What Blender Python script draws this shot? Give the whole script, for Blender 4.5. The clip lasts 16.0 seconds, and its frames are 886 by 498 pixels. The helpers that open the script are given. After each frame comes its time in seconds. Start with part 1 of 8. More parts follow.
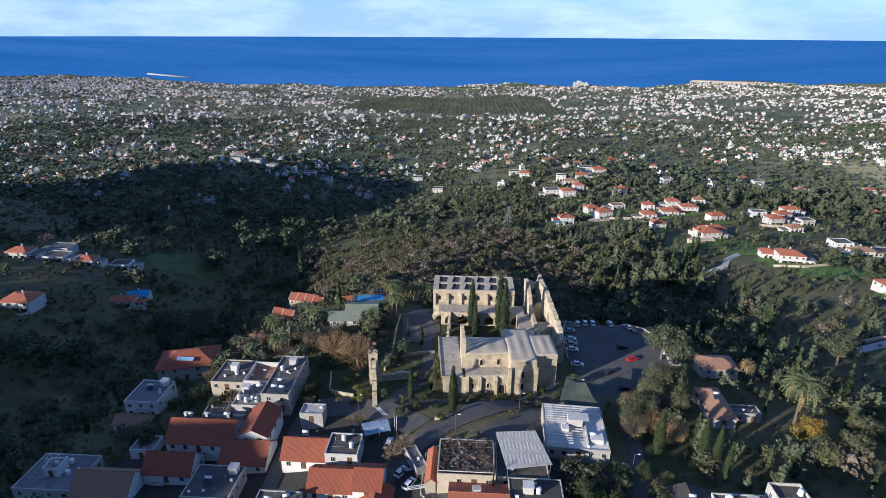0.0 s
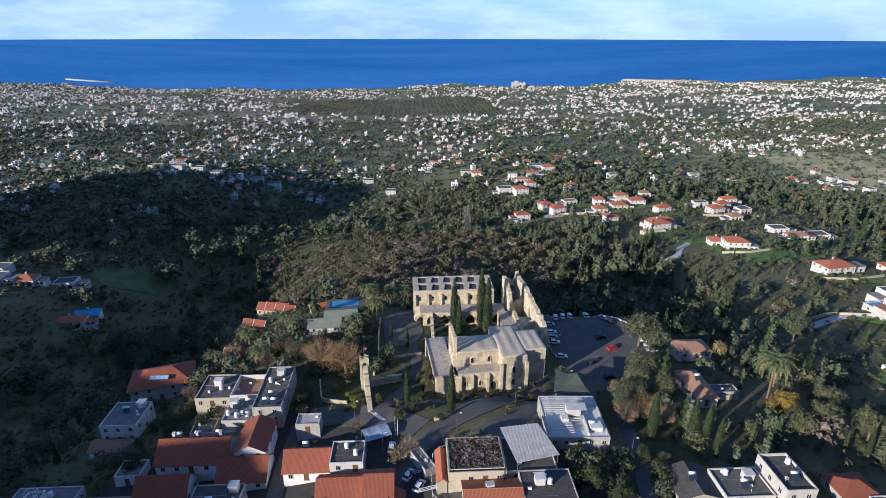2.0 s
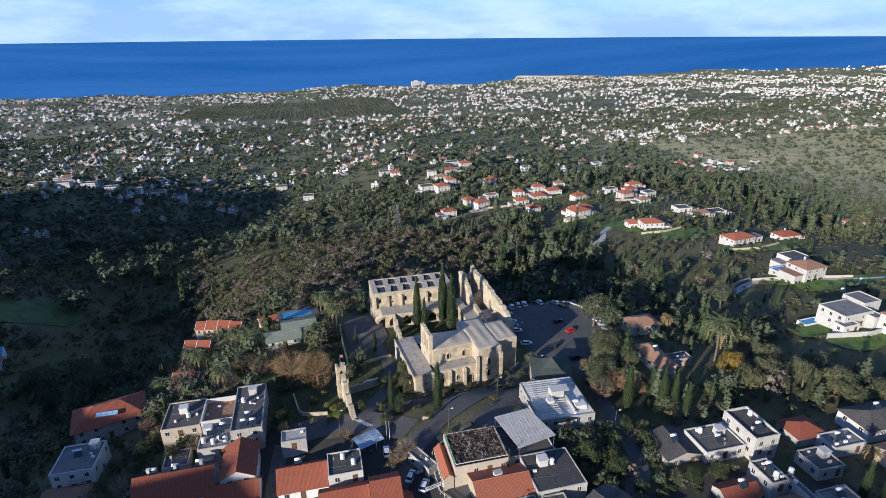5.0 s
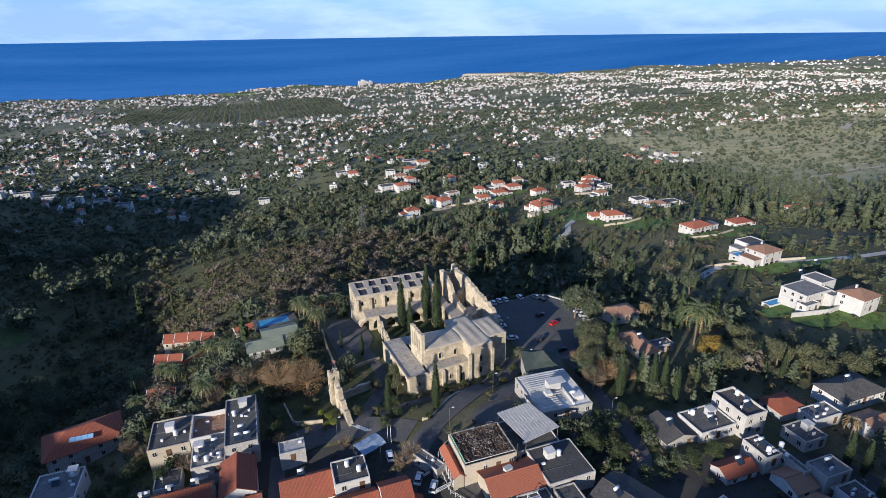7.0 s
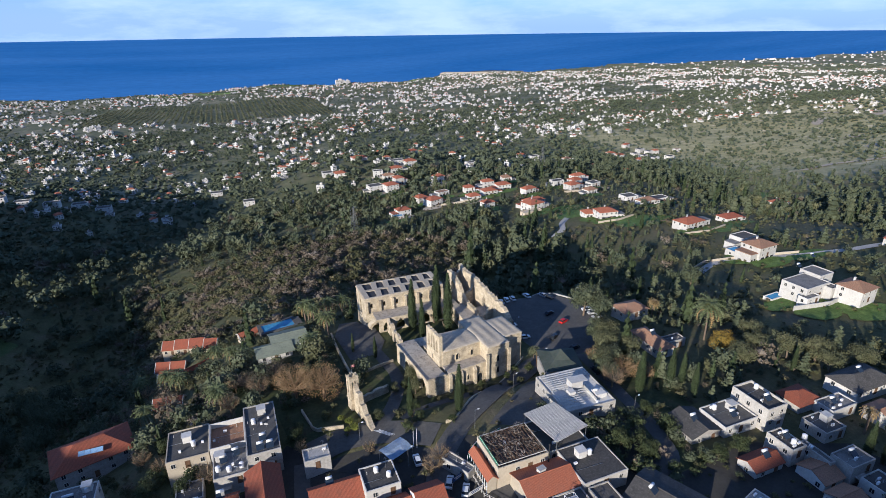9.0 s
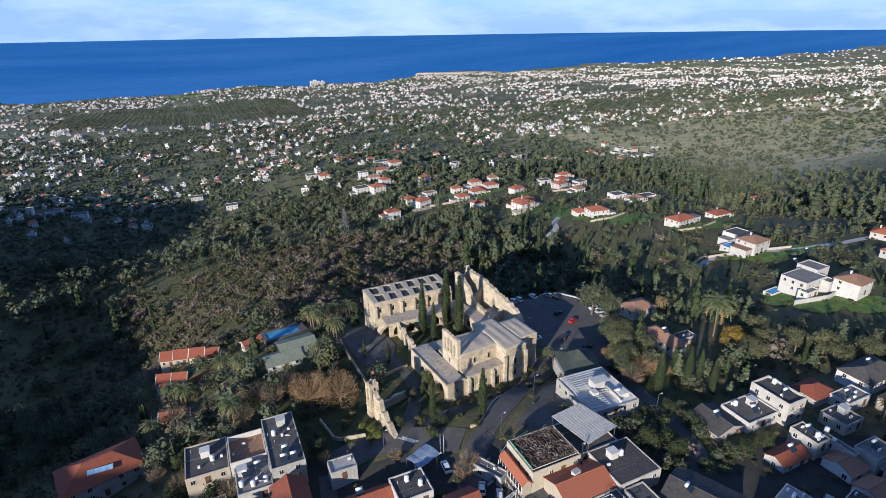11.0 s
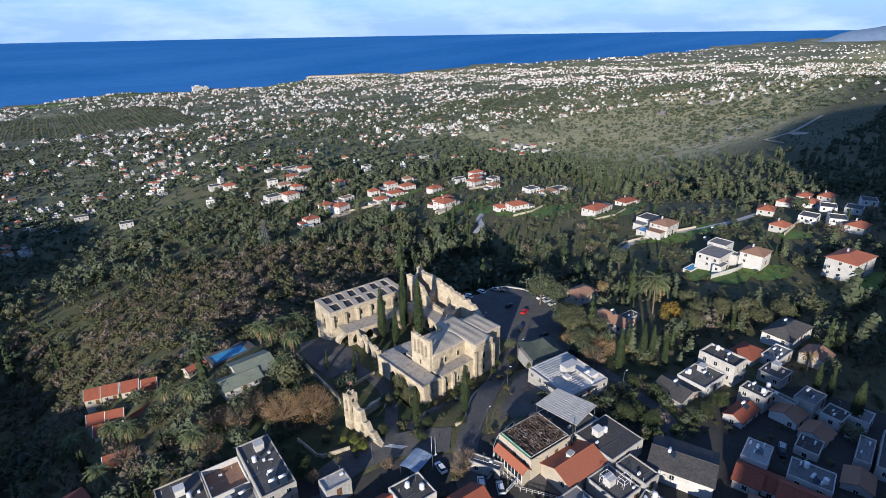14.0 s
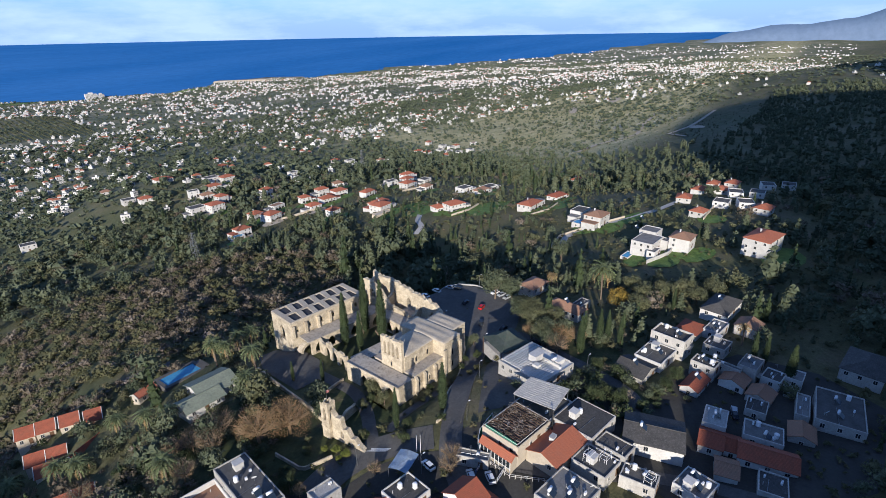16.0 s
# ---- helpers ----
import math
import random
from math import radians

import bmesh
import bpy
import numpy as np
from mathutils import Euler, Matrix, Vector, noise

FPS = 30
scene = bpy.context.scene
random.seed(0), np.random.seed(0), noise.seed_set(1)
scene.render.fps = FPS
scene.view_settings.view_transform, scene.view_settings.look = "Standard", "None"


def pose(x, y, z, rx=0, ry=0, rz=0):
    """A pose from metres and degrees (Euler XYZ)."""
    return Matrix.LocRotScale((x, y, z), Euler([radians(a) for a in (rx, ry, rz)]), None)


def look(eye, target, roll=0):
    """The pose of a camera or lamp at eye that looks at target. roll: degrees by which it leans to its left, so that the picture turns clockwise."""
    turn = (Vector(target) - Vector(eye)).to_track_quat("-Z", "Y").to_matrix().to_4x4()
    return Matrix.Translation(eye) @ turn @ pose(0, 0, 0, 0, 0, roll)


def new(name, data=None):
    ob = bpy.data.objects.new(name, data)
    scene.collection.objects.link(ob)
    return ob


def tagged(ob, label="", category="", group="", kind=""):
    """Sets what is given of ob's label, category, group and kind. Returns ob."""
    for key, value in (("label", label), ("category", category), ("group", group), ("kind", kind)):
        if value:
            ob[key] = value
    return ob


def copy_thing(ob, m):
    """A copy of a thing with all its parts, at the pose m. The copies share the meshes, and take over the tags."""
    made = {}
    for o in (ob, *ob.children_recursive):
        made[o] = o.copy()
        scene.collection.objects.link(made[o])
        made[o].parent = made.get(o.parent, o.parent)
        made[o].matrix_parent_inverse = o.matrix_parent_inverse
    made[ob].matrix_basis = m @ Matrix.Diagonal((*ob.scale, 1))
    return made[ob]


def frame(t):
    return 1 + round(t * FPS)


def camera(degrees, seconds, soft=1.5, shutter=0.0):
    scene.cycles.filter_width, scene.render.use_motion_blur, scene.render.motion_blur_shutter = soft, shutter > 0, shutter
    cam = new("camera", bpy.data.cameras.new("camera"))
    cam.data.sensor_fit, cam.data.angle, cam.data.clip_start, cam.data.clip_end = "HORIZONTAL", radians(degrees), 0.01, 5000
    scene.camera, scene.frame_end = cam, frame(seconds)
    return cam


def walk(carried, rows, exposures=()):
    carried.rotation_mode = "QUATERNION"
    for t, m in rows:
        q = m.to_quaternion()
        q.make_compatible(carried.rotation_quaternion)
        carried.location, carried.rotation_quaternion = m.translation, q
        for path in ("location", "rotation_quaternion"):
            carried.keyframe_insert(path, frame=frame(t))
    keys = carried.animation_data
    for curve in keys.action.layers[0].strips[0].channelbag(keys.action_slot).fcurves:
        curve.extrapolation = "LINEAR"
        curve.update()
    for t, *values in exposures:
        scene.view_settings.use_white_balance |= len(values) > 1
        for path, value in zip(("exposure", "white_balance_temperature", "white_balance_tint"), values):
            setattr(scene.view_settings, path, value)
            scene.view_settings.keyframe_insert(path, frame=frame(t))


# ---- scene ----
cam = camera(79.0, 16.0, soft=0.85)
PATH = [
    (0, (-1.068, -148.835, 103.527), (-1.172, -146.984, 102.777), 0.3),
    (1, (-7.66, -149.248, 103.536), (-7.68, -147.393, 102.788), 0.3),
    (2, (-14.236, -149.609, 103.592), (-14.135, -147.755, 102.847), 0.1),
    (2.5, (-17.455, -149.549, 103.547), (-17.294, -147.7, 102.802), 0.1),
    (3, (-20.619, -149.383, 103.599), (-20.396, -147.541, 102.853), -0.1),
    (4, (-26.745, -148.902, 103.525), (-26.421, -147.074, 102.78), -0.3),
    (5, (-32.818, -147.833, 103.454), (-32.383, -146.029, 102.708), -0.5),
    (7.5, (-46.209, -142.414, 103.161), (-45.575, -140.674, 102.408), -0.8),
    (8, (-48.936, -141.028, 103.222), (-48.279, -139.296, 102.467), -0.8),
    (8.5, (-51.483, -139.657, 103.313), (-50.813, -137.931, 102.557), -0.8),
    (9, (-54.044, -138.107, 103.265), (-53.364, -136.385, 102.508), -0.8),
    (11.5, (-67.118, -129.686, 103.326), (-66.319, -128.016, 102.57), -0.8),
    (12, (-69.864, -128.076, 103.296), (-69.019, -126.429, 102.541), -0.7),
    (12.5, (-72.548, -126.484, 103.305), (-71.657, -124.861, 102.55), -0.8),
    (13, (-75.396, -124.945, 103.385), (-74.446, -123.356, 102.629), -0.8),
    (13.5, (-78.246, -123.442, 103.371), (-77.236, -121.89, 102.615), -0.8),
    (14, (-81.087, -121.905, 103.424), (-80.012, -120.397, 102.668), -0.9),
    (14.5, (-83.773, -120.353, 103.477), (-82.642, -118.886, 102.722), -0.9),
    (15, (-86.535, -118.707, 103.644), (-85.343, -117.29, 102.889), -1.0),
    (15.5, (-89.228, -116.961, 103.751), (-87.981, -115.591, 102.995), -1.0),
    (16, (-92.258, -115.032, 103.648), (-90.963, -113.706, 102.895), -1.0),
]
walk(cam, [(t, look(eye, target, roll)) for t, eye, target, roll in PATH], [(0, 0.85, 5120, 10), (4, 0.77, 5120, 10), (16, 0.69, 5120, 10)])

# ---- world, sun and exposure ----
SUN_FROM = Vector((-0.80, -0.60, 0.0)).normalized()
SUN_EL = radians(15)

world = bpy.data.worlds.new("sky")
scene.world = world
world.use_nodes = True
wn, wl = world.node_tree.nodes, world.node_tree.links
wn.clear()
sky = wn.new("ShaderNodeTexSky")
sky.sky_type = "NISHITA"
sky.sun_disc = False
sky.sun_elevation = SUN_EL
sky.sun_rotation = math.atan2(SUN_FROM.x, SUN_FROM.y)
sky.altitude = 300
sky.air_density, sky.dust_density, sky.ozone_density = 1.0, 0.15, 3.5
wco = wn.new("ShaderNodeTexCoord")
wmap = wn.new("ShaderNodeMapping")
wmap.inputs["Scale"].default_value = (2.2, 2.2, 9.0)
cloud = wn.new("ShaderNodeTexNoise")
cloud.inputs["Scale"].default_value = 2.0
cloud.inputs["Detail"].default_value = 7.0
cloud.inputs["Roughness"].default_value = 0.6
cramp = wn.new("ShaderNodeValToRGB")
cramp.color_ramp.elements[0].position, cramp.color_ramp.elements[1].position = 0.42, 0.62
cmix = wn.new("ShaderNodeMixRGB")
cmix.inputs["Color2"].default_value = (7.9, 7.5, 7.0, 1)
cfac = wn.new("ShaderNodeMath")
cfac.operation = "MULTIPLY"
cfac.inputs[1].default_value = 0.85
wbg = wn.new("ShaderNodeBackground")
wbg.inputs["Strength"].default_value = 0.075
wout = wn.new("ShaderNodeOutputWorld")
wl.new(wco.outputs["Generated"], wmap.inputs["Vector"])
wl.new(wmap.outputs["Vector"], cloud.inputs["Vector"])
wl.new(cloud.outputs["Fac"], cramp.inputs["Fac"])
wsep = wn.new("ShaderNodeSeparateXYZ")
wl.new(wco.outputs["Generated"], wsep.inputs["Vector"])
low = wn.new("ShaderNodeMapRange")
low.inputs["From Min"].default_value, low.inputs["From Max"].default_value = 0.22, 0.0
wl.new(wsep.outputs["Z"], low.inputs["Value"])
near = wn.new("ShaderNodeMath")
near.operation = "POWER"
near.inputs[1].default_value = 2.0
wl.new(low.outputs["Result"], near.inputs[0])
haze = wn.new("ShaderNodeMixRGB")
haze.inputs["Color2"].default_value = (4.7, 5.2, 5.7, 1)
wl.new(near.outputs["Value"], haze.inputs["Fac"])
bank = wn.new("ShaderNodeMath")
bank.operation = "MULTIPLY"
thin = wn.new("ShaderNodeMath")
thin.operation = "MAXIMUM"
thin.inputs[1].default_value = 0.38
wl.new(low.outputs["Result"], thin.inputs[0])
wl.new(cramp.outputs["Color"], bank.inputs[0])
wl.new(thin.outputs["Value"], bank.inputs[1])
wl.new(bank.outputs["Value"], cfac.inputs[0])
wl.new(cfac.outputs["Value"], cmix.inputs["Fac"])
wl.new(sky.outputs["Color"], haze.inputs["Color1"])
wl.new(haze.outputs["Color"], cmix.inputs["Color1"])
wtint = wn.new("ShaderNodeMixRGB")
wtint.blend_type = "MULTIPLY"
wtint.inputs["Fac"].default_value = 1.0
wtint.inputs["Color2"].default_value = (0.82, 0.96, 1.22, 1)
wl.new(cmix.outputs["Color"], wtint.inputs["Color1"])
wl.new(wtint.outputs["Color"], wbg.inputs["Color"])
wl.new(wbg.outputs["Background"], wout.inputs["Surface"])

sun_data = bpy.data.lights.new("sun", "SUN")
sun_data.energy = 5.0
sun_data.angle = radians(0.5)
sun_data.color = (1.0, 0.80, 0.56)
sun = new("sun", sun_data)
sun_dir = SUN_FROM * math.cos(SUN_EL) + Vector((0, 0, math.sin(SUN_EL)))
sun.matrix_world = look(sun_dir * 500, (0, 0, 0))


# ---- materials ----
def node_mat(name):
    m = bpy.data.materials.new(name)
    m.use_nodes = True
    n, l = m.node_tree.nodes, m.node_tree.links
    bsdf = n["Principled BSDF"]
    bsdf.inputs["Specular IOR Level"].default_value = 0.25
    return m, n, l, bsdf


def noise_fac(n, l, scale, detail=5.0, rough=0.6, stretch=None):
    geo = n.new("ShaderNodeNewGeometry")
    tex = n.new("ShaderNodeTexNoise")
    tex.inputs["Scale"].default_value = scale
    tex.inputs["Detail"].default_value = detail
    tex.inputs["Roughness"].default_value = rough
    if stretch:
        mp = n.new("ShaderNodeMapping")
        mp.inputs["Scale"].default_value = stretch
        l.new(geo.outputs["Position"], mp.inputs["Vector"])
        l.new(mp.outputs["Vector"], tex.inputs["Vector"])
    else:
        l.new(geo.outputs["Position"], tex.inputs["Vector"])
    return tex.outputs["Fac"]


def ramp(n, l, fac, stops):
    r = n.new("ShaderNodeValToRGB")
    els = r.color_ramp.elements
    while len(els) < len(stops):
        els.new(0.5)
    for e, (p, c) in zip(els, stops):
        e.position, e.color = p, (*c, 1)
    l.new(fac, r.inputs["Fac"])
    return r.outputs["Color"]


def blend(n, l, fac, a, b, mode="MIX"):
    m = n.new("ShaderNodeMixRGB")
    m.blend_type = mode
    for sock, v in ((m.inputs["Fac"], fac), (m.inputs["Color1"], a), (m.inputs["Color2"], b)):
        if isinstance(v, bpy.types.NodeSocket):
            l.new(v, sock)
        elif isinstance(v, tuple):
            sock.default_value = (*v, 1)
        else:
            sock.default_value = v
    return m.outputs["Color"]


def surface(name, c1, c2, big=0.15, fine=3.0, rough=0.9, bump=0.15, metal=0.0, dirt=None, dirt_amount=0.5, vary=0.0, grain_low=0.72):
    """Two-scale variation between c1 and c2, with stains in dirt."""
    m, n, l, bsdf = node_mat(name)
    a = noise_fac(n, l, big, 4)
    b = noise_fac(n, l, fine, 6)
    col = ramp(n, l, a, [(0.3, c1), (0.7, c2)])
    grain = ramp(n, l, b, [(0.25, (grain_low,) * 3), (0.75, (1.12, 1.12, 1.12))])
    col = blend(n, l, 1.0, col, grain, "MULTIPLY")
    if dirt:
        f = noise_fac(n, l, big * 4.3, 6, 0.7)
        fr = ramp(n, l, f, [(0.5, (0, 0, 0)), (0.72, (dirt_amount,) * 3)])
        col = blend(n, l, fr, col, dirt)
    if vary:
        info = n.new("ShaderNodeObjectInfo")
        v = ramp(n, l, info.outputs["Random"], [(0.0, (1 - vary,) * 3), (1.0, (1 + vary * 0.5,) * 3)])
        col = blend(n, l, 1.0, col, v, "MULTIPLY")
    l.new(col, bsdf.inputs["Base Color"])
    bsdf.inputs["Roughness"].default_value = rough
    bsdf.inputs["Metallic"].default_value = metal
    if bump:
        bp = n.new("ShaderNodeBump")
        bp.inputs["Strength"].default_value = bump
        bp.inputs["Distance"].default_value = 0.1
        l.new(b, bp.inputs["Height"])
        l.new(bp.outputs["Normal"], bsdf.inputs["Normal"])
    return m


def striped(name, c1, c2, width, axis="X", rough=0.6, metal=0.0, dirt=(0.1, 0.08, 0.06), vary=0.12):
    """Corrugation or rows of tiles running along one object axis."""
    m, n, l, bsdf = node_mat(name)
    co = n.new("ShaderNodeTexCoord")
    wave = n.new("ShaderNodeTexWave")
    wave.bands_direction = axis
    wave.inputs["Scale"].default_value = 0.314 / width
    wave.inputs["Distortion"].default_value = 0.4
    l.new(co.outputs["Object"], wave.inputs["Vector"])
    col = ramp(n, l, wave.outputs["Fac"], [(0.1, c2), (0.6, c1)])
    f = noise_fac(n, l, 0.7, 6, 0.7)
    col = blend(n, l, ramp(n, l, f, [(0.42, (0, 0, 0)), (0.75, (0.7,) * 3)]), col, dirt)
    g = noise_fac(n, l, 4.0, 5)
    col = blend(n, l, 1.0, col, ramp(n, l, g, [(0.3, (0.75,) * 3), (0.7, (1.15,) * 3)]), "MULTIPLY")
    info = n.new("ShaderNodeObjectInfo")
    col = blend(n, l, 1.0, col, ramp(n, l, info.outputs["Random"], [(0, (1 - vary,) * 3), (1, (1 + vary * 0.4,) * 3)]), "MULTIPLY")
    l.new(col, bsdf.inputs["Base Color"])
    bsdf.inputs["Roughness"].default_value = rough
    bsdf.inputs["Metallic"].default_value = metal
    bp = n.new("ShaderNodeBump")
    bp.inputs["Strength"].default_value = 0.2
    bp.inputs["Distance"].default_value = 0.08
    l.new(wave.outputs["Fac"], bp.inputs["Height"])
    l.new(bp.outputs["Normal"], bsdf.inputs["Normal"])
    return m


def leafy(name, dark, light, patch=0.09, third=None, rough=0.8):
    m, n, l, bsdf = node_mat(name)
    a = noise_fac(n, l, patch, 3)
    b = noise_fac(n, l, 1.3, 4)
    stops = [(0.32, dark), (0.68, light)]
    if third:
        stops = [(0.3, dark), (0.55, light), (0.72, third)]
    col = ramp(n, l, a, stops)
    col = blend(n, l, 1.0, col, ramp(n, l, b, [(0.25, (0.6,) * 3), (0.75, (1.3,) * 3)]), "MULTIPLY")
    l.new(col, bsdf.inputs["Base Color"])
    bsdf.inputs["Roughness"].default_value = rough
    return m


def stone_mat(name, c1, c2, course=0.45):
    m, n, l, bsdf = node_mat(name)
    geo = n.new("ShaderNodeNewGeometry")
    sep = n.new("ShaderNodeSeparateXYZ")
    l.new(geo.outputs["Position"], sep.inputs["Vector"])
    add = n.new("ShaderNodeMath")
    l.new(sep.outputs["X"], add.inputs[0])
    l.new(sep.outputs["Y"], add.inputs[1])
    comb = n.new("ShaderNodeCombineXYZ")
    l.new(add.outputs["Value"], comb.inputs["X"])
    l.new(sep.outputs["Z"], comb.inputs["Y"])
    br = n.new("ShaderNodeTexBrick")
    br.inputs["Scale"].default_value = 1.0
    br.inputs["Brick Width"].default_value = course * 2.1
    br.inputs["Row Height"].default_value = course
    br.inputs["Mortar Size"].default_value = 0.02
    br.inputs["Color1"].default_value = (*c1, 1)
    br.inputs["Color2"].default_value = (*c2, 1)
    br.inputs["Mortar"].default_value = (*[v * 0.6 for v in c1], 1)
    l.new(comb.outputs["Vector"], br.inputs["Vector"])
    col = br.outputs["Color"]
    st = noise_fac(n, l, 0.35, 6, 0.65)
    col = blend(n, l, ramp(n, l, st, [(0.4, (0, 0, 0)), (0.7, (0.78,) * 3)]), col, (0.2, 0.165, 0.115))
    g = noise_fac(n, l, 2.5, 7, 0.7)
    col = blend(n, l, 1.0, col, ramp(n, l, g, [(0.25, (0.7,) * 3), (0.75, (1.15,) * 3)]), "MULTIPLY")
    l.new(col, bsdf.inputs["Base Color"])
    bsdf.inputs["Roughness"].default_value = 0.95
    bp = n.new("ShaderNodeBump")
    bp.inputs["Strength"].default_value = 0.4
    bp.inputs["Distance"].default_value = 0.12
    l.new(g, bp.inputs["Height"])
    l.new(bp.outputs["Normal"], bsdf.inputs["Normal"])
    return m


M_STONE = stone_mat("sandstone", (0.60, 0.515, 0.37), (0.50, 0.425, 0.30))
M_STONE_ROOF = surface("stone roof", (0.47, 0.42, 0.34), (0.34, 0.30, 0.25), 0.2, 1.6, 0.95, 0.4, dirt=(0.13, 0.115, 0.095), dirt_amount=0.9)
M_LIME_ROOF = surface("lime plaster roof", (0.50, 0.435, 0.33), (0.39, 0.335, 0.255), 0.25, 1.8, 0.95, 0.3, dirt=(0.25, 0.23, 0.2), dirt_amount=0.5)
M_BAY_SHADE = surface("dark bay shade", (0.035, 0.037, 0.042), (0.06, 0.06, 0.064), 0.5, 3, 0.9, 0.2)
M_WHITE = surface("white render", (0.56, 0.545, 0.51), (0.45, 0.435, 0.41), 0.3, 2.0, 0.9, 0.1, dirt=(0.32, 0.29, 0.25), dirt_amount=0.45, vary=0.2, grain_low=0.9)
M_LIMEWASH = surface("fresh limewash", (0.7, 0.69, 0.67), (0.57, 0.56, 0.54), 0.3, 2.0, 0.9, 0.1, dirt=(0.45, 0.42, 0.38), dirt_amount=0.4, vary=0.08, grain_low=0.92)
M_OLDWALL = surface("weathered whitewash", (0.47, 0.45, 0.41), (0.34, 0.32, 0.29), 0.35, 2.0, 0.9, 0.1, dirt=(0.2, 0.18, 0.15), dirt_amount=0.6, vary=0.2, grain_low=0.85)
M_CREAM = surface("cream render", (0.47, 0.41, 0.315), (0.38, 0.33, 0.255), 0.3, 2.0, 0.9, 0.1, dirt=(0.35, 0.3, 0.24), dirt_amount=0.5, vary=0.15, grain_low=0.9)
M_GREY_ROOF = surface("grey flat roof", (0.118, 0.114, 0.108), (0.07, 0.068, 0.065), 0.35, 2.2, 0.95, 0.2, dirt=(0.09, 0.085, 0.08), dirt_amount=0.7, vary=0.15)
M_DARK_ROOF = surface("dark flat roof", (0.06, 0.058, 0.055), (0.09, 0.085, 0.08), 0.4, 2.2, 0.95, 0.2, dirt=(0.2, 0.19, 0.18), dirt_amount=0.4, vary=0.15)
M_PALE_ROOF = surface("pale screed roof", (0.23, 0.223, 0.213), (0.135, 0.131, 0.125), 0.4, 2.0, 0.9, 0.15, dirt=(0.2, 0.19, 0.18), dirt_amount=0.6, vary=0.12)
M_TILE = striped("terracotta tiles", (0.285, 0.088, 0.049), (0.215, 0.064, 0.036), 0.3, "X", 0.85, dirt=(0.15, 0.07, 0.045))
M_TILE_ORANGE = striped("orange-red roof tiles", (0.38, 0.13, 0.068), (0.29, 0.095, 0.05), 0.3, "X", 0.85, dirt=(0.28, 0.12, 0.075))
M_TILE_OLD = striped("weathered terracotta tiles", (0.33, 0.19, 0.12), (0.25, 0.135, 0.085), 0.3, "X", 0.9, dirt=(0.2, 0.15, 0.1))
M_METAL_ROOF = striped("pale sheet metal", (0.62, 0.575, 0.49), (0.50, 0.465, 0.40), 0.9, "X", 0.55, 0.0, dirt=(0.3, 0.28, 0.25))
M_GREEN_ROOF = surface("grey-green sheet roof", (0.23, 0.25, 0.185), (0.18, 0.20, 0.15), 0.3, 2, 0.8, 0.1, dirt=(0.08, 0.09, 0.08))
M_ASPHALT = surface("asphalt", (0.075, 0.073, 0.071), (0.105, 0.102, 0.097), 0.08, 1.5, 0.95, 0.1, dirt=(0.16, 0.15, 0.14), dirt_amount=0.4)
M_YARD = surface("worn shade-dark yard paving", (0.06, 0.057, 0.052), (0.04, 0.038, 0.035), 0.15, 1.5, 0.95, 0.2, dirt=(0.05, 0.05, 0.035), dirt_amount=0.7)
M_PAVING = surface("paving", (0.125, 0.119, 0.107), (0.08, 0.076, 0.07), 0.2, 1.5, 0.95, 0.15, dirt=(0.12, 0.11, 0.1), dirt_amount=0.5)
M_CONCRETE = surface("concrete", (0.42, 0.40, 0.37), (0.34, 0.33, 0.31), 0.4, 2, 0.95, 0.15, dirt=(0.2, 0.19, 0.17))
M_GLASS = surface("dark window glass", (0.015, 0.018, 0.022), (0.03, 0.035, 0.04), 1.0, 4.0, 0.12, 0.0)
M_WOOD = surface("dark wood", (0.10, 0.055, 0.03), (0.15, 0.09, 0.05), 1.0, 6, 0.8, 0.2)
M_BARK = surface("bark", (0.12, 0.09, 0.065), (0.18, 0.14, 0.1), 0.8, 5, 0.95, 0.4)
M_TANK = surface("white painted tank", (0.78, 0.78, 0.78), (0.7, 0.7, 0.7), 1.0, 5, 0.4, 0.0)
M_SOLAR = surface("solar glass", (0.02, 0.03, 0.05), (0.03, 0.045, 0.07), 2.0, 6, 0.15, 0.0)
M_STEEL = surface("galvanised steel", (0.35, 0.36, 0.37), (0.28, 0.29, 0.3), 1.0, 5, 0.45, 0.0, metal=0.8)
M_EARTH = surface("pale bare earth", (0.48, 0.41, 0.31), (0.38, 0.32, 0.24), 0.05, 0.8, 0.95, 0.2)
M_PYLON = surface("weathered pylon steel", (0.22, 0.225, 0.23), (0.17, 0.175, 0.18), 1.0, 5, 0.6, 0.0, metal=0.4)
M_POOL = surface("pool water", (0.07, 0.24, 0.42), (0.10, 0.30, 0.48), 0.3, 2, 0.1, 0.05)
M_CYPRESS = leafy("cypress foliage", (0.022, 0.034, 0.014), (0.045, 0.062, 0.024), 0.25)
M_PINE = leafy("pine foliage", (0.044, 0.056, 0.031), (0.08, 0.094, 0.052), 0.045, (0.11, 0.12, 0.068))
M_OLIVE = leafy("olive foliage", (0.054, 0.06, 0.03), (0.105, 0.108, 0.052), 0.08, (0.145, 0.14, 0.072))
M_GROVE = leafy("far grove foliage", (0.055, 0.068, 0.04), (0.085, 0.10, 0.058), 0.03, (0.12, 0.13, 0.075))
M_SCRUB = leafy("scrub foliage", (0.042, 0.048, 0.021), (0.088, 0.086, 0.038), 0.1, (0.125, 0.1, 0.055))
M_LIME = leafy("yellow-green shrub leaves", (0.09, 0.11, 0.02), (0.19, 0.2, 0.035), 0.5)
M_GARDEN = leafy("dark garden foliage", (0.024, 0.035, 0.014), (0.05, 0.063, 0.024), 0.3, (0.075, 0.08, 0.034))
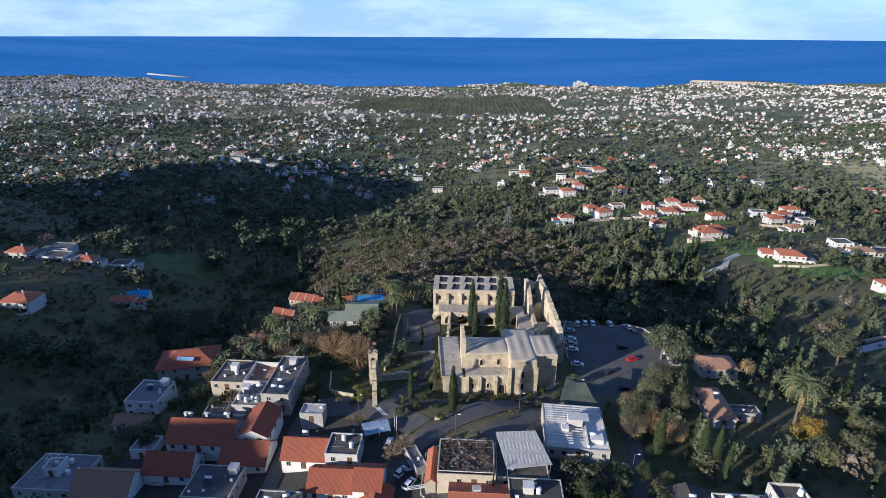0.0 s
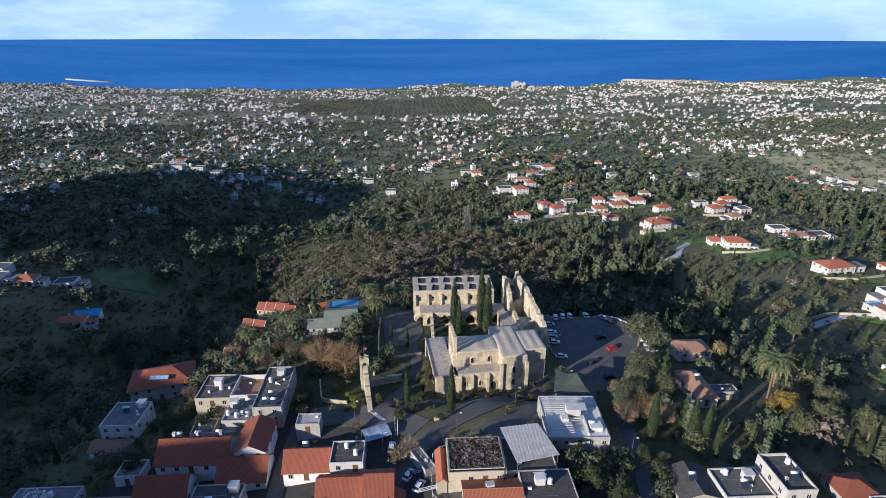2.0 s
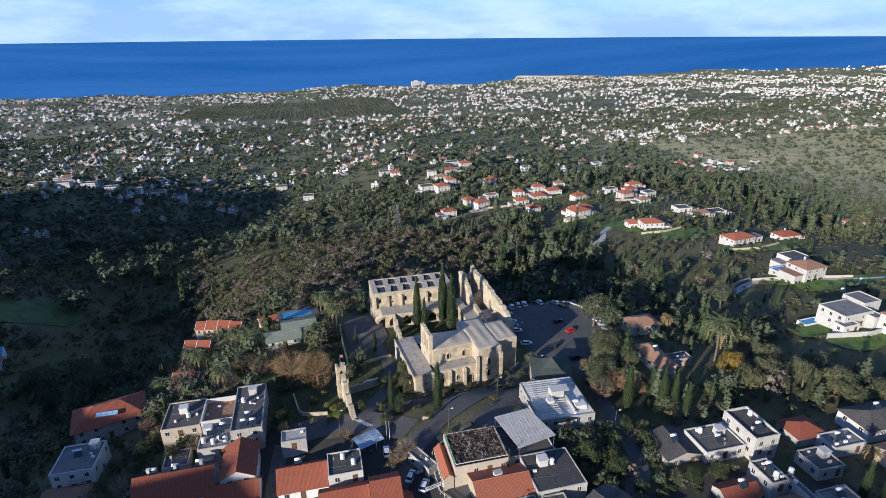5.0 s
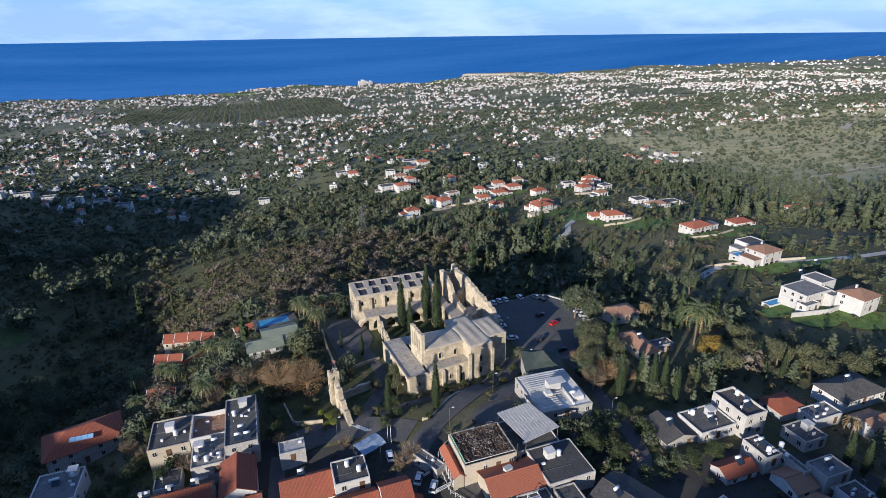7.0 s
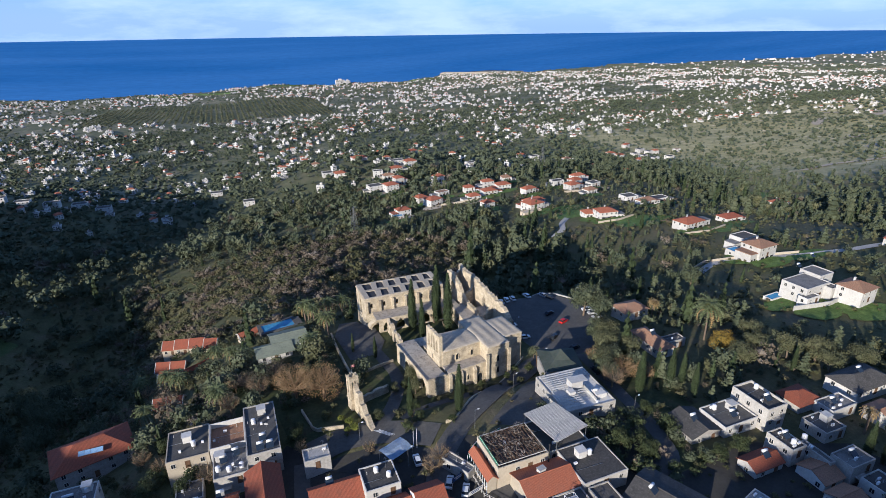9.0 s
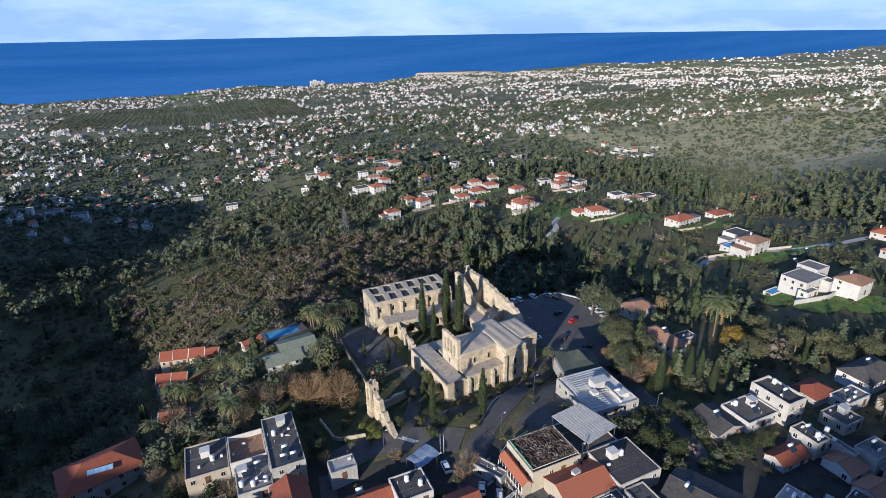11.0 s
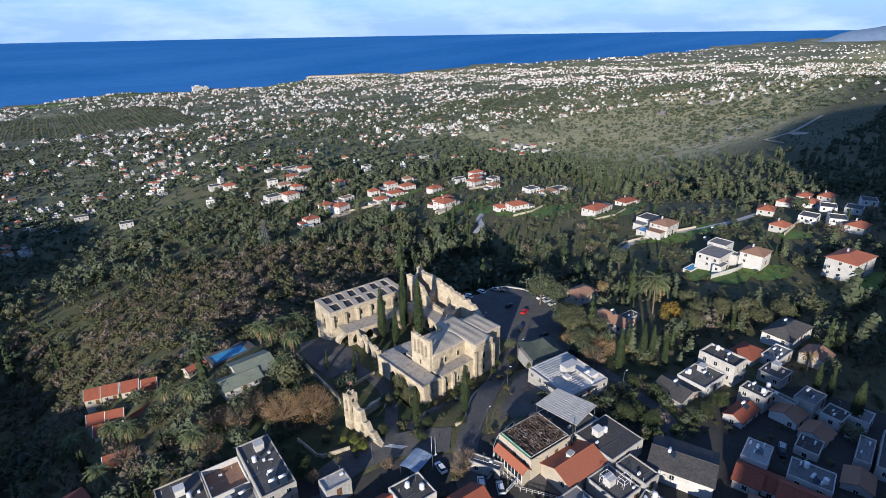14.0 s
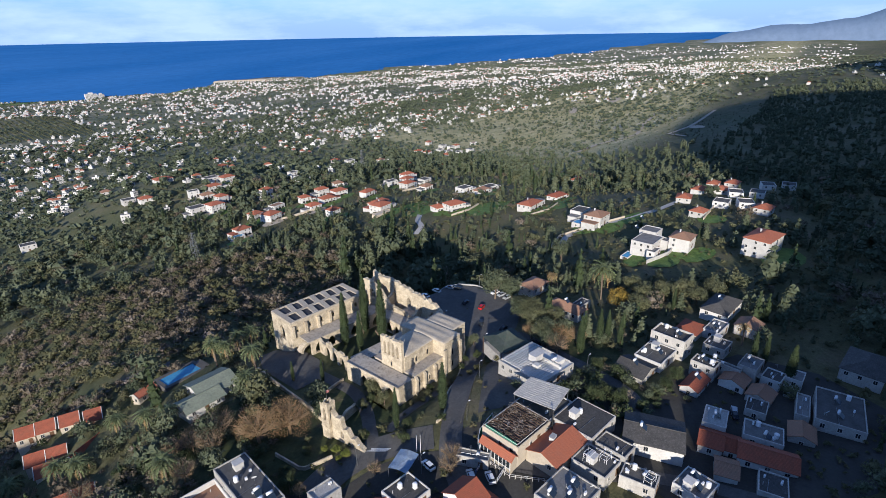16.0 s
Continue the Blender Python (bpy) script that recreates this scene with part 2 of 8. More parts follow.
M_LAWN = leafy("lawn grass", (0.07, 0.12, 0.022), (0.14, 0.2, 0.045), 0.3)
M_MEADOW = leafy("damp meadow grass", (0.05, 0.07, 0.022), (0.085, 0.115, 0.034), 0.12, (0.1, 0.1, 0.045))
M_TURF = leafy("shade-darkened turf", (0.028, 0.038, 0.015), (0.052, 0.062, 0.024), 0.25, (0.07, 0.06, 0.035))
M_BARE = leafy("bare twigs", (0.058, 0.047, 0.031), (0.128, 0.104, 0.072), 0.11, (0.25, 0.212, 0.175))
M_BROWN = leafy("withered plane leaves", (0.16, 0.10, 0.045), (0.29, 0.19, 0.085), 0.25)
M_YELLOW = leafy("yellow autumn leaves", (0.13, 0.095, 0.02), (0.29, 0.195, 0.03), 0.6)
M_PALM = leafy("palm fronds", (0.07, 0.09, 0.04), (0.15, 0.17, 0.075), 0.4)
M_PALM_DRY = leafy("dry palm fronds", (0.2, 0.14, 0.06), (0.3, 0.22, 0.1), 0.4)

# ground: grass, earth and scrub in patches, drier on the eastern hill
M_GROUND, n, l, bsdf = node_mat("hillside ground")
ga = noise_fac(n, l, 0.012, 6, 0.6)
gb = noise_fac(n, l, 0.06, 6, 0.65)
gc = noise_fac(n, l, 0.8, 6, 0.7)
col = ramp(n, l, ga, [(0.32, (0.058, 0.072, 0.027)), (0.5, (0.09, 0.086, 0.04)), (0.64, (0.135, 0.112, 0.066)), (0.75, (0.08, 0.105, 0.034))])
col2 = ramp(n, l, gb, [(0.35, (0.042, 0.05, 0.02)), (0.5, (0.09, 0.094, 0.04)), (0.7, (0.15, 0.122, 0.08))])
col = blend(n, l, 0.55, col, col2)
geo = n.new("ShaderNodeNewGeometry")
sep = n.new("ShaderNodeSeparateXYZ")
l.new(geo.outputs["Position"], sep.inputs["Vector"])


def span(sock, a, b):
    m = n.new("ShaderNodeMapRange")
    m.inputs["From Min"].default_value, m.inputs["From Max"].default_value = a, b
    l.new(sock, m.inputs["Value"])
    return m.outputs["Result"]


# fields of the plain, and dry terraced grass on the eastern hill
gd = noise_fac(n, l, 0.009, 8, 0.72)
ge = noise_fac(n, l, 0.085, 7, 0.75, (0.35, 1.0, 1.0))
plain = ramp(n, l, gd, [(0.3, (0.085, 0.1, 0.05)), (0.5, (0.13, 0.135, 0.075)), (0.64, (0.27, 0.24, 0.155)), (0.74, (0.09, 0.14, 0.045))])
dry = ramp(n, l, ge, [(0.34, (0.19, 0.19, 0.08)), (0.46, (0.34, 0.31, 0.145)), (0.58, (0.42, 0.365, 0.19)), (0.66, (0.70, 0.60, 0.43))])
col = blend(n, l, span(sep.outputs["Y"], 380, 700), col, plain)
east = n.new("ShaderNodeMath")
east.operation = "MULTIPLY"
l.new(span(sep.outputs["X"], 400, 620), east.inputs[0])
l.new(span(sep.outputs["Y"], 1050, 750), east.inputs[1])
# pale dry tone stops at a slanting line; the shaded slope is coloured darker
slant = n.new("ShaderNodeMath")
slant.operation = "MULTIPLY_ADD"
slant.inputs[1].default_value = -0.17
l.new(sep.outputs["X"], slant.inputs[0])
l.new(sep.outputs["Y"], slant.inputs[2])
above = n.new("ShaderNodeMath")
above.operation = "MULTIPLY"
l.new(east.outputs["Value"], above.inputs[0])
l.new(span(slant.outputs["Value"], 100, 190), above.inputs[1])
col = blend(n, l, above.outputs["Value"], col, dry)
col = blend(n, l, 1.0, col, ramp(n, l, gc, [(0.25, (0.6,) * 3), (0.75, (1.3,) * 3)]), "MULTIPLY")
l.new(col, bsdf.inputs["Base Color"])
bsdf.inputs["Roughness"].default_value = 0.95
bp = n.new("ShaderNodeBump")
bp.inputs["Strength"].default_value = 0.6
bp.inputs["Distance"].default_value = 0.5
l.new(gc, bp.inputs["Height"])
l.new(bp.outputs["Normal"], bsdf.inputs["Normal"])

M_SEA, n, l, bsdf = node_mat("sea water")
sa = noise_fac(n, l, 0.0016, 4, 0.55, (0.35, 1.6, 1.0))
sb = noise_fac(n, l, 0.05, 5, 0.6, (0.4, 1.0, 1.0))
col = ramp(n, l, sa, [(0.3, (0.038, 0.15, 0.38)), (0.7, (0.07, 0.205, 0.46))])
col = blend(n, l, 1.0, col, ramp(n, l, sb, [(0.3, (0.9,) * 3), (0.7, (1.1,) * 3)]), "MULTIPLY")
l.new(col, bsdf.inputs["Base Color"])
bsdf.inputs["Roughness"].default_value = 1.0
bsdf.inputs["Specular IOR Level"].default_value = 0.0
level = n.new("ShaderNodeCombineXYZ")
level.inputs["Z"].default_value = 1.0
l.new(level.outputs["Vector"], bsdf.inputs["Normal"])


# ---- terrain ----
HUB = (-45.0, -135.0, 103.4)
COAST_X = [-9000, -2900, -2200, -1350, -700, -170, 180, 786, 1150, 1300, 1500, 1784, 2300, 2900, 4190, 6050, 7650, 10500, 14000, 40000]
COAST_Y = [3600, 3200, 3170, 2810, 2720, 2780, 2930, 2900, 2960, 3260, 3190, 3100, 3230, 3420, 3380, 3600, 4190, 4405, 5240, 7000]
SEA_Z = -165.0
# x, y, spread, height of the knolls and dips: the broad forms, then the finer ones
HILLS = [
    (241, 276, 220, 13.5), (-338, 533, 120, 43.4), (-152, 130, 70, -14.8), (95, 520, 120, 43.4), (12, -46, 70, 7.5),
    (-45, 65, 40, -3.6), (-150, -40, 70, -23.2), (88, 100, 38, -17), (266, 779, 220, 10.4), (-78, 585, 120, -3.9),
    (0, -150, 40, 14.7), (407, 199, 120, -25.6), (-57, -2, 24, 7.5), (319, 301, 120, 22.1), (17, -89, 24, -4.7),
    (-251, 264, 120, 6.8), (-45, -59, 24, -1.6), (68, -106, 40, -0.3), (393, 524, 120, 4.6), (251, 5, 70, 5.1),
    (-110, -44, 40, 18.1), (3, 90, 24, -1.6), (35, 40, 24, 6.6),
]
KNOLLS = [(-142, 140, 36, -24), (-150, 210, 34, -14), 
    (-5, 222, 70, 2.5), (-140, 210, 70, -24.2), (-79, -42, 24, -4.5), (-120, 736, 120, -7.6), (-63, 436, 120, -6.6),
    (-84, 93, 40, 13.6), (-105, 17, 40, 12.4), (50, -55, 24, 0.8), (-201, 159, 70, 14.6), (-36, 109, 40, 8.0),
    (-60, -110, 40, 5.6), (61, 150, 70, -4.2), (191, 161, 70, 2.2), (81, 7, 24, 4.6), (-14, 48, 24, 6.1),
    (-48, 44, 24, 8.1), (158, 53, 70, -2.5), (-5, -24, 24, 5.0), (140, -60, 40, 1.8), (-79, 221, 70, 11.5),
    (15, -58, 24, 2.1), (-150, 60, 70, -17.8), (564, 555, 120, -1.1),
]
# the eastern range and the far mountains
RANGES = [(1620, 480, 330, 55), (2400, 0, 600, 25), (5200, -1600, 1100, 240)]
# mountains out of view, south to west, shaped to shade valley and village
SHADE_HILLS = [(-340, -95, 58, 52), (-297, -180, 22, 14), (-292, -182, 58, 36), (-545, 150, 95, 102), (-650, 290, 88, 94), (-110, -430, 115, 160), (-206, -313, 30, 30), (70, -580, 150, 255), (520, -840, 240, 480), (-238, -292, 15, 38), (-318, -232, 26, 56), (-234, -290, 18, 5)]
# level ground: x, y, half sizes, height, softness
PADS = [(8, 14, 26, 26, -2.4, 8), (52, 17, 18, 22, -3.1, 6)]


def coast(x):
    return np.interp(x, COAST_X, COAST_Y) + 35 * np.sin(x / 83.0) + 22 * np.sin(x / 31.0 + 1.0)


def land(x, y):
    """Height of the bare ground, before the far distance is drawn in."""
    x, y = np.asarray(x, float), np.asarray(y, float)
    s = coast(x) - y
    z = SEA_Z + 4 + 56 * np.clip(s / 2100, 0, 1) + 105 / (1 + np.exp(np.clip((y - 220) / 110.0, -60, 60)))
    for hx, hy, hs, hh in HILLS + KNOLLS + RANGES:
        z = z + hh * np.exp(-((x - hx) ** 2 + (y - hy) ** 2) / (2 * hs * hs))
    back = np.clip(np.maximum((-190 - y) / 80, (-235 - x + 0.5 * np.maximum(y - 40, 0) * -1) / 60), 0, 1)
    for hx, hy, hs, hh in SHADE_HILLS:
        z = z + back * hh * np.exp(-((x - hx) ** 2 + (y - hy) ** 2) / (2 * hs * hs))
    for px, py, ax, ay, pz, soft in PADS:
        d = np.hypot(np.maximum(np.abs(x - px) - ax, 0), np.maximum(np.abs(y - py) - ay, 0))
        k = np.clip(1 - d / soft, 0, 1)
        k = k * k * (3 - 2 * k)
        z = z * (1 - k) + pz * k
    far = np.clip((np.hypot(x, y) - 500) / 800, 0, 1)
    z = z + far * (5 * np.sin(x / 170.0 + 0.7) * np.sin(y / 140.0) + 3 * np.sin(x / 61.0) * np.sin(y / 83.0 + 2))
    z = np.where(s < 0, np.maximum(SEA_Z + 4 + s * 0.4, SEA_Z - 12 + 0.03 * np.minimum(s + 300, 0)), z)
    return z


def ground_z(x, y):
    return float(land(x, y))


def draw_in(p):
    """Draws the far distance in towards the hub along the line of sight, so that the horizon lies within reach."""
    p = np.asarray(p, float)
    d = p - np.array(HUB)
    r = np.hypot(d[:, 0], d[:, 1])
    reach = np.where(r > 2200, 2200 + 800 * np.log(1 + (np.maximum(r, 2200) - 2200) / 800), r)
    return np.array(HUB) + d * (reach / np.maximum(r, 1e-6))[:, None]


def mesh_from(name, verts, faces, mats, mat_index=None, smooth=False):
    me = bpy.data.meshes.new(name)
    verts, faces = np.asarray(verts, np.float32), np.asarray(faces, np.int32)
    k = faces.shape[1]
    me.vertices.add(len(verts))
    me.vertices.foreach_set("co", verts.ravel())
    me.loops.add(faces.size)
    me.loops.foreach_set("vertex_index", faces.ravel())
    me.polygons.add(len(faces))
    me.polygons.foreach_set("loop_start", np.arange(0, faces.size, k, dtype=np.int32))
    me.polygons.foreach_set("loop_total", np.full(len(faces), k, np.int32))
    for m in mats:
        me.materials.append(m)
    if mat_index is not None:
        me.polygons.foreach_set("material_index", np.asarray(mat_index, np.int32))
    if smooth:
        me.polygons.foreach_set("use_smooth", np.ones(len(faces), bool))
    me.update(calc_edges=True)
    return me


def polar_sheet(azimuths, radii, height):
    a, r = np.meshgrid(np.radians(azimuths), radii)
    x, y = HUB[0] + r * np.sin(a), HUB[1] + r * np.cos(a)
    z = height(x, y)
    v = np.stack([x, y, z], -1).reshape(-1, 3)
    na, nr = len(azimuths), len(radii)
    i = np.arange(nr - 1)[:, None] * na + np.arange(na - 1)[None, :]
    f = np.stack([i, i + 1, i + na + 1, i + na], -1).reshape(-1, 4)
    return draw_in(v), f


AZ = np.r_[np.arange(-180, -66, 4.0), np.arange(-66, 104, 0.45), np.arange(104, 181, 4.0)]
AZ[-1] = 180.0
RAD = np.r_[np.arange(2, 42, 8.0), 42 * 1.0165 ** np.arange(0, 283), np.array([4500, 5000, 5600, 6300, 7200, 8400, 10000, 12000, 15000, 19000, 25000, 29000])]
v, f = polar_sheet(AZ, RAD, land)
tagged(new("ground", mesh_from("ground", v, f[:, ::-1], [M_GROUND], smooth=True)), "grassy, stony hillside falling to the coastal plain", "ground", kind="structure")


def sea_level(x, y):
    return np.full(np.shape(x), SEA_Z)


v, f = polar_sheet(np.arange(-100, 131, 0.6), 2300 * 1.06 ** np.arange(0, 45), sea_level)
tagged(new("water", mesh_from("water", v, f[:, ::-1], [M_SEA])), "calm deep-blue sea reaching the horizon", "sea", kind="structure")


def ribbon(name, points, width, material, label, category, lift=0.12, kind="structure"):
    """A road or path laid over the ground."""
    pts = np.array(points, float)
    seg = np.r_[0, np.cumsum(np.hypot(*np.diff(pts, axis=0).T))]
    s = np.linspace(0, seg[-1], max(3, int(seg[-1] / 2.0)))
    x, y = np.interp(s, seg, pts[:, 0]), np.interp(s, seg, pts[:, 1])
    for _ in range(3):
        x[1:-1], y[1:-1] = (x[:-2] + 2 * x[1:-1] + x[2:]) / 4, (y[:-2] + 2 * y[1:-1] + y[2:]) / 4
    tx, ty = np.gradient(x), np.gradient(y)
    ln = np.hypot(tx, ty)
    nx, ny = -ty / ln, tx / ln
    cols = np.linspace(-0.5, 0.5, 5) * width
    px, py = x[:, None] + nx[:, None] * cols, y[:, None] + ny[:, None] * cols
    pz = land(px, py)
    pz = np.maximum(pz, pz.mean(1, keepdims=True)) + lift
    v = np.stack([px, py, pz], -1).reshape(-1, 3)
    k = len(cols)
    i = np.arange(len(x) - 1)[:, None] * k + np.arange(k - 1)[None, :]
    f = np.stack([i, i + k, i + k + 1, i + 1], -1).reshape(-1, 4)
    ob = new(name, mesh_from(name, v, f[:, ::-1], [material]))
    return tagged(ob, label, category, kind=kind)


def apron(name, outline, material, label, category, lift=0.1):
    """A paved area laid over the ground, filled in rings from its middle."""
    o = np.array(outline, float)
    o = np.concatenate([o + (np.roll(o, -1, 0) - o) * k for k in (0, 0.25, 0.5, 0.75)], 1).reshape(-1, 2)
    c = o.mean(0)
    rings = np.linspace(0.02, 1, 9)
    p = c + (o - c)[None] * rings[:, None, None]
    z = land(p[..., 0], p[..., 1]) + lift
    v = np.concatenate([p, z[..., None]], -1).reshape(-1, 3)
    m = len(o)
    i = np.arange(len(rings) - 1)[:, None] * m + np.arange(m)[None, :]
    j = np.arange(len(rings) - 1)[:, None] * m + (np.arange(m)[None, :] + 1) % m
    f = np.stack([i, j, j + m, i + m], -1).reshape(-1, 4)
    return tagged(new(name, mesh_from(name, v, f, [material])), label, category, kind="structure")


# ---- mesh helpers ----
def box(bm, x0, x1, y0, y1, z0, z1):
    vs = [bm.verts.new(c) for c in ((x0, y0, z0), (x1, y0, z0), (x1, y1, z0), (x0, y1, z0), (x0, y0, z1), (x1, y0, z1), (x1, y1, z1), (x0, y1, z1))]
    for q in ((3, 2, 1, 0), (4, 5, 6, 7), (0, 1, 5, 4), (1, 2, 6, 5), (2, 3, 7, 6), (3, 0, 4, 7)):
        bm.faces.new([vs[i] for i in q])


def prism_xz(bm, pts, y0, y1):
    """An upright slab whose outline pts lie in x and z."""
    a = [bm.verts.new((x, y0, z)) for x, z in pts]
    b = [bm.verts.new((x, y1, z)) for x, z in pts]
    bm.faces.new(a)
    bm.faces.new(b[::-1])
    for i in range(len(pts)):
        j = (i + 1) % len(pts)
        bm.faces.new((a[j], a[i], b[i], b[j]))


def tube(bm, p, q, r0, r1, sides=8):
    p, q = Vector(p), Vector(q)
    d = (q - p).normalized()
    u = d.orthogonal().normalized()
    w = d.cross(u)
    a = [bm.verts.new(p + (u * math.cos(t) + w * math.sin(t)) * r0) for t in (2 * math.pi * i / sides for i in range(sides))]
    b = [bm.verts.new(q + (u * math.cos(t) + w * math.sin(t)) * r1) for t in (2 * math.pi * i / sides for i in range(sides))]
    bm.faces.new(a[::-1])
    bm.faces.new(b)
    for i in range(sides):
        j = (i + 1) % sides
        bm.faces.new((a[i], a[j], b[j], b[i]))


def to_mesh(name, bm, material, smooth=False):
    bmesh.ops.recalc_face_normals(bm, faces=bm.faces)
    me = bpy.data.meshes.new(name)
    if smooth:
        for fc in bm.faces:
            fc.smooth = True
    bm.to_mesh(me)
    bm.free()
    me.materials.append(material)
    return me


def part(name, bm, material, parent, label="", smooth=False):
    ob = new(name, bm if isinstance(bm, bpy.types.Mesh) else to_mesh(name, bm, material, smooth))
    ob.parent = parent
    if label:
        ob["label"] = label
    return ob


def thing(name, m, label, category, group="", kind=""):
    ob = new(name)
    ob.empty_display_size = 0.5
    ob.matrix_world = m
    return tagged(ob, label, category, group, kind)


def arch_points(x0, x1, spring, steps=6, pointed=False):
    """Points of an arch from its left springing to its right."""
    w, c = (x1 - x0) / 2, (x0 + x1) / 2
    out = []
    for i in range(steps + 1):
        t = math.pi * (1 - i / steps)
        h = math.sin(t) * w
        if pointed:
            h = (1 - abs(math.cos(t)) ** 1.6) * w * 1.25
        out.append((c + math.cos(t) * w, spring + h))
    return out


def arched_wall(bm, x0, x1, thick, base, top, openings, step=1.2, pointed=True):
    """A wall along x with arched openings (left, right, sill, springing) that go through it; top is a function of x."""
    edges = sorted(openings)
    spans, at = [], x0
    for o in edges:
        spans.append((at, o[0]))
        at = o[1]
    spans.append((at, x1))
    h = thick / 2
    for a, b in spans:
        k = max(1, int((b - a) / step))
        for i in range(k):
            p, q = a + (b - a) * i / k, a + (b - a) * (i + 1) / k
            if q - p > 1e-4:
                prism_xz(bm, [(p, base), (q, base), (q, top(q)), (p, top(p))], -h, h)
    for a, b, sill, spring in edges:
        if sill > base:
            prism_xz(bm, [(a, base), (b, base), (b, sill), (a, sill)], -h, h)
        pts = arch_points(a, b, spring, 8, pointed)
        for (xa, za), (xb, zb) in zip(pts, pts[1:]):
            ta, tb = max(top(xa), za + 0.15), max(top(xb), zb + 0.15)
            prism_xz(bm, [(xa, za), (xb, zb), (xb, tb), (xa, ta)], -h, h)
    bmesh.ops.remove_doubles(bm, verts=bm.verts, dist=0.002)


KEEP_CLEAR = []  # ground taken by buildings: x0, x1, y0, y1

# windows, shared between the houses
WIN = {}


def window_parts(parent, x, y, z, w, h, facing, shutters=None):
    """A framed window on an outer wall; facing in degrees, 0 looks along -y."""
    key = (round(w, 2), round(h, 2))
    if key not in WIN:
        bm = bmesh.new()
        for a in ((-w / 2 - 0.08, -w / 2, 0, h), (w / 2, w / 2 + 0.08, 0, h), (-w / 2 - 0.08, w / 2 + 0.08, h, h + 0.1), (-w / 2 - 0.14, w / 2 + 0.14, -0.1, 0), (-0.03, 0.03, 0, h)):
            box(bm, a[0], a[1], -0.09, 0.02, a[2], a[3])
        fr = to_mesh("window", bm, M_WHITE)
        bm = bmesh.new()
        box(bm, -w / 2, w / 2, -0.03, 0.02, 0, h)
        WIN[key] = (fr, to_mesh("pane", bm, M_GLASS))
    fr, gl = WIN[key]
    ob = new("window", fr)
    ob.parent = parent
    ob.matrix_local = pose(x, y, z, 0, 0, facing)
    pn = new("pane", gl)
    pn.parent = ob
    return ob


def door_part(parent, x, y, z, w, h, facing, material=None):
    key = ("door", round(w, 2), round(h, 2))
    if key not in WIN:
        bm = bmesh.new()
        box(bm, -w / 2, w / 2, -0.06, 0.02, 0, h)
        box(bm, -w / 2 - 0.1, -w / 2, -0.1, 0.02, 0, h + 0.1)
        box(bm, w / 2, w / 2 + 0.1, -0.1, 0.02, 0, h + 0.1)
        box(bm, -w / 2, w / 2, -0.1, 0.02, h, h + 0.1)
        WIN[key] = to_mesh("door", bm, material or M_WOOD)
    ob = new("door", WIN[key])
    ob.parent = parent
    ob.matrix_local = pose(x, y, z, 0, 0, facing)
    return ob


def wall_openings(root, w, d, base, eave, rng, sides="SWEN", every=3.4, door=True):
    """Rows of windows, and a door, on the sides of a house that is w by d about its middle."""
    floors = max(1, int((eave - base) / 2.9))
    for s in sides:
        ln = w if s in "SN" else d
        k = max(1, int(ln / every))
        for fl in range(floors):
            z = eave - 2.75 * (floors - fl) + 0.85
            for i in range(k):
                u = (i + 0.5) / k * ln - ln / 2 + rng.uniform(-0.2, 0.2)
                x, y, a = {"S": (u, -d / 2, 0), "N": (u, d / 2, 180), "W": (-w / 2, u, -90), "E": (w / 2, u, 90)}[s]
                if door and s == "S" and fl == 0 and i == k // 2:
                    door_part(root, x, y, z - 0.85, 1.0, 2.1, a)
                elif rng.random() < 0.85:
                    window_parts(root, x, y, z, 1.0, 1.25, a)


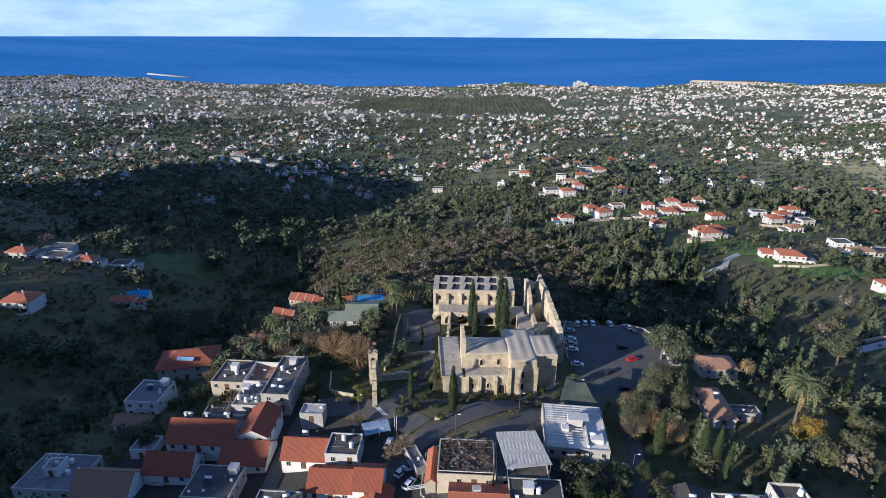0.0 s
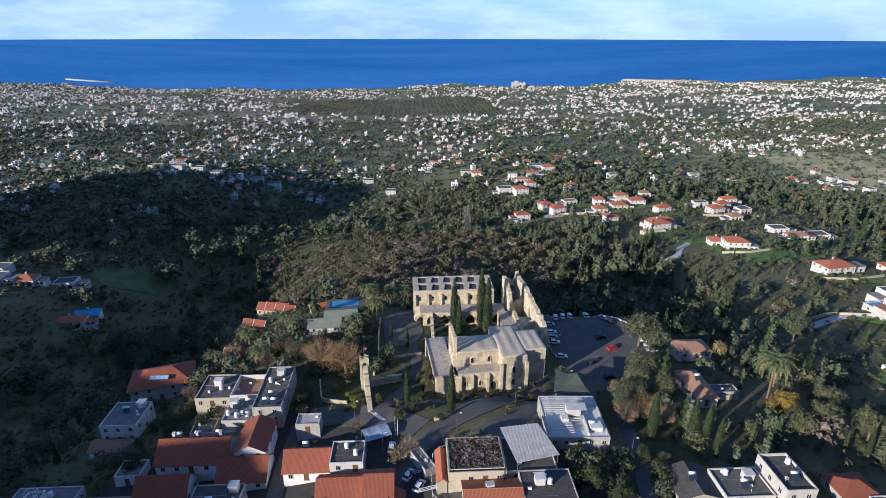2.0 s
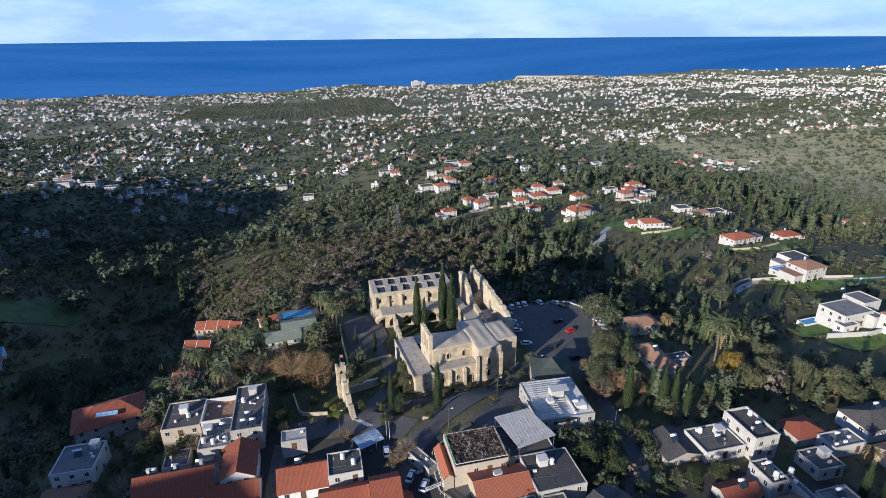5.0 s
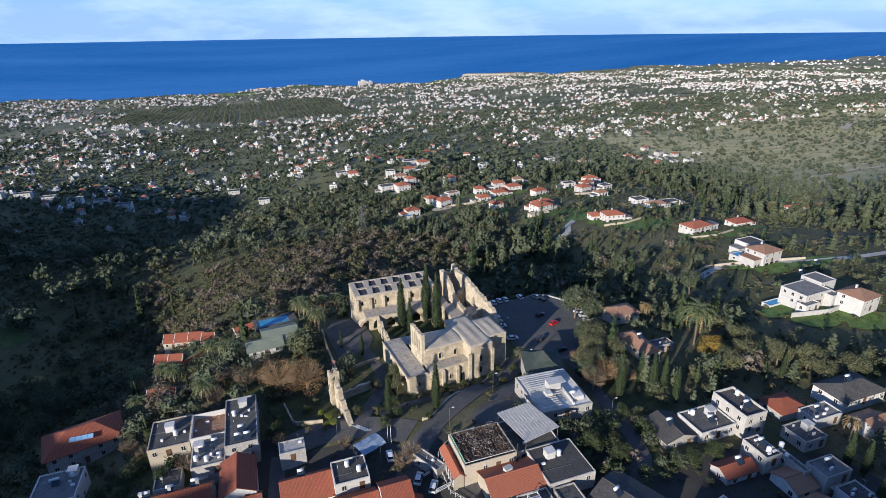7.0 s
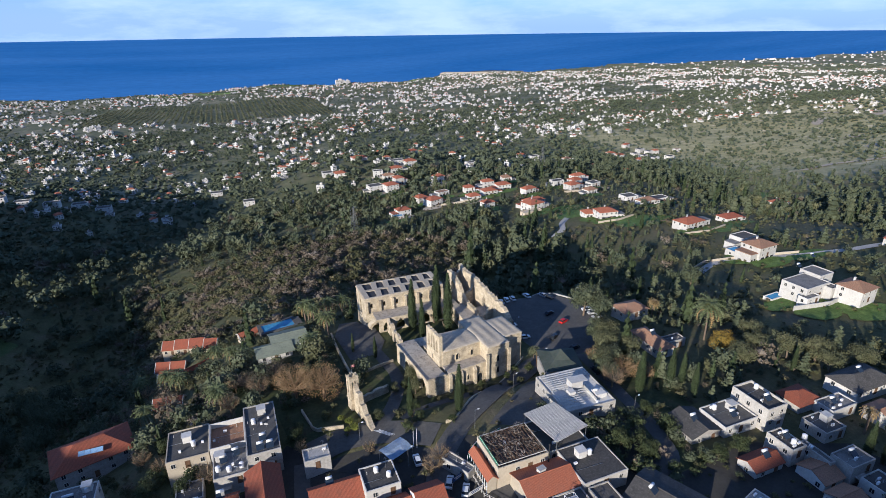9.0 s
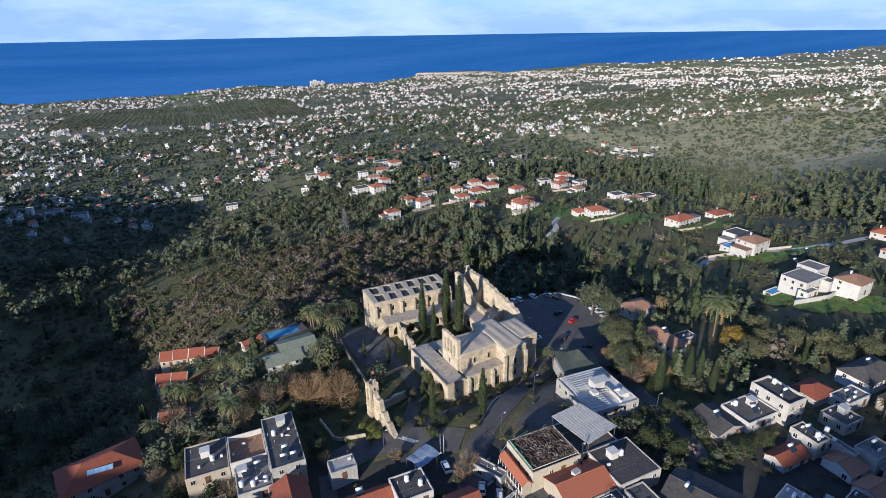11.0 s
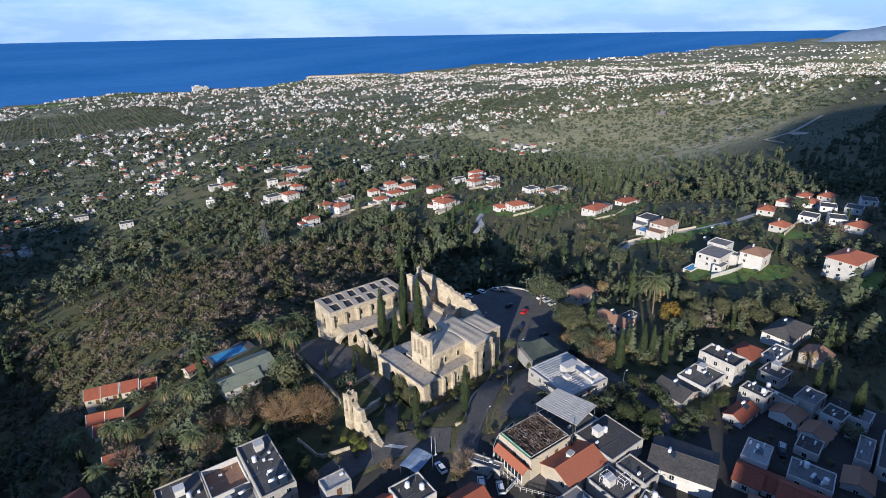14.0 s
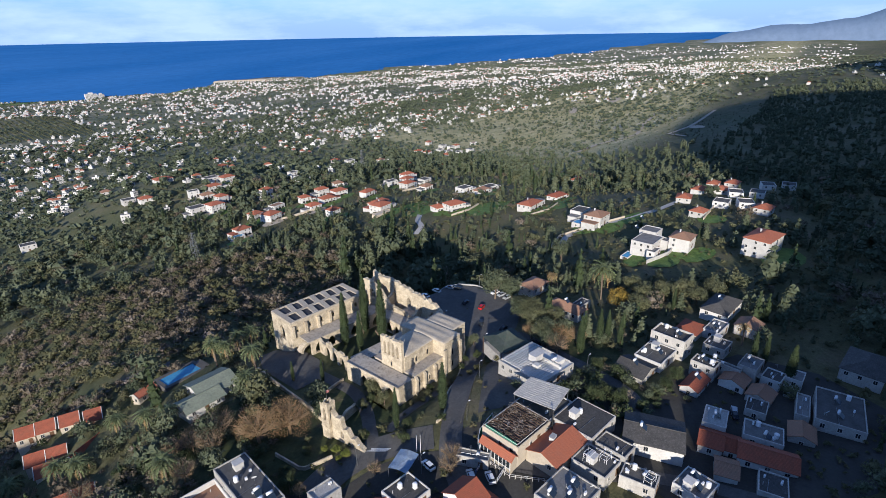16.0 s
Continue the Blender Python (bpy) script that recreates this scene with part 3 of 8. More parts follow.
def house(x0, x1, y0, y1, base, eave, ridge=None, roof="flat", wall=None, roof_mat=None, rot=0.0, axis="x", label="", sides="SW", over=0.35, chimneys=0, seed=0, category="house", group="houses of the village", every=3.4, parapet=0.35):
    """A house with its walls, roof, openings and chimneys; x0..y1 are the walls' outer lines."""
    rng = random.Random(seed or int(abs(x0 * 31 + y0 * 17)))
    cx0 = (x0 + x1) / 2
    wall = wall or (M_WHITE if group != "houses of the village" else M_LIMEWASH if roof == "gable" and cx0 < -15 else M_OLDWALL if rng.random() < 0.55 else M_WHITE)
    KEEP_CLEAR.append((x0, x1, y0, y1))
    w, d, cx, cy = x1 - x0, y1 - y0, (x0 + x1) / 2, (y0 + y1) / 2
    foot = min(base, min(ground_z(a, b) for a in (x0, x1) for b in (y0, y1))) - 0.8
    root = thing("house", pose(cx, cy, base, 0, 0, rot), label, category, group)
    e, f0 = eave - base, foot - base
    hw, hd = w / 2, d / 2
    bm = bmesh.new()
    if roof == "flat":
        t = 0.25
        box(bm, -hw, hw, -hd, -hd + t, f0, e + parapet)
        box(bm, -hw, hw, hd - t, hd, f0, e + parapet)
        box(bm, -hw, -hw + t, -hd + t, hd - t, f0, e + parapet)
        box(bm, hw - t, hw, -hd + t, hd - t, f0, e + parapet)
        part("wall", bm, wall, root)
        bm = bmesh.new()
        box(bm, -hw + t, hw - t, -hd + t, hd - t, e - 0.3, e)
        part("roof", bm, roof_mat or M_GREY_ROOF, root)
    else:
        r = ridge - base
        box(bm, -hw, hw, -hd, hd, f0, e)
        if roof == "gable":
            if axis == "x":
                for s in (-hw, hw - 0.25):
                    a = [bm.verts.new((s + k, y, z)) for k in (0, 0.25) for y, z in ((-hd, e), (hd, e), (0, r))]
                    for q in ((0, 2, 1), (3, 4, 5), (0, 3, 5, 2), (1, 2, 5, 4), (0, 1, 4, 3)):
                        bm.faces.new([a[i] for i in q])
            else:
                for s in (-hd, hd - 0.25):
                    a = [bm.verts.new((x, s + k, z)) for k in (0, 0.25) for x, z in ((-hw, e), (hw, e), (0, r))]
                    for q in ((0, 1, 2), (3, 5, 4), (0, 2, 5, 3), (1, 4, 5, 2), (0, 3, 4, 1)):
                        bm.faces.new([a[i] for i in q])
        part("wall", bm, wall, root)
        bm = bmesh.new()
        th = 0.16
        if roof == "gable":
            if axis == "x":
                sl = (r - e) / hd
                lo = e - sl * over
                prof = [(-hd - over, lo), (0, r), (hd + over, lo), (hd + over, lo + th), (0, r + th), (-hd - over, lo + th)]
                ends = [[bm.verts.new((sx, y, z)) for y, z in prof] for sx in (-hw - over, hw + over)]
            else:
                sl = (r - e) / hw
                lo = e - sl * over
                prof = [(-hw - over, lo), (0, r), (hw + over, lo), (hw + over, lo + th), (0, r + th), (-hw - over, lo + th)]
                ends = [[bm.verts.new((x, sy, z)) for x, z in prof] for sy in (-hd - over, hd + over)]
            for en in ends:
                bm.faces.new((en[0], en[1], en[4], en[5]))
                bm.faces.new((en[1], en[2], en[3], en[4]))
            for i in range(6):
                j = (i + 1) % 6
                bm.faces.new((ends[0][i], ends[0][j], ends[1][j], ends[1][i]))
        else:
            run = min(hw, hd) * 0.95
            gx, gy = max(hw - run, 0.05), max(hd - run, 0.05)
            lo = e - 0.12
            b = [bm.verts.new(c) for c in ((-hw - over, -hd - over, lo), (hw + over, -hd - over, lo), (hw + over, hd + over, lo), (-hw - over, hd + over, lo))]
            b2 = [bm.verts.new(v.co + Vector((0, 0, th))) for v in b]
            t4 = [bm.verts.new(c) for c in ((-gx, -gy, r), (gx, -gy, r), (gx, gy, r), (-gx, gy, r))]
            bm.faces.new(b[::-1])
            bm.faces.new(t4)
            for i in range(4):
                j = (i + 1) % 4
                bm.faces.new((b[i], b[j], b2[j], b2[i]))
                bm.faces.new((b2[i], b2[j], t4[j], t4[i]))
        rm = roof_mat or M_TILE
        ro = part("roof", bm, rm, root)
        if roof == "gable":
            bm = bmesh.new()
            if axis == "x":
                tube(bm, (-hw - over, 0, r + th), (hw + over, 0, r + th), 0.14, 0.14, 6)
            else:
                tube(bm, (0, -hd - over, r + th), (0, hd + over, r + th), 0.14, 0.14, 6)
            part("ridge_tiles", bm, rm, ro)
        for i in range(chimneys):
            bm = bmesh.new()
            px = (i + 0.5) / chimneys * w - hw
            box(bm, px - 0.35, px + 0.35, hd * 0.25, hd * 0.25 + 0.6, e, r + 0.7)
            box(bm, px - 0.45, px + 0.45, hd * 0.25 - 0.1, hd * 0.25 + 0.7, r + 0.7, r + 0.85)
            part("chimney", bm, M_WHITE, root)
    if roof == "gable" and axis == "x" and group == "bungalows on the slope":
        for sx in (-hw - over, hw + over):
            for sy in (-1, 1):
                bm = bmesh.new()
                tube(bm, (sx, sy * (hd + over), lo + th), (sx, 0, r + th), 0.15, 0.15, 4)
                part("verge", bm, M_WHITE, ro, "white painted verge")
    wall_openings(root, w, d, 0, e, rng, sides, every)
    if group == "houses of the village":
        if roof == "flat":
            roof_clutter(root, hw - 0.4, hd - 0.4, e, rng)
        if e > 4.0 and w > 7 and rng.random() < 0.7:
            balcony(root, rng.uniform(-hw * 0.5, hw * 0.4), -hd, e - 2.75, min(3.4, w * 0.4))
    return root


def roof_clutter(root, hw, hd, z, rng):
    """Air-conditioning boxes, pipes, vents and an aerial on a flat roof."""
    for _ in range(rng.randint(1, 3)):
        x, y, a = rng.uniform(-hw + 0.5, hw - 0.5), rng.uniform(-hd + 0.4, hd - 0.4), rng.choice((0.45, 0.3))
        bm = bmesh.new()
        box(bm, x - a, x + a, y - 0.2, y + 0.2, z, z + rng.uniform(0.5, 0.8))
        part("cooling_unit", bm, M_TANK, root)
    y = rng.uniform(-hd * 0.6, hd * 0.6)
    bm = bmesh.new()
    tube(bm, (-hw, y, z + 0.06), (rng.uniform(0, hw), y + rng.uniform(-0.6, 0.6), z + 0.06), 0.05, 0.05, 5)
    part("pipe", bm, M_STEEL, root)
    for _ in range(rng.randint(1, 2)):
        x, y = rng.uniform(-hw, hw) * 0.9, rng.uniform(-hd, hd) * 0.9
        bm = bmesh.new()
        tube(bm, (x, y, z), (x, y, z + rng.uniform(0.6, 1.1)), 0.09, 0.09, 6)
        part("vent_pipe", bm, M_CONCRETE, root)
    if rng.random() < 0.6:
        x, y, t = rng.uniform(-hw, hw) * 0.8, rng.uniform(-hd, hd) * 0.8, rng.uniform(2.0, 3.2)
        bm = bmesh.new()
        tube(bm, (x, y, z), (x, y, z + t), 0.035, 0.03, 5)
        for k in range(4):
            tube(bm, (x - 0.5 + 0.08 * k, y + 0.2 * k, z + t - 0.1), (x + 0.5 - 0.08 * k, y + 0.2 * k, z + t - 0.1), 0.02, 0.02, 3)
        tube(bm, (x, y - 0.1, z + t - 0.1), (x, y + 0.8, z + t - 0.1), 0.02, 0.02, 3)
        part("aerial", bm, M_STEEL, root)
    if hw > 3 and hd > 3 and rng.random() < 0.5:
        x, y = rng.uniform(-hw + 1.3, hw - 1.3), rng.uniform(0, hd - 1.3)
        bm = bmesh.new()
        box(bm, x - 1.1, x + 1.1, y - 1.0, y + 1.0, z, z + 1.9)
        box(bm, x - 1.25, x + 1.25, y - 1.15, y + 1.15, z + 1.9, z + 2.02)
        part("stair_hut", bm, M_WHITE, root)


def balcony(root, x, y, z, w):
    """A slab with a thin steel railing on a wall that faces -y."""
    bm = bmesh.new()
    box(bm, x - w / 2, x + w / 2, y - 1.15, y - 0.003, z - 0.15, z)
    slab = part("balcony", bm, M_CONCRETE, root)
    for za in (0.5, 0.95):
        bm = bmesh.new()
        tube(bm, (x - w / 2, y - 1.1, z + za), (x + w / 2, y - 1.1, z + za), 0.03, 0.03, 4)
        part("rail", bm, M_STEEL, slab)
        for s in (-1, 1):
            bm = bmesh.new()
            tube(bm, (x + s * w / 2, y - 1.1, z + za), (x + s * w / 2, y, z + za), 0.03, 0.03, 4)
            part("side_rail", bm, M_STEEL, slab)
    for i in range(7):
        u = x - w / 2 + w * i / 6
        bm = bmesh.new()
        tube(bm, (u, y - 1.1, z), (u, y - 1.1, z + 0.95), 0.025, 0.025, 4)
        part("baluster", bm, M_STEEL, slab)


SOLAR = {}


def solar_heater(x, y, z, turn=0.0):
    """A roof-top water heater: a tank on a steel frame above a tilted panel."""
    if not SOLAR:
        root = thing("solar_water_heater", pose(x, y, z, 0, 0, turn), "white water tank above a tilted dark solar panel on a roof", "water heater", "water heaters on the roofs")
        bm = bmesh.new()
        tube(bm, (-0.8, 0.5, 1.5), (0.8, 0.5, 1.5), 0.36, 0.36, 12)
        part("tank", bm, M_TANK, root, "white painted tank", True)
        bm = bmesh.new()
        a = [bm.verts.new(c) for c in ((-0.95, -0.9, 0.25), (0.95, -0.9, 0.25), (0.95, 0.35, 1.15), (-0.95, 0.35, 1.15))]
        b = [bm.verts.new(v.co + Vector((0, -0.05, 0.08))) for v in a]
        bm.faces.new(a[::-1])
        bm.faces.new(b)
        for i in range(4):
            bm.faces.new((a[i], a[(i + 1) % 4], b[(i + 1) % 4], b[i]))
        part("solar_panel", bm, M_SOLAR, root, "dark glass panel")
        for lx in (-0.8, 0.8):
            for ly, lz in ((-0.85, 0.3), (0.5, 1.2)):
                bm = bmesh.new()
                tube(bm, (lx, ly, 0), (lx, ly, lz), 0.03, 0.03, 5)
                part("leg", bm, M_STEEL, root)
        SOLAR["one"] = root
        return root
    return copy_thing(SOLAR["one"], pose(x, y, z, 0, 0, turn))


TANK = {}


def water_tank(x, y, z):
    if not TANK:
        root = thing("water_tank", pose(x, y, z), "white plastic water tank standing on a flat roof", "water tank", "water tanks on the roofs")
        bm = bmesh.new()
        tube(bm, (0, 0, 0.15), (0, 0, 1.35), 0.6, 0.6, 14)
        tube(bm, (0, 0, 1.35), (0, 0, 1.55), 0.6, 0.25, 14)
        part("tank", bm, M_TANK, root)
        bm = bmesh.new()
        box(bm, -0.55, 0.55, -0.55, 0.55, 0, 0.15)
        part("stand", bm, M_CONCRETE, root)
        TANK["one"] = root
        return root
    return copy_thing(TANK["one"], pose(x, y, z))


DISH = {}


def satellite_dish(x, y, z, turn):
    if not DISH:
        root = thing("satellite_dish", pose(x, y, z, 0, 0, turn), "white round satellite dish on a short mast", "satellite dish", "satellite dishes on the roofs")
        bm = bmesh.new()
        rings = [[bm.verts.new((r * math.cos(t), -0.25 + 0.35 * r * r - 0.5 * r * math.sin(t), 1.2 + 0.85 * r * math.sin(t))) for t in (2 * math.pi * i / 14 for i in range(14))] for r in (0.08, 0.35, 0.65)]
        for a, b in zip(rings, rings[1:]):
            for i in range(14):
                bm.faces.new((a[i], a[(i + 1) % 14], b[(i + 1) % 14], b[i]))
        bm.faces.new(rings[0])
        bmesh.ops.solidify(bm, geom=bm.faces, thickness=0.03)
        part("reflector", bm, M_TANK, root, "", True)
        bm = bmesh.new()
        tube(bm, (0, 0, 0), (0, 0, 1.2), 0.04, 0.04, 6)
        part("mast", bm, M_STEEL, root)
        DISH["one"] = root
        return root
    return copy_thing(DISH["one"], pose(x, y, z, 0, 0, turn))


# ---- roads and paved ground ----
apron("pavement", [(37, 41), (46, 42), (56, 41), (66, 36), (72, 27), (73, 17), (69, 8), (60, -2), (50, -7), (41, -5), (36, 4), (34, 14), (34, 28)], M_ASPHALT, "grey asphalt car park beside the abbey", "car park", 0.12)
ribbon("road", [(47, -2), (38, -3), (31, -5), (20, -12), (10, -18.5), (0, -25), (-8, -31), (-16, -38), (-22, -50), (-20, -70)], 6.0, M_ASPHALT, "narrow asphalt road past the abbey", "road")
ribbon("road", [(46, 0), (47, -12), (45, -24), (43, -36), (41, -50), (38, -62), (30, -64)], 4.2, M_ASPHALT, "narrow asphalt lane between houses", "road", 0.16)
ribbon("pavement", [(-14, -30), (-22, -23), (-30, -19), (-38, -18), (-46, -20)], 9.0, M_PAVING, "worn paved forecourt before the abbey gate", "pavement", 0.15)
ribbon("pavement", [(-27, -20), (-22, -12), (-17, -4), (-14, 6), (-16, 18), (-18, 30)], 4.0, M_PAVING, "stone-paved garden path", "path", 0.16)
ribbon("pavement", [(-20, -18), (-12, -14), (-2, -14), (8, -13.5), (16, -13)], 3.0, M_PAVING, "stone-paved garden path", "path", 0.18)
apron("pavement", [(-26, 22), (-16, 20), (-12, 28), (-13, 40), (-17, 52), (-24, 52), (-28, 40)], M_PAVING, "stone-paved court west of the cloister", "pavement", 0.24)
ribbon("road", [(-49, -22), (-51, -36), (-51, -50), (-50, -70)], 4.0, M_ASPHALT, "narrow asphalt village lane", "road", 0.15)
ribbon("road", [(-16, -38), (0, -66), (12, -76), (20, -90), (24, -110)], 4.0, M_ASPHALT, "narrow asphalt village lane", "road", 0.15)
ribbon("road", [(150, 40), (170, 48), (190, 40), (215, 30), (240, 24), (280, 22)], 4.0, M_CONCRETE, "pale concrete villa road", "road", 0.3)
ribbon("road", [(140, 150), (152, 156), (158, 168), (170, 178)], 4.0, M_CONCRETE, "pale concrete villa road", "road", 0.3)
ribbon("road", [(-130, 150), (-105, 118), (-75, 98), (-45, 86)], 4.5, M_PAVING, "pale gravel track below the abbey", "track", 0.3)

# ---- the abbey ----
CH = pose(-2.0, -4.6, 0, 0, 0, 6)
PAD_Z = -2.4


def church():
    root = thing("abbey_church", CH, "medieval sandstone abbey church with lime roof and bell gable", "church")
    # nave between its aisles
    bm = bmesh.new()
    box(bm, 0.0, 14.2, 0.0, 9.4, -4, 9.6)
    nave = part("nave_wall", bm, M_STONE, root)
    bm = bmesh.new()
    box(bm, 0.0, 14.0, -4.0, -0.003, -4, 4.4)
    part("aisle_wall", bm, M_STONE, root)
    bm = bmesh.new()
    box(bm, 0.0, 14.0, 9.403, 13.6, -4, 4.4)
    part("aisle_wall", bm, M_STONE, root)
    bm = bmesh.new()
    box(bm, 13.8, 21.8, -4.9, 14.4, -4, 9.7)
    choir = part("transept_wall", bm, M_STONE, root)
    bm = bmesh.new()
    box(bm, 21.803, 29.0, -1.6, 10.4, -5, 9.6)
    part("chancel_wall", bm, M_STONE, root)

    def mound(x0, x1, y0, y1, z, rise, nx=14, ny=14, over=0.2):
        bm = bmesh.new()
        g = {}
        for i in range(nx + 1):
            for j in range(ny + 1):
                u, v = i / nx * 2 - 1, j / ny * 2 - 1
                h = rise * max(0.0, 1 - abs(v) ** 1.7) * max(0.0, 1 - abs(u) ** 6) * (0.8 + 0.3 * math.cos(u * 7.5))
                g[i, j] = bm.verts.new((x0 - over + (x1 - x0 + 2 * over) * i / nx, y0 - over + (y1 - y0 + 2 * over) * j / ny, z + 0.14 + h))
        for i in range(nx):
            for j in range(ny):
                bm.faces.new((g[i, j], g[i + 1, j], g[i + 1, j + 1], g[i, j + 1]))
        rim = [e for e in bm.edges if e.is_boundary]
        ret = bmesh.ops.extrude_edge_only(bm, edges=rim)
        for v in ret["geom"]:
            if isinstance(v, bmesh.types.BMVert):
                v.co.z = z
        return bm

    part("roof", mound(0.6, 14.2, 0.0, 9.4, 9.6, 0.6), M_LIME_ROOF, root, "smooth pale lime-plastered roof", True)
    part("roof", mound(13.8, 21.8, -4.9, 14.4, 9.7, 0.45), M_LIME_ROOF, root, "smooth pale lime-plastered roof", True)
    part("roof", mound(21.85, 29.0, -1.6, 10.4, 9.6, 0.45), M_LIME_ROOF, root, "smooth pale lime-plastered roof", True)
    bm = bmesh.new()
    box(bm, -0.1, 13.8, -4.15, -0.005, 4.4, 4.65)
    part("aisle_roof", bm, M_STONE_ROOF, root, "flat stone-paved aisle roof")
    bm = bmesh.new()
    box(bm, -0.1, 13.8, 9.405, 13.75, 4.4, 4.65)
    part("aisle_roof", bm, M_STONE_ROOF, root, "flat stone-paved aisle roof")
    # bell gable over the west wall, with three arched openings
    bm = bmesh.new()
    arched_wall(bm, 0.2, 9.3, 1.1, 4.4, lambda x: 15.4 - 0.5 * abs(math.sin(x * 2.1)), [(1.5, 2.5, 8.9, 12.6), (3.4, 4.4, 8.9, 13.2), (5.2, 6.2, 8.9, 13.2), (7.0, 8.0, 8.9, 12.6)], pointed=True)
    gab = part("bell_gable", bm, M_STONE, root, "tall wall pierced by four slim pointed arches")
    gab.matrix_local = pose(-0.4, 0, 0, 0, 0, 90)
    # string course, buttresses
    for x in (0.0, 3.9, 8.9):
        bm = bmesh.new()
        box(bm, x, x + 0.9, -4.9, -4.003, -4, 3.4)
        vs = [bm.verts.new(c) for c in ((x, -4.9, 3.4), (x + 0.9, -4.9, 3.4), (x + 0.9, -4.003, 4.2), (x, -4.003, 4.2), (x, -4.003, 3.4), (x + 0.9, -4.003, 3.4))]
        for q in ((0, 1, 2, 3), (0, 3, 4), (1, 5, 2), (0, 4, 5, 1), (4, 3, 2, 5)):
            bm.faces.new([vs[i] for i in q])
        part("buttress", bm, M_STONE, root)
    for x0 in (13.0, 21.2):
        bm = bmesh.new()
        box(bm, x0, x0 + 1.0, -5.6, -4.903, -4, 7.6)
        part("buttress", bm, M_STONE, root)

    def lancet(x, y, z, w, h, facing):
        bm = bmesh.new()
        pts = [(-w / 2, 0), (w / 2, 0)] + [(px, pz) for px, pz in reversed(arch_points(-w / 2, w / 2, h, 8, True))]
        prism_xz(bm, pts, -0.06, 0.05)
        win = part("window", bm, M_GLASS, root, "narrow pointed window")
        win.matrix_local = pose(x, y, z, 0, 0, facing)
        bm = bmesh.new()
        inn = arch_points(-w / 2, w / 2, h, 8, True)
        out = arch_points(-w / 2 - 0.22, w / 2 + 0.22, h, 8, True)
        inn = [(-w / 2, 0)] + inn + [(w / 2, 0)]
        out = [(-w / 2 - 0.22, 0)] + out + [(w / 2 + 0.22, 0)]
        for i in range(len(inn) - 1):
            prism_xz(bm, [inn[i], inn[i + 1], out[i + 1], out[i]], -0.2, 0.03)
        fr = part("frame", bm, M_STONE, win)
        return win

    for x in (5.2, 10.6):
        lancet(x, 0, 5.6, 0.9, 1.5, 0)
    for x in (2.2, 7.0):
        lancet(x, -4.0, -0.2, 0.7, 1.4, 0)
    for z in (-0.6, 3.8):
        lancet(17.6, -4.9, z, 0.9, 1.9, 0)
    lancet(11.4, -4.0, -2.6, 1.6, 2.6, 0)
    for y in (2.4, 6.9):
        lancet(29.0, y, 2.0, 1.0, 2.6, 90)
    lancet(-0.95, 4.7, 5.3, 0.7, 1.3, -90)
    # narthex: vaulted porch with open arches to the west
    bm = bmesh.new()
    arched_wall(bm, 0, 22.6, 0.9, -4, lambda x: 3.9, [(1.6, 5.4, -3.9, 0.2), (7.2, 11.2, -3.9, 0.2), (13.0, 16.6, -3.9, 0.2)], pointed=True)
    ob = part("porch_wall", bm, M_STONE, root, "porch wall with three pointed arches")
    ob.matrix_local = pose(-6.6, -3.6, 0, 0, 0, 91.5)
    bm = bmesh.new()
    arched_wall(bm, 0, 7.0, 0.9, -4, lambda x: 3.9, [(3.0, 3.7, 0.2, 1.2)], pointed=True)
    ob = part("porch_wall", bm, M_STONE, root)
    ob.matrix_local = pose(-7.05, -3.6, 0)
    bm = bmesh.new()
    box(bm, -7.6, -0.97, -4.2, 19.4, 3.9, 4.25)
    part("porch_roof", bm, M_STONE_ROOF, root, "flat worn stone porch roof")
    bm = bmesh.new()
    box(bm, -7.75, -7.45, -4.35, 19.5, 4.25, 4.6)
    box(bm, -7.45, -0.97, -4.35, -4.05, 4.25, 4.6)
    part("parapet", bm, M_STONE, root)
    return root


church()


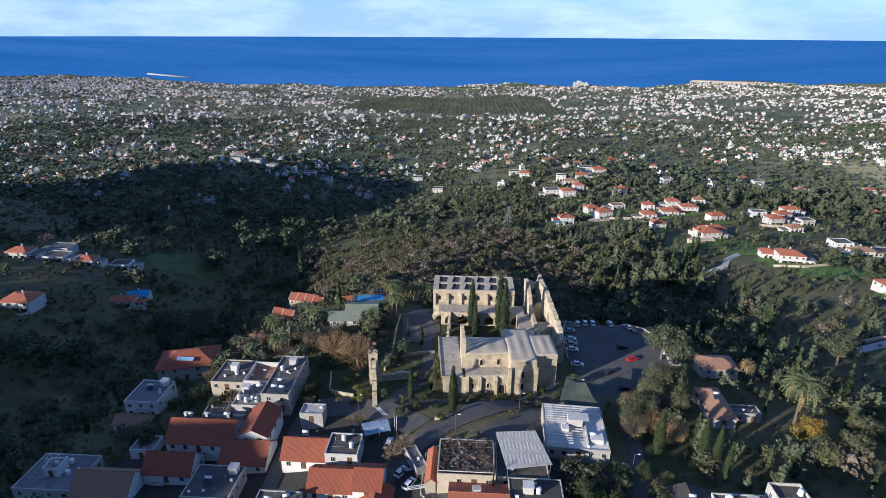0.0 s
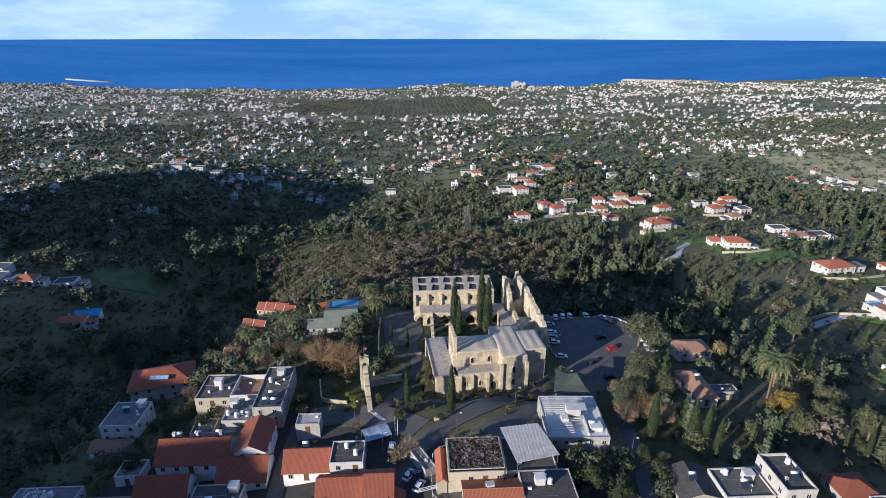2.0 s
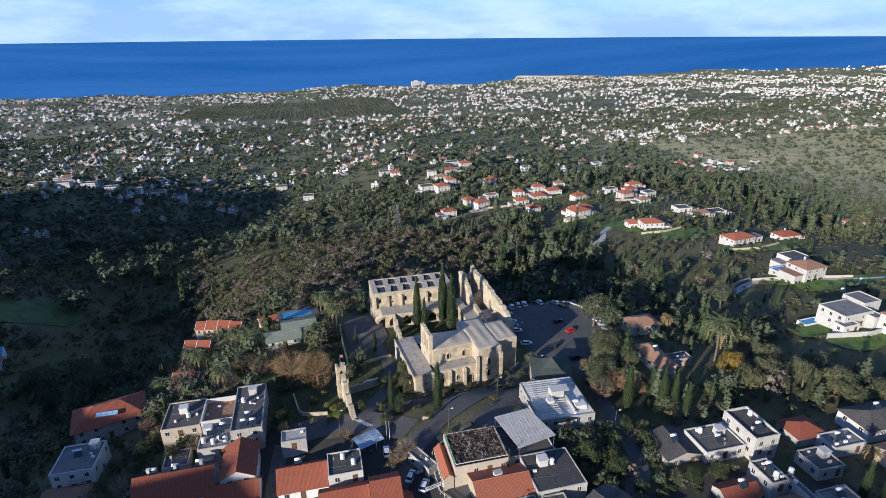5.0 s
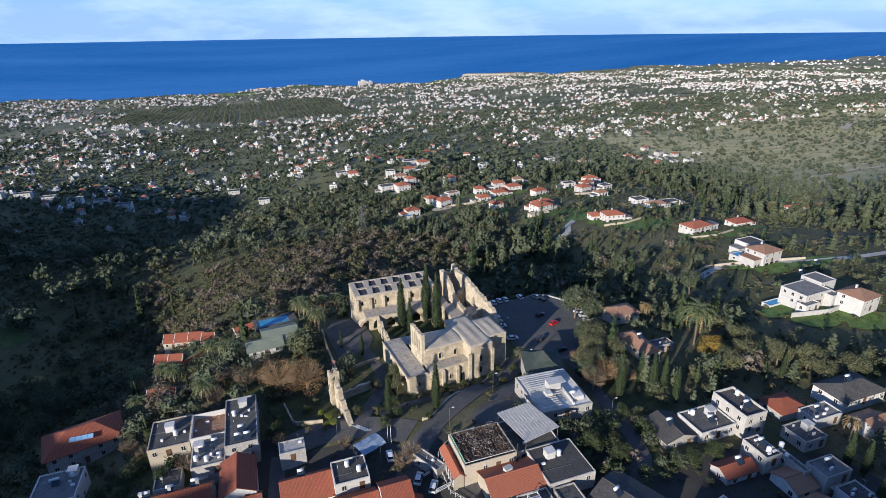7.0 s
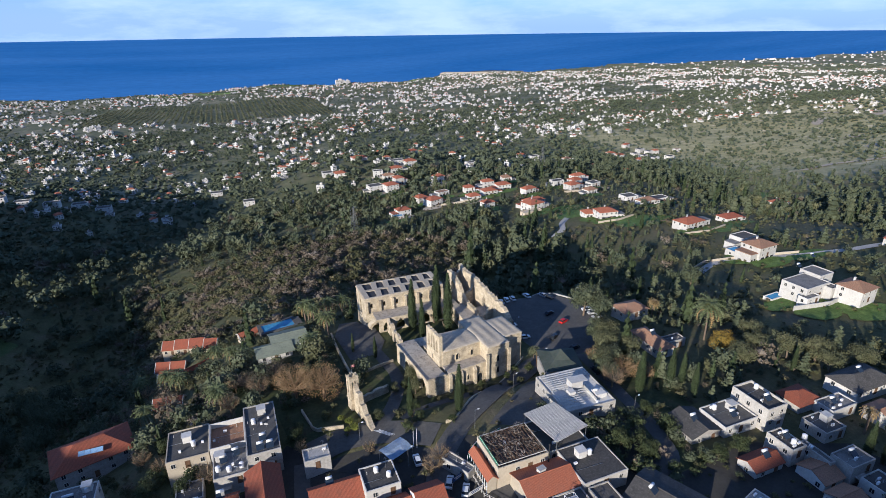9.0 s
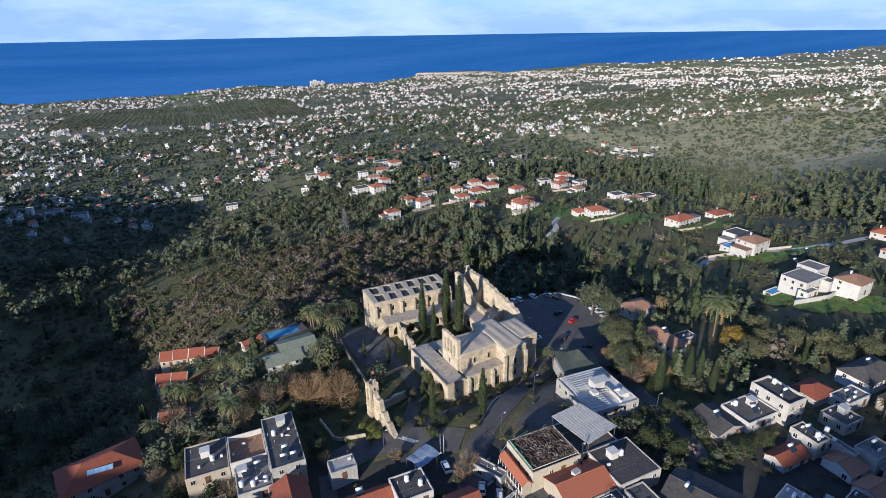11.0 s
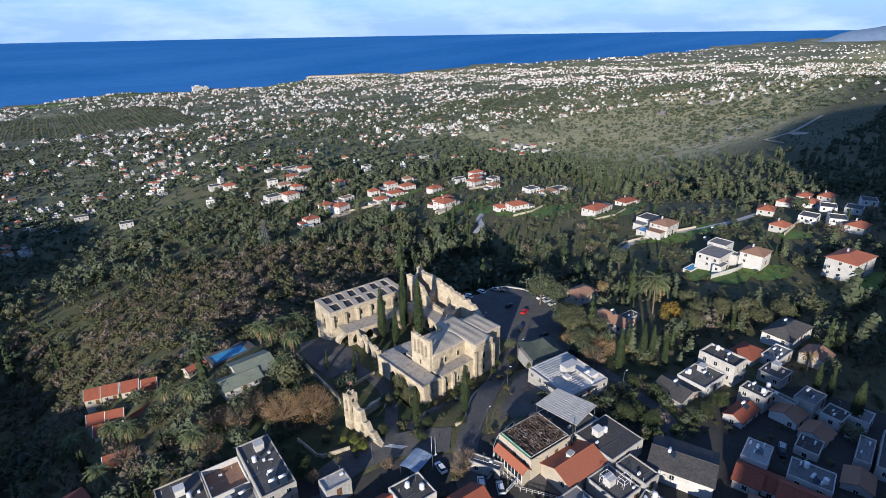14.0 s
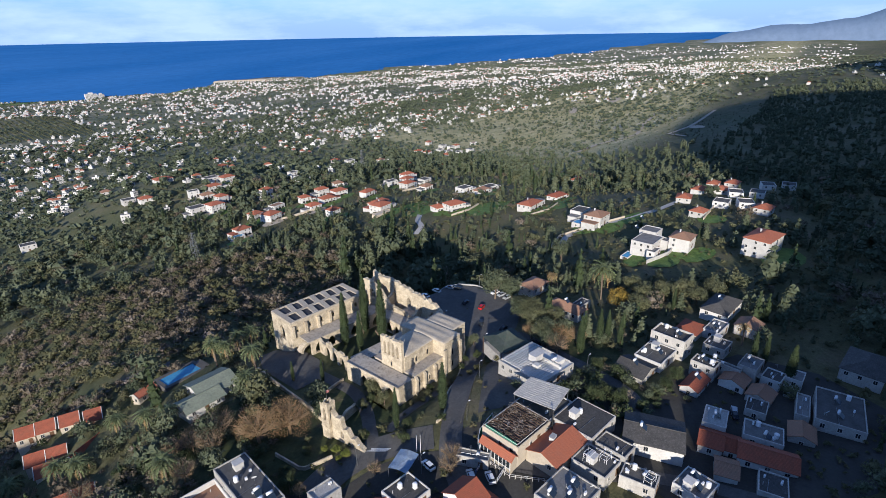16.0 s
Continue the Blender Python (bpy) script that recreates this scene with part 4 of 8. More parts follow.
def refectory():
    root = thing("refectory", pose(0.4, 47.8, 0, 0, 0, 1), "long sandstone refectory with pale and dark roof bays", "refectory")
    hw, hd, top = 16.0, 6.7, 8.7
    bm = bmesh.new()
    arched_wall(bm, -hw, hw, 0.9, -9, lambda x: top, [(-14.0 + 5.1 * i, -12.9 + 5.1 * i, 4.9, 6.3) for i in range(6)], pointed=True)
    ob = part("south_wall", bm, M_STONE, root)
    ob.matrix_local = pose(0, -hd + 0.45, 0)
    bm = bmesh.new()
    arched_wall(bm, -hw, hw, 0.9, -14, lambda x: top, [(-14.6 + 5.1 * i, -12.2 + 5.1 * i, -1.0, 4.0) for i in range(6)], pointed=True)
    ob = part("north_wall", bm, M_STONE, root)
    ob.matrix_local = pose(0, hd - 0.45, 0)
    for s in (-1, 1):
        bm = bmesh.new()
        arched_wall(bm, -hd + 0.9, hd - 0.9, 0.9, -12, lambda x: top, [(-1.6, 1.6, 0.5, 4.2)] if s < 0 else [], pointed=True)
        ob = part("end_wall", bm, M_STONE, root)
        ob.matrix_local = pose(s * (hw - 0.45), 0, 0, 0, 0, 90)
    bm = bmesh.new()
    box(bm, -hw + 0.9, hw - 0.9, -hd + 0.9, hd - 0.9, -3.2, -2.9)
    part("floor", bm, M_PAVING, root)
    # roof: pale ribs and cross ridges; recessed bays coloured dark for the vaults' shade
    bm = bmesh.new()
    box(bm, -hw - 0.15, hw + 0.15, -hd - 0.15, hd + 0.15, top, top + 0.25)
    rb = 0.7
    for y0, y1 in ((-hd, -hd + 0.6), (-0.6, 0.6), (hd - 0.6, hd)):
        box(bm, -hw, hw, y0, y1, top + 0.25, top + rb)
    for i in range(7):
        x = -hw + (2 * hw - 2.1) * i / 6
        for y0, y1 in ((-hd + 0.603, -0.603), (0.603, hd - 0.603)):
            q = [bm.verts.new((x + k + (0.9 * (yy - y0) / (y1 - y0) if 0 < i < 6 else 0), yy, zz)) for zz in (top + 0.25, top + rb) for k, yy in ((0, y0), (2.1, y0), (2.1, y1), (0, y1))]
            for g in ((3, 2, 1, 0), (4, 5, 6, 7), (0, 1, 5, 4), (1, 2, 6, 5), (2, 3, 7, 6), (3, 0, 4, 7)):
                bm.faces.new([q[j] for j in g])
    part("roof", bm, M_LIME_ROOF, root, "pale lime-plastered roof ribs")
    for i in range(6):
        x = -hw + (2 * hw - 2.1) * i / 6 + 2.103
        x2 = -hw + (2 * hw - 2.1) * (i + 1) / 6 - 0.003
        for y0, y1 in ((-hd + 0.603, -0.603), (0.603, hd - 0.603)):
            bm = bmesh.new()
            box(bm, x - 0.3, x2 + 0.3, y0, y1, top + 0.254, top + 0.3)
            part("roof_panel", bm, M_BAY_SHADE, root, "recessed roof bay coloured dark grey for vault shade")
    for i in range(7):
        x = -hw + 0.1 + (2 * hw - 1.1) * i / 6
        bm = bmesh.new()
        box(bm, x, x + 0.9, -hd - 0.8, -hd - 0.003, 3.2, top - 0.8)
        part("buttress", bm, M_STONE, root)
    return root


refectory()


def rag(seed, base, amp, step=1.4):
    r = random.Random(seed)
    tab = [base + r.uniform(-amp, amp) for _ in range(80)]
    return lambda x: tab[int(abs(x) / step) % 80]


def cloister():
    """Arcaded walks round the garth, with flat roofs; the western one is a ruin."""
    root = thing("cloister", pose(0, 0, PAD_Z), "vaulted stone cloister walks with pointed arcades", "cloister")
    # north walk, in front of the refectory
    bm = bmesh.new()
    arched_wall(bm, -12, 20, 0.8, -0.6, lambda x: 5.4, [(-10.4 + 5.1 * i, -7.0 + 5.1 * i, 0.4, 2.4) for i in range(6)])
    ob = part("arcade", bm, M_STONE, root, "arcade of pointed arches")
    ob.matrix_local = pose(0, 34.6, 0)
    bm = bmesh.new()
    box(bm, -13, 20, 34.2, 40.6, 5.4, 5.75)
    part("walk_roof", bm, M_STONE_ROOF, root, "flat stone walk roof")
    # east walk
    bm = bmesh.new()
    arched_wall(bm, 11, 34.2, 0.8, -0.6, lambda x: 5.4, [(12.2 + 4.4 * i, 15.2 + 4.4 * i, 0.4, 2.4) for i in range(5)])
    ob = part("arcade", bm, M_STONE, root, "arcade of pointed arches")
    ob.matrix_local = pose(17.4, 0, 0, 0, 0, 90)
    bm = bmesh.new()
    box(bm, 17.0, 22.6, 12.6, 34.0, 5.4, 5.75)
    part("walk_roof", bm, M_STONE_ROOF, root, "flat stone walk roof")
    # south walk along the church
    bm = bmesh.new()
    arched_wall(bm, -6, 17, 0.8, -0.6, lambda x: 5.2, [(-4.6 + 4.4 * i, -1.4 + 4.4 * i, 0.4, 2.4) for i in range(5)])
    ob = part("arcade", bm, M_STONE, root, "arcade of pointed arches")
    ob.matrix_local = pose(0, 16.2, 0, 0, 0, 3)
    bm = bmesh.new()
    box(bm, -8, 16.6, 11.4, 16.6, 5.2, 5.5)
    part("walk_roof", bm, M_STONE_ROOF, root, "flat stone walk roof")
    # broken arches of the west walk
    rg = rag(5, 5.6, 1.3)
    bm = bmesh.new()
    arched_wall(bm, 17.5, 34.0, 0.9, -0.6, rg, [(18.8, 21.8, -0.5, 2.2), (23.2, 26.2, -0.5, 2.4), (27.6, 30.6, -0.5, 2.4)])
    ob = part("ruined_arcade", bm, M_STONE, root, "broken pointed arches without a roof")
    ob.matrix_local = pose(-8.6, 0, 0, 0, 0, 90)
    # rounded end bay beside the refectory
    bm = bmesh.new()
    inner = [(-4.2 * math.cos(math.pi * i / 9), 4.2 * math.sin(math.pi * i / 9) * 0.62 + 2.4) for i in range(10)]
    prism_xz(bm, inner + [(x * 1.18, z * 1.12 + 0.4) for x, z in inner[::-1]], -1.2, 1.2)
    ob = part("vault_arch", bm, M_STONE, root, "broad broken vault arch")
    ob.matrix_local = pose(-10.6, 38.0, -1.6, 0, 0, 10)
    return root


cloister()


def east_range():
    root = thing("ruined_east_range", pose(0, 0, PAD_Z), "roofless ruined sandstone walls of the dormitory range", "ruin")

    def ruin_wall(name, a, b, thick, tops, openings, base=-4.0, seed=3, amp=0.6):
        a, b = Vector(a), Vector(b)
        ln = (b - a).length
        r = random.Random(seed)
        n = int(ln / 1.0) + 2
        wob = [r.uniform(-amp, amp) for _ in range(n + 2)]

        def top(x):
            k = max(0.0, min(1.0, x / ln)) * (len(tops) - 1)
            i = min(int(k), len(tops) - 2)
            w = max(0.0, x)
            return tops[i] + (tops[i + 1] - tops[i]) * (k - i) + wob[min(int(w), n)]

        bm = bmesh.new()
        arched_wall(bm, 0, ln, thick, base, top, openings, 0.8)
        ob = part(name, bm, M_STONE, root)
        ob.matrix_local = pose(a.x, a.y, 0, 0, 0, math.degrees(math.atan2(b.y - a.y, b.x - a.x)))
        return ob

    ruin_wall("outer_wall", (31.0, 11.0), (26.4, 46.5), 1.6, [8.0, 11.5, 12.3, 13.2, 14.3, 15.8, 15.0, 16.4], [(4, 6.2, 3.0, 6.2), (10.5, 12.6, 5.0, 8.2), (16, 18, 5.5, 9), (23.5, 25.5, 6, 9.5)])
    ruin_wall("inner_wall", (24.0, 17.5), (21.0, 46.0), 1.3, [5.5, 6.2, 7.4, 8.0, 12.5, 15.5, 15.5], [(3, 5, 0, 3.4), (9, 11, 0, 3.4), (22.5, 25.5, 8, 10.6)], seed=8)
    ruin_wall("cross_wall", (21.2, 45.2), (27.0, 45.8), 1.3, [15.5, 13.2, 16.0], [(2.0, 4.2, 8.0, 10.4)], seed=11)
    ruin_wall("cross_wall", (22.4, 35.0), (28.0, 35.6), 1.2, [8.2, 9.6, 14.5], [], seed=12)
    ruin_wall("cross_wall", (23.5, 21.5), (29.6, 22.3), 1.2, [6.0, 6.6, 10.5], [], seed=14)
    ruin_wall("cross_wall", (25.0, 11.8), (31.0, 11.2), 1.2, [4.4, 5.5, 8.5], [], seed=15)
    for (x0, x1, y0, y1, z) in ((22.6, 28.9, 22.6, 29.0, 5.6), (22.2, 28.2, 36.2, 44.4, 5.0), (25.0, 29.4, 12.2, 20.8, 4.2)):
        bm = bmesh.new()
        box(bm, x0, x1, y0, y1, z - 0.5, z)
        part("chamber_roof", bm, M_STONE_ROOF, root, "flat stone chamber roof")
    return root


east_range()


def gatehouse():
    """The slender ruined gate tower with its stepped spur wall."""
    root = thing("gate_tower", pose(-31.0, -5.8, 0, 0, 0, 8), "slender ruined sandstone gate tower with a flag and a spur wall", "tower")
    bm = bmesh.new()
    for x in (-1.5, 1.5):
        arched_wall(bm, -1.4, 1.4, 0.6, -4.5, lambda x: 10.7 + 0.45 * math.sin(x * 4.0), [(-0.7, 0.7, 4.6, 8.2)])
    tw = part("tower_front", bm, M_STONE, root)
    tw.matrix_local = pose(0, -1.2, 0)
    bm = bmesh.new()
    arched_wall(bm, -1.4, 1.4, 0.6, -4.5, lambda x: 9.6 + 0.6 * math.sin(x * 3.0), [(-0.7, 0.7, 4.6, 7.8)])
    tw = part("tower_back", bm, M_STONE, root)
    tw.matrix_local = pose(0, 1.2, 0)
    for s in (-1.1, 1.1):
        bm = bmesh.new()
        arched_wall(bm, -0.897, 0.897, 0.6, -4.5, lambda x: 10.0 + 0.5 * math.sin(x * 5.0), [(-0.5, 0.5, 4.6, 8.0)])
        tw = part("tower_side", bm, M_STONE, root)
        tw.matrix_local = pose(s, 0, 0, 0, 0, 90)
    bm = bmesh.new()
    box(bm, -1.55, 1.55, -1.7, 1.7, 2.3, 2.6)
    part("landing", bm, M_STONE, root)
    rg = rag(9, 0, 0.5, 1.0)
    bm = bmesh.new()
    arched_wall(bm, 0, 12.5, 1.4, -4.5, lambda x: 8.0 - 0.72 * x + rg(x) * 1.7 + 0.5 * math.sin(x * 2.3), [(3.2, 4.4, 0.4, 2.0)])
    sp = part("spur_wall", bm, M_STONE, root, "stepped broken spur wall")
    sp.matrix_local = pose(0.2, -1.55, 0, 0, 0, -88)
    bm = bmesh.new()
    arched_wall(bm, 0, 11, 0.9, -4.5, lambda x: 0.6 + rg(x + 20), [])
    sp = part("side_wall", bm, M_STONE, root, "low broken wall")
    sp.matrix_local = pose(1.5, 0.6, 0, 0, 0, 12)
    bm = bmesh.new()
    tube(bm, (0, 0, 2.6), (0, 0, 13.8), 0.06, 0.04, 6)
    part("flagpole", bm, M_STEEL, root)
    bm = bmesh.new()
    g = [[bm.verts.new((0.05 + i * 0.22, 0.12 * math.sin(i * 1.3), 13.5 - j * 0.9)) for i in range(6)] for j in range(2)]
    for i in range(5):
        bm.faces.new((g[0][i], g[0][i + 1], g[1][i + 1], g[1][i]))
    bmesh.ops.solidify(bm, geom=bm.faces, thickness=0.02)
    part("flag", bm, M_FLAG, root, "small faded red and white flag")
    return root


M_FLAG = surface("faded flag cloth", (0.55, 0.12, 0.1), (0.65, 0.5, 0.48), 2.0, 6, 0.9, 0.0)
gatehouse()

# ---- houses of the village ----
RED = "white rendered house with a red terracotta gable roof"
house(-83.2, -64.8, -37.0, -26.6, -6.5, -1.0, 3.0, "gable", label="long white terraced house with a red terracotta roof", chimneys=3)
house(-66.2, -53.8, -42.0, -32.4, -6.0, -2.6, 1.2, "gable", label=RED)
house(-62.8, -54.6, -36.5, -24.6, -3.0, 2.0, 4.2, "gable", axis="y", label="tall narrow white house with a red terracotta roof", sides="SWE")
house(-49.0, -37.0, -42.4, -33.6, -3.0, 0.2, 3.6, "gable", label=RED)
house(-36.8, -28.4, -44.0, -36.2, -1.5, 4.0, roof="flat", roof_mat=M_DARK_ROOF, label="low white house with a dark flat roof and an arcade", sides="SWE")
house(-27.2, -20.6, -55.4, -47.0, -0.5, 4.6, 7.2, "gable", label=RED, sides="SEW")
house(-39.0, -27.8, -53.0, -44.4, -2.0, 1.0, 4.0, "gable", label=RED)
house(-85.4, -72.6, -45.4, -37.6, -8.0, -3.8, 0.0, "gable", label=RED, sides="SEW")
house(-100.4, -85.6, -52.4, -43.0, -9.0, -5.0, -1.2, "gable", label="long house with a brownish-red tiled roof", roof_mat=M_TILE_OLD)
house(-117.5, -101.5, -50.5, -38.0, -12.0, -6.0, roof="flat", roof_mat=M_PALE_ROOF, label="stepped white flat-roofed house", sides="SEW")
house(-112.0, -108.0, -46.0, -42.0, -6.0, -3.4, roof="flat", roof_mat=M_PALE_ROOF, label="small white stair house on a roof", sides="S")
house(-61.8, -53.5, -21.6, -1.4, -3.0, 4.2, roof="flat", roof_mat=M_GREY_ROOF, label="long white house with a grey flat roof", sides="SWE")
house(-70.2, -61.9, -23.5, -14.0, -4.0, 1.4, roof="flat", roof_mat=M_PALE_ROOF, label="low white house with tanks on its flat roof", sides="SW")
house(-71.0, -62.0, -12.5, -2.0, -4.0, 0.6, roof="flat", roof_mat=M_TILE_OLD, label="roofless walled yard house", sides="S", parapet=1.6)
house(-81.6, -71.2, -12.6, -0.4, -4.5, 1.2, roof="flat", roof_mat=M_GREY_ROOF, label="weathered stone house with a flat grey roof", wall=M_CREAM, sides="SWE")
house(-48.6, -42.0, -27.2, -22.6, -1.5, 2.4, roof="flat", roof_mat=M_CONCRETE, label="small concrete flat-roofed kiosk", sides="S", wall=M_CONCRETE)
house(-115.2, -95.6, 10.6, 23.0, -16.0, -10.2, -6.6, "hip", label="white house under a broad red hipped roof", sides="SWE", over=0.8, rot=16)
house(-110.2, -99.4, -14.6, -3.2, -13.0, -6.2, roof="flat", roof_mat=M_PALE_ROOF, label="white house with a pale flat roof", sides="SWE")
house(-111.0, -100.0, -20.4, -15.0, -14.0, -10.4, -8.8, "gable", label="lean-to with a weathered red tiled roof", roof_mat=M_TILE_OLD, sides="S")

# the restaurant terrace beside the road: tiled skirts, burnt-looking vines and a metal canopy
house(-7.6, 6.0, -53.4, -41.8, 3.4, 8.2, roof="flat", roof_mat=M_DARK_ROOF, label="restaurant building with an overgrown pergola roof", wall=M_CREAM, sides="SWE", parapet=0.7, category="restaurant")
house(6.3, 18.6, -52.0, -40.4, 3.6, 7.0, roof="flat", roof_mat=M_PAVING, label="terrace building under a metal canopy", sides="SE")
house(-4.4, 8.6, -62.6, -53.7, 3.0, 6.6, 8.4, "gable", label="restaurant wing with a weathered orange tiled roof", wall=M_CREAM, roof_mat=M_TILE_ORANGE, sides="SWE")
house(8.9, 21.0, -64.0, -52.3, 3.4, 7.6, roof="flat", roof_mat=M_DARK_ROOF, label="house with a dark flat roof", sides="SE", parapet=0.15)
house(-10.2, -7.9, -53.4, -43.4, 3.0, 6.4, 7.4, "gable", axis="y", label="lean-to with an orange tiled roof", wall=M_CREAM, roof_mat=M_TILE_ORANGE, sides="W")
apron("pavement", [(38, -11), (31, -16), (21, -23), (18.5, -38), (8, -38), (0, -33.5), (12, -24.5), (24, -16)], M_PAVING, "paved forecourt between the road and a hotel", "pavement", 0.1)
house(19.4, 35.2, -41.8, -24.8, 2.2, 7.2, roof="flat", roof_mat=M_WHITE, label="white building with a slatted roof terrace", sides="SWE", every=3.0, rot=-3, category="hotel")
house(45.6, 55.2, -59.6, -50.0, 1.0, 4.4, 6.0, "gable", axis="y", label="white house with a dark grey pitched roof", roof_mat=M_DARK_ROOF, sides="SW")
house(55.6, 67.2, -60.7, -51.8, 1.5, 5.2, roof="flat", roof_mat=M_GREY_ROOF, label="house with a grey concrete flat roof", sides="SW")
house(67.8, 75.0, -62.6, -51.2, 2.0, 8.2, roof="flat", roof_mat=M_DARK_ROOF, label="white house with a dark sunken flat roof", sides="SWE", parapet=0.7)
house(62.2, 67.0, -74.2, -67.0, 2.5, 6.8, roof="flat", roof_mat=M_DARK_ROOF, label="small white house with a dark flat roof", sides="SW")
house(69.8, 77.8, -83.6, -78.2, 2.5, 6.8, roof="flat", roof_mat=M_PALE_ROOF, label="white house with a pale flat roof", sides="SW")
house(67.6, 69.5, -80.0, -72.0, 2.5, 6.0, roof="flat", roof_mat=M_PALE_ROOF, label="narrow white house beside others", sides="SW")
house(51.0, 60.2, -74.0, -68.8, 1.5, 4.2, 5.4, "gable", label=RED, sides="SW")
house(68.0, 74.4, -23.0, -9.0, 0.0, 3.6, 5.6, "hip", label="white house with a faded tiled hip roof", roof_mat=M_TILE_OLD, sides="SWE", over=0.4)
house(75.5, 86.5, 3.0, 10.8, -2.0, 2.6, 4.4, "hip", label="white house with a faded red roof", roof_mat=M_TILE_OLD, sides="SW")
house(75.0, 83.0, -19.5, -15.5, 0.0, 2.6, roof="flat", roof_mat=M_GREY_ROOF, label="low white outbuilding beside a house", sides="SW")
house(104.0, 121.0, -63.4, -54.0, -1.0, 4.2, 6.4, "hip", label="white house with a grey hip roof", roof_mat=M_DARK_ROOF, sides="SWE")
house(84.4, 93.6, -60.4, -53.0, 0.0, 3.2, 5.2, "hip", label=RED, sides="SW")
house(90.0, 100.0, -66.0, -60.5, 0.5, 3.6, roof="flat", roof_mat=M_PALE_ROOF, label="low white house beside a lane", sides="SW")
house(-14.6, -3.0, -73.5, -63.4, 2.4, 6.6, roof="flat", roof_mat=M_PALE_ROOF, label="white house with solar heaters on a pale flat roof", sides="SWE")
house(93.0, 109.0, -111.6, -100.6, 0.0, 5.0, 7.4, "hip", label="white house with a grey hip roof above a lane", roof_mat=M_DARK_ROOF, sides="SWN")
house(-25.4, -18.0, -59.8, -52.0, -0.5, 2.4, 4.4, "gable", axis="y", label=RED, sides="SWE")
house(-50.0, -39.6, -64.0, -54.0, -3.0, 1.6, roof="flat", roof_mat=M_GREY_ROOF, label="white house with tanks on a grey flat roof", sides="SWE")
house(-70.0, -58.0, -54.6, -44.0, -6.0, -1.4, roof="flat", roof_mat=M_GREY_ROOF, label="white flat-roofed house in a row", sides="SWE")

# houses of the lower quarter, turned along their lane
def turned(cx, cy, w, d, rot, base, eave, ridge=None, **more):
    return house(cx - w / 2, cx + w / 2, cy - d / 2, cy + d / 2, base, eave, ridge, rot=rot, **more)


turned(24.3, -73.1, 12.0, 14.4, 24, 2.2, 6.2, 7.6, roof="gable", axis="y", label="white house with a weathered dark roof", roof_mat=M_DARK_ROOF, sides="SWE")
turned(41.3, -82.3, 8.0, 5.8, 14, 2.0, 6.0, roof="flat", roof_mat=M_CONCRETE, label="house with a concrete roof terrace", sides="SW")
turned(34.1, -84.2, 7.6, 5.6, 16, 2.0, 4.6, 6.2, roof="gable", axis="y", label=RED, sides="SW")
turned(36.4, -88.6, 6.6, 3.6, 17, 2.0, 4.0, 5.2, roof="gable", axis="y", label="low lean-to house with a red tiled roof", sides="SW")
turned(36.6, -96.6, 7.2, 12.8, 17, 2.4, 5.0, 6.6, roof="gable", axis="y", label="long white house with a red tiled roof", sides="SW")
turned(44.8, -93.2, 7.2, 9.2, 15, 2.2, 5.2, roof="flat", roof_mat=M_PALE_ROOF, label="house with white tanks on a pale flat roof", sides="SW")
turned(68.0, -105.3, 16.6, 11.4, 12, 1.6, 6.0, roof="flat", roof_mat=M_GREY_ROOF, label="broad white house with a grey flat roof", sides="SWN")
turned(65.4, -97.4, 11.0, 3.4, 12, 1.6, 4.4, roof="flat", roof_mat=M_PALE_ROOF, label="low annexe beside a broad house", sides="S")
turned(79.4, -92.0, 6.2, 4.6, 5, 1.0, 4.6, roof="flat", roof_mat=M_PALE_ROOF, label="small white house with a pale flat roof", sides="SW")
turned(8.0, -77.4, 5.0, 8.2, 12, 2.4, 5.6, roof="flat", roof_mat=M_GREY_ROOF, label="house with a grey flat roof", sides="SW")
turned(15.4, -87.6, 7.6, 7.6, -4, 2.0, 5.0, roof="flat", roof_mat=M_PALE_ROOF, label="low house with a pale blue-grey roof", sides="SW")
turned(26.4, -90.6, 6.4, 5.0, 20, 2.0, 4.4, 5.6, roof="gable", axis="y", roof_mat=M_TILE_OLD, label="small house with a faded tiled roof", sides="SW")
turned(27.6, -100.4, 7.4, 6.2, 16, 2.4, 5.0, roof="flat", roof_mat=M_DARK_ROOF, label="house with a dark flat roof", sides="SW")
turned(52.6, -100.2, 6.6, 6.0, 14, 2.0, 4.6, 5.8, roof="gable", roof_mat=M_TILE_OLD, label="old house with a brown tiled roof", sides="SW")
turned(56.6, -88.2, 6.6, 5.4, 10, 1.8, 4.2, roof="flat", roof_mat=M_DARK_ROOF, label="old house with a dark flat roof", sides="SW")

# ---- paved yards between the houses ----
# worn paving; the shade of the alleys is put into its dark colour
apron("pavement", [(-22, -36), (-8, -34), (2, -38), (20, -36), (38, -46), (36, -64), (20, -66), (8, -72), (-18, -66), (-24, -54)], M_YARD, "worn paved yards between the houses, darkened for their shade", "pavement", 0.08)
apron("pavement", [(10, -68), (36, -66), (60, -64), (86, -74), (92, -96), (84, -116), (40, -118), (8, -100)], M_YARD, "worn paved yards between the houses, darkened for their shade", "pavement", 0.08)
apron("pavement", [(-88, -26), (-62, -24), (-52, -14), (-44, -22), (-30, -34), (-26, -56), (-50, -68), (-80, -60), (-102, -52), (-100, -38)], M_YARD, "worn paved yards between the houses, darkened for their shade", "pavement", 0.08)
apron("pavement", [(-48, -25), (-38, -24), (-30, -25), (-22, -29), (-16, -35), (-22, -37), (-24, -54), (-27, -57), (-31, -34)], M_YARD, "worn paved yard before the abbey gate, darkened for shade", "pavement", 0.11)
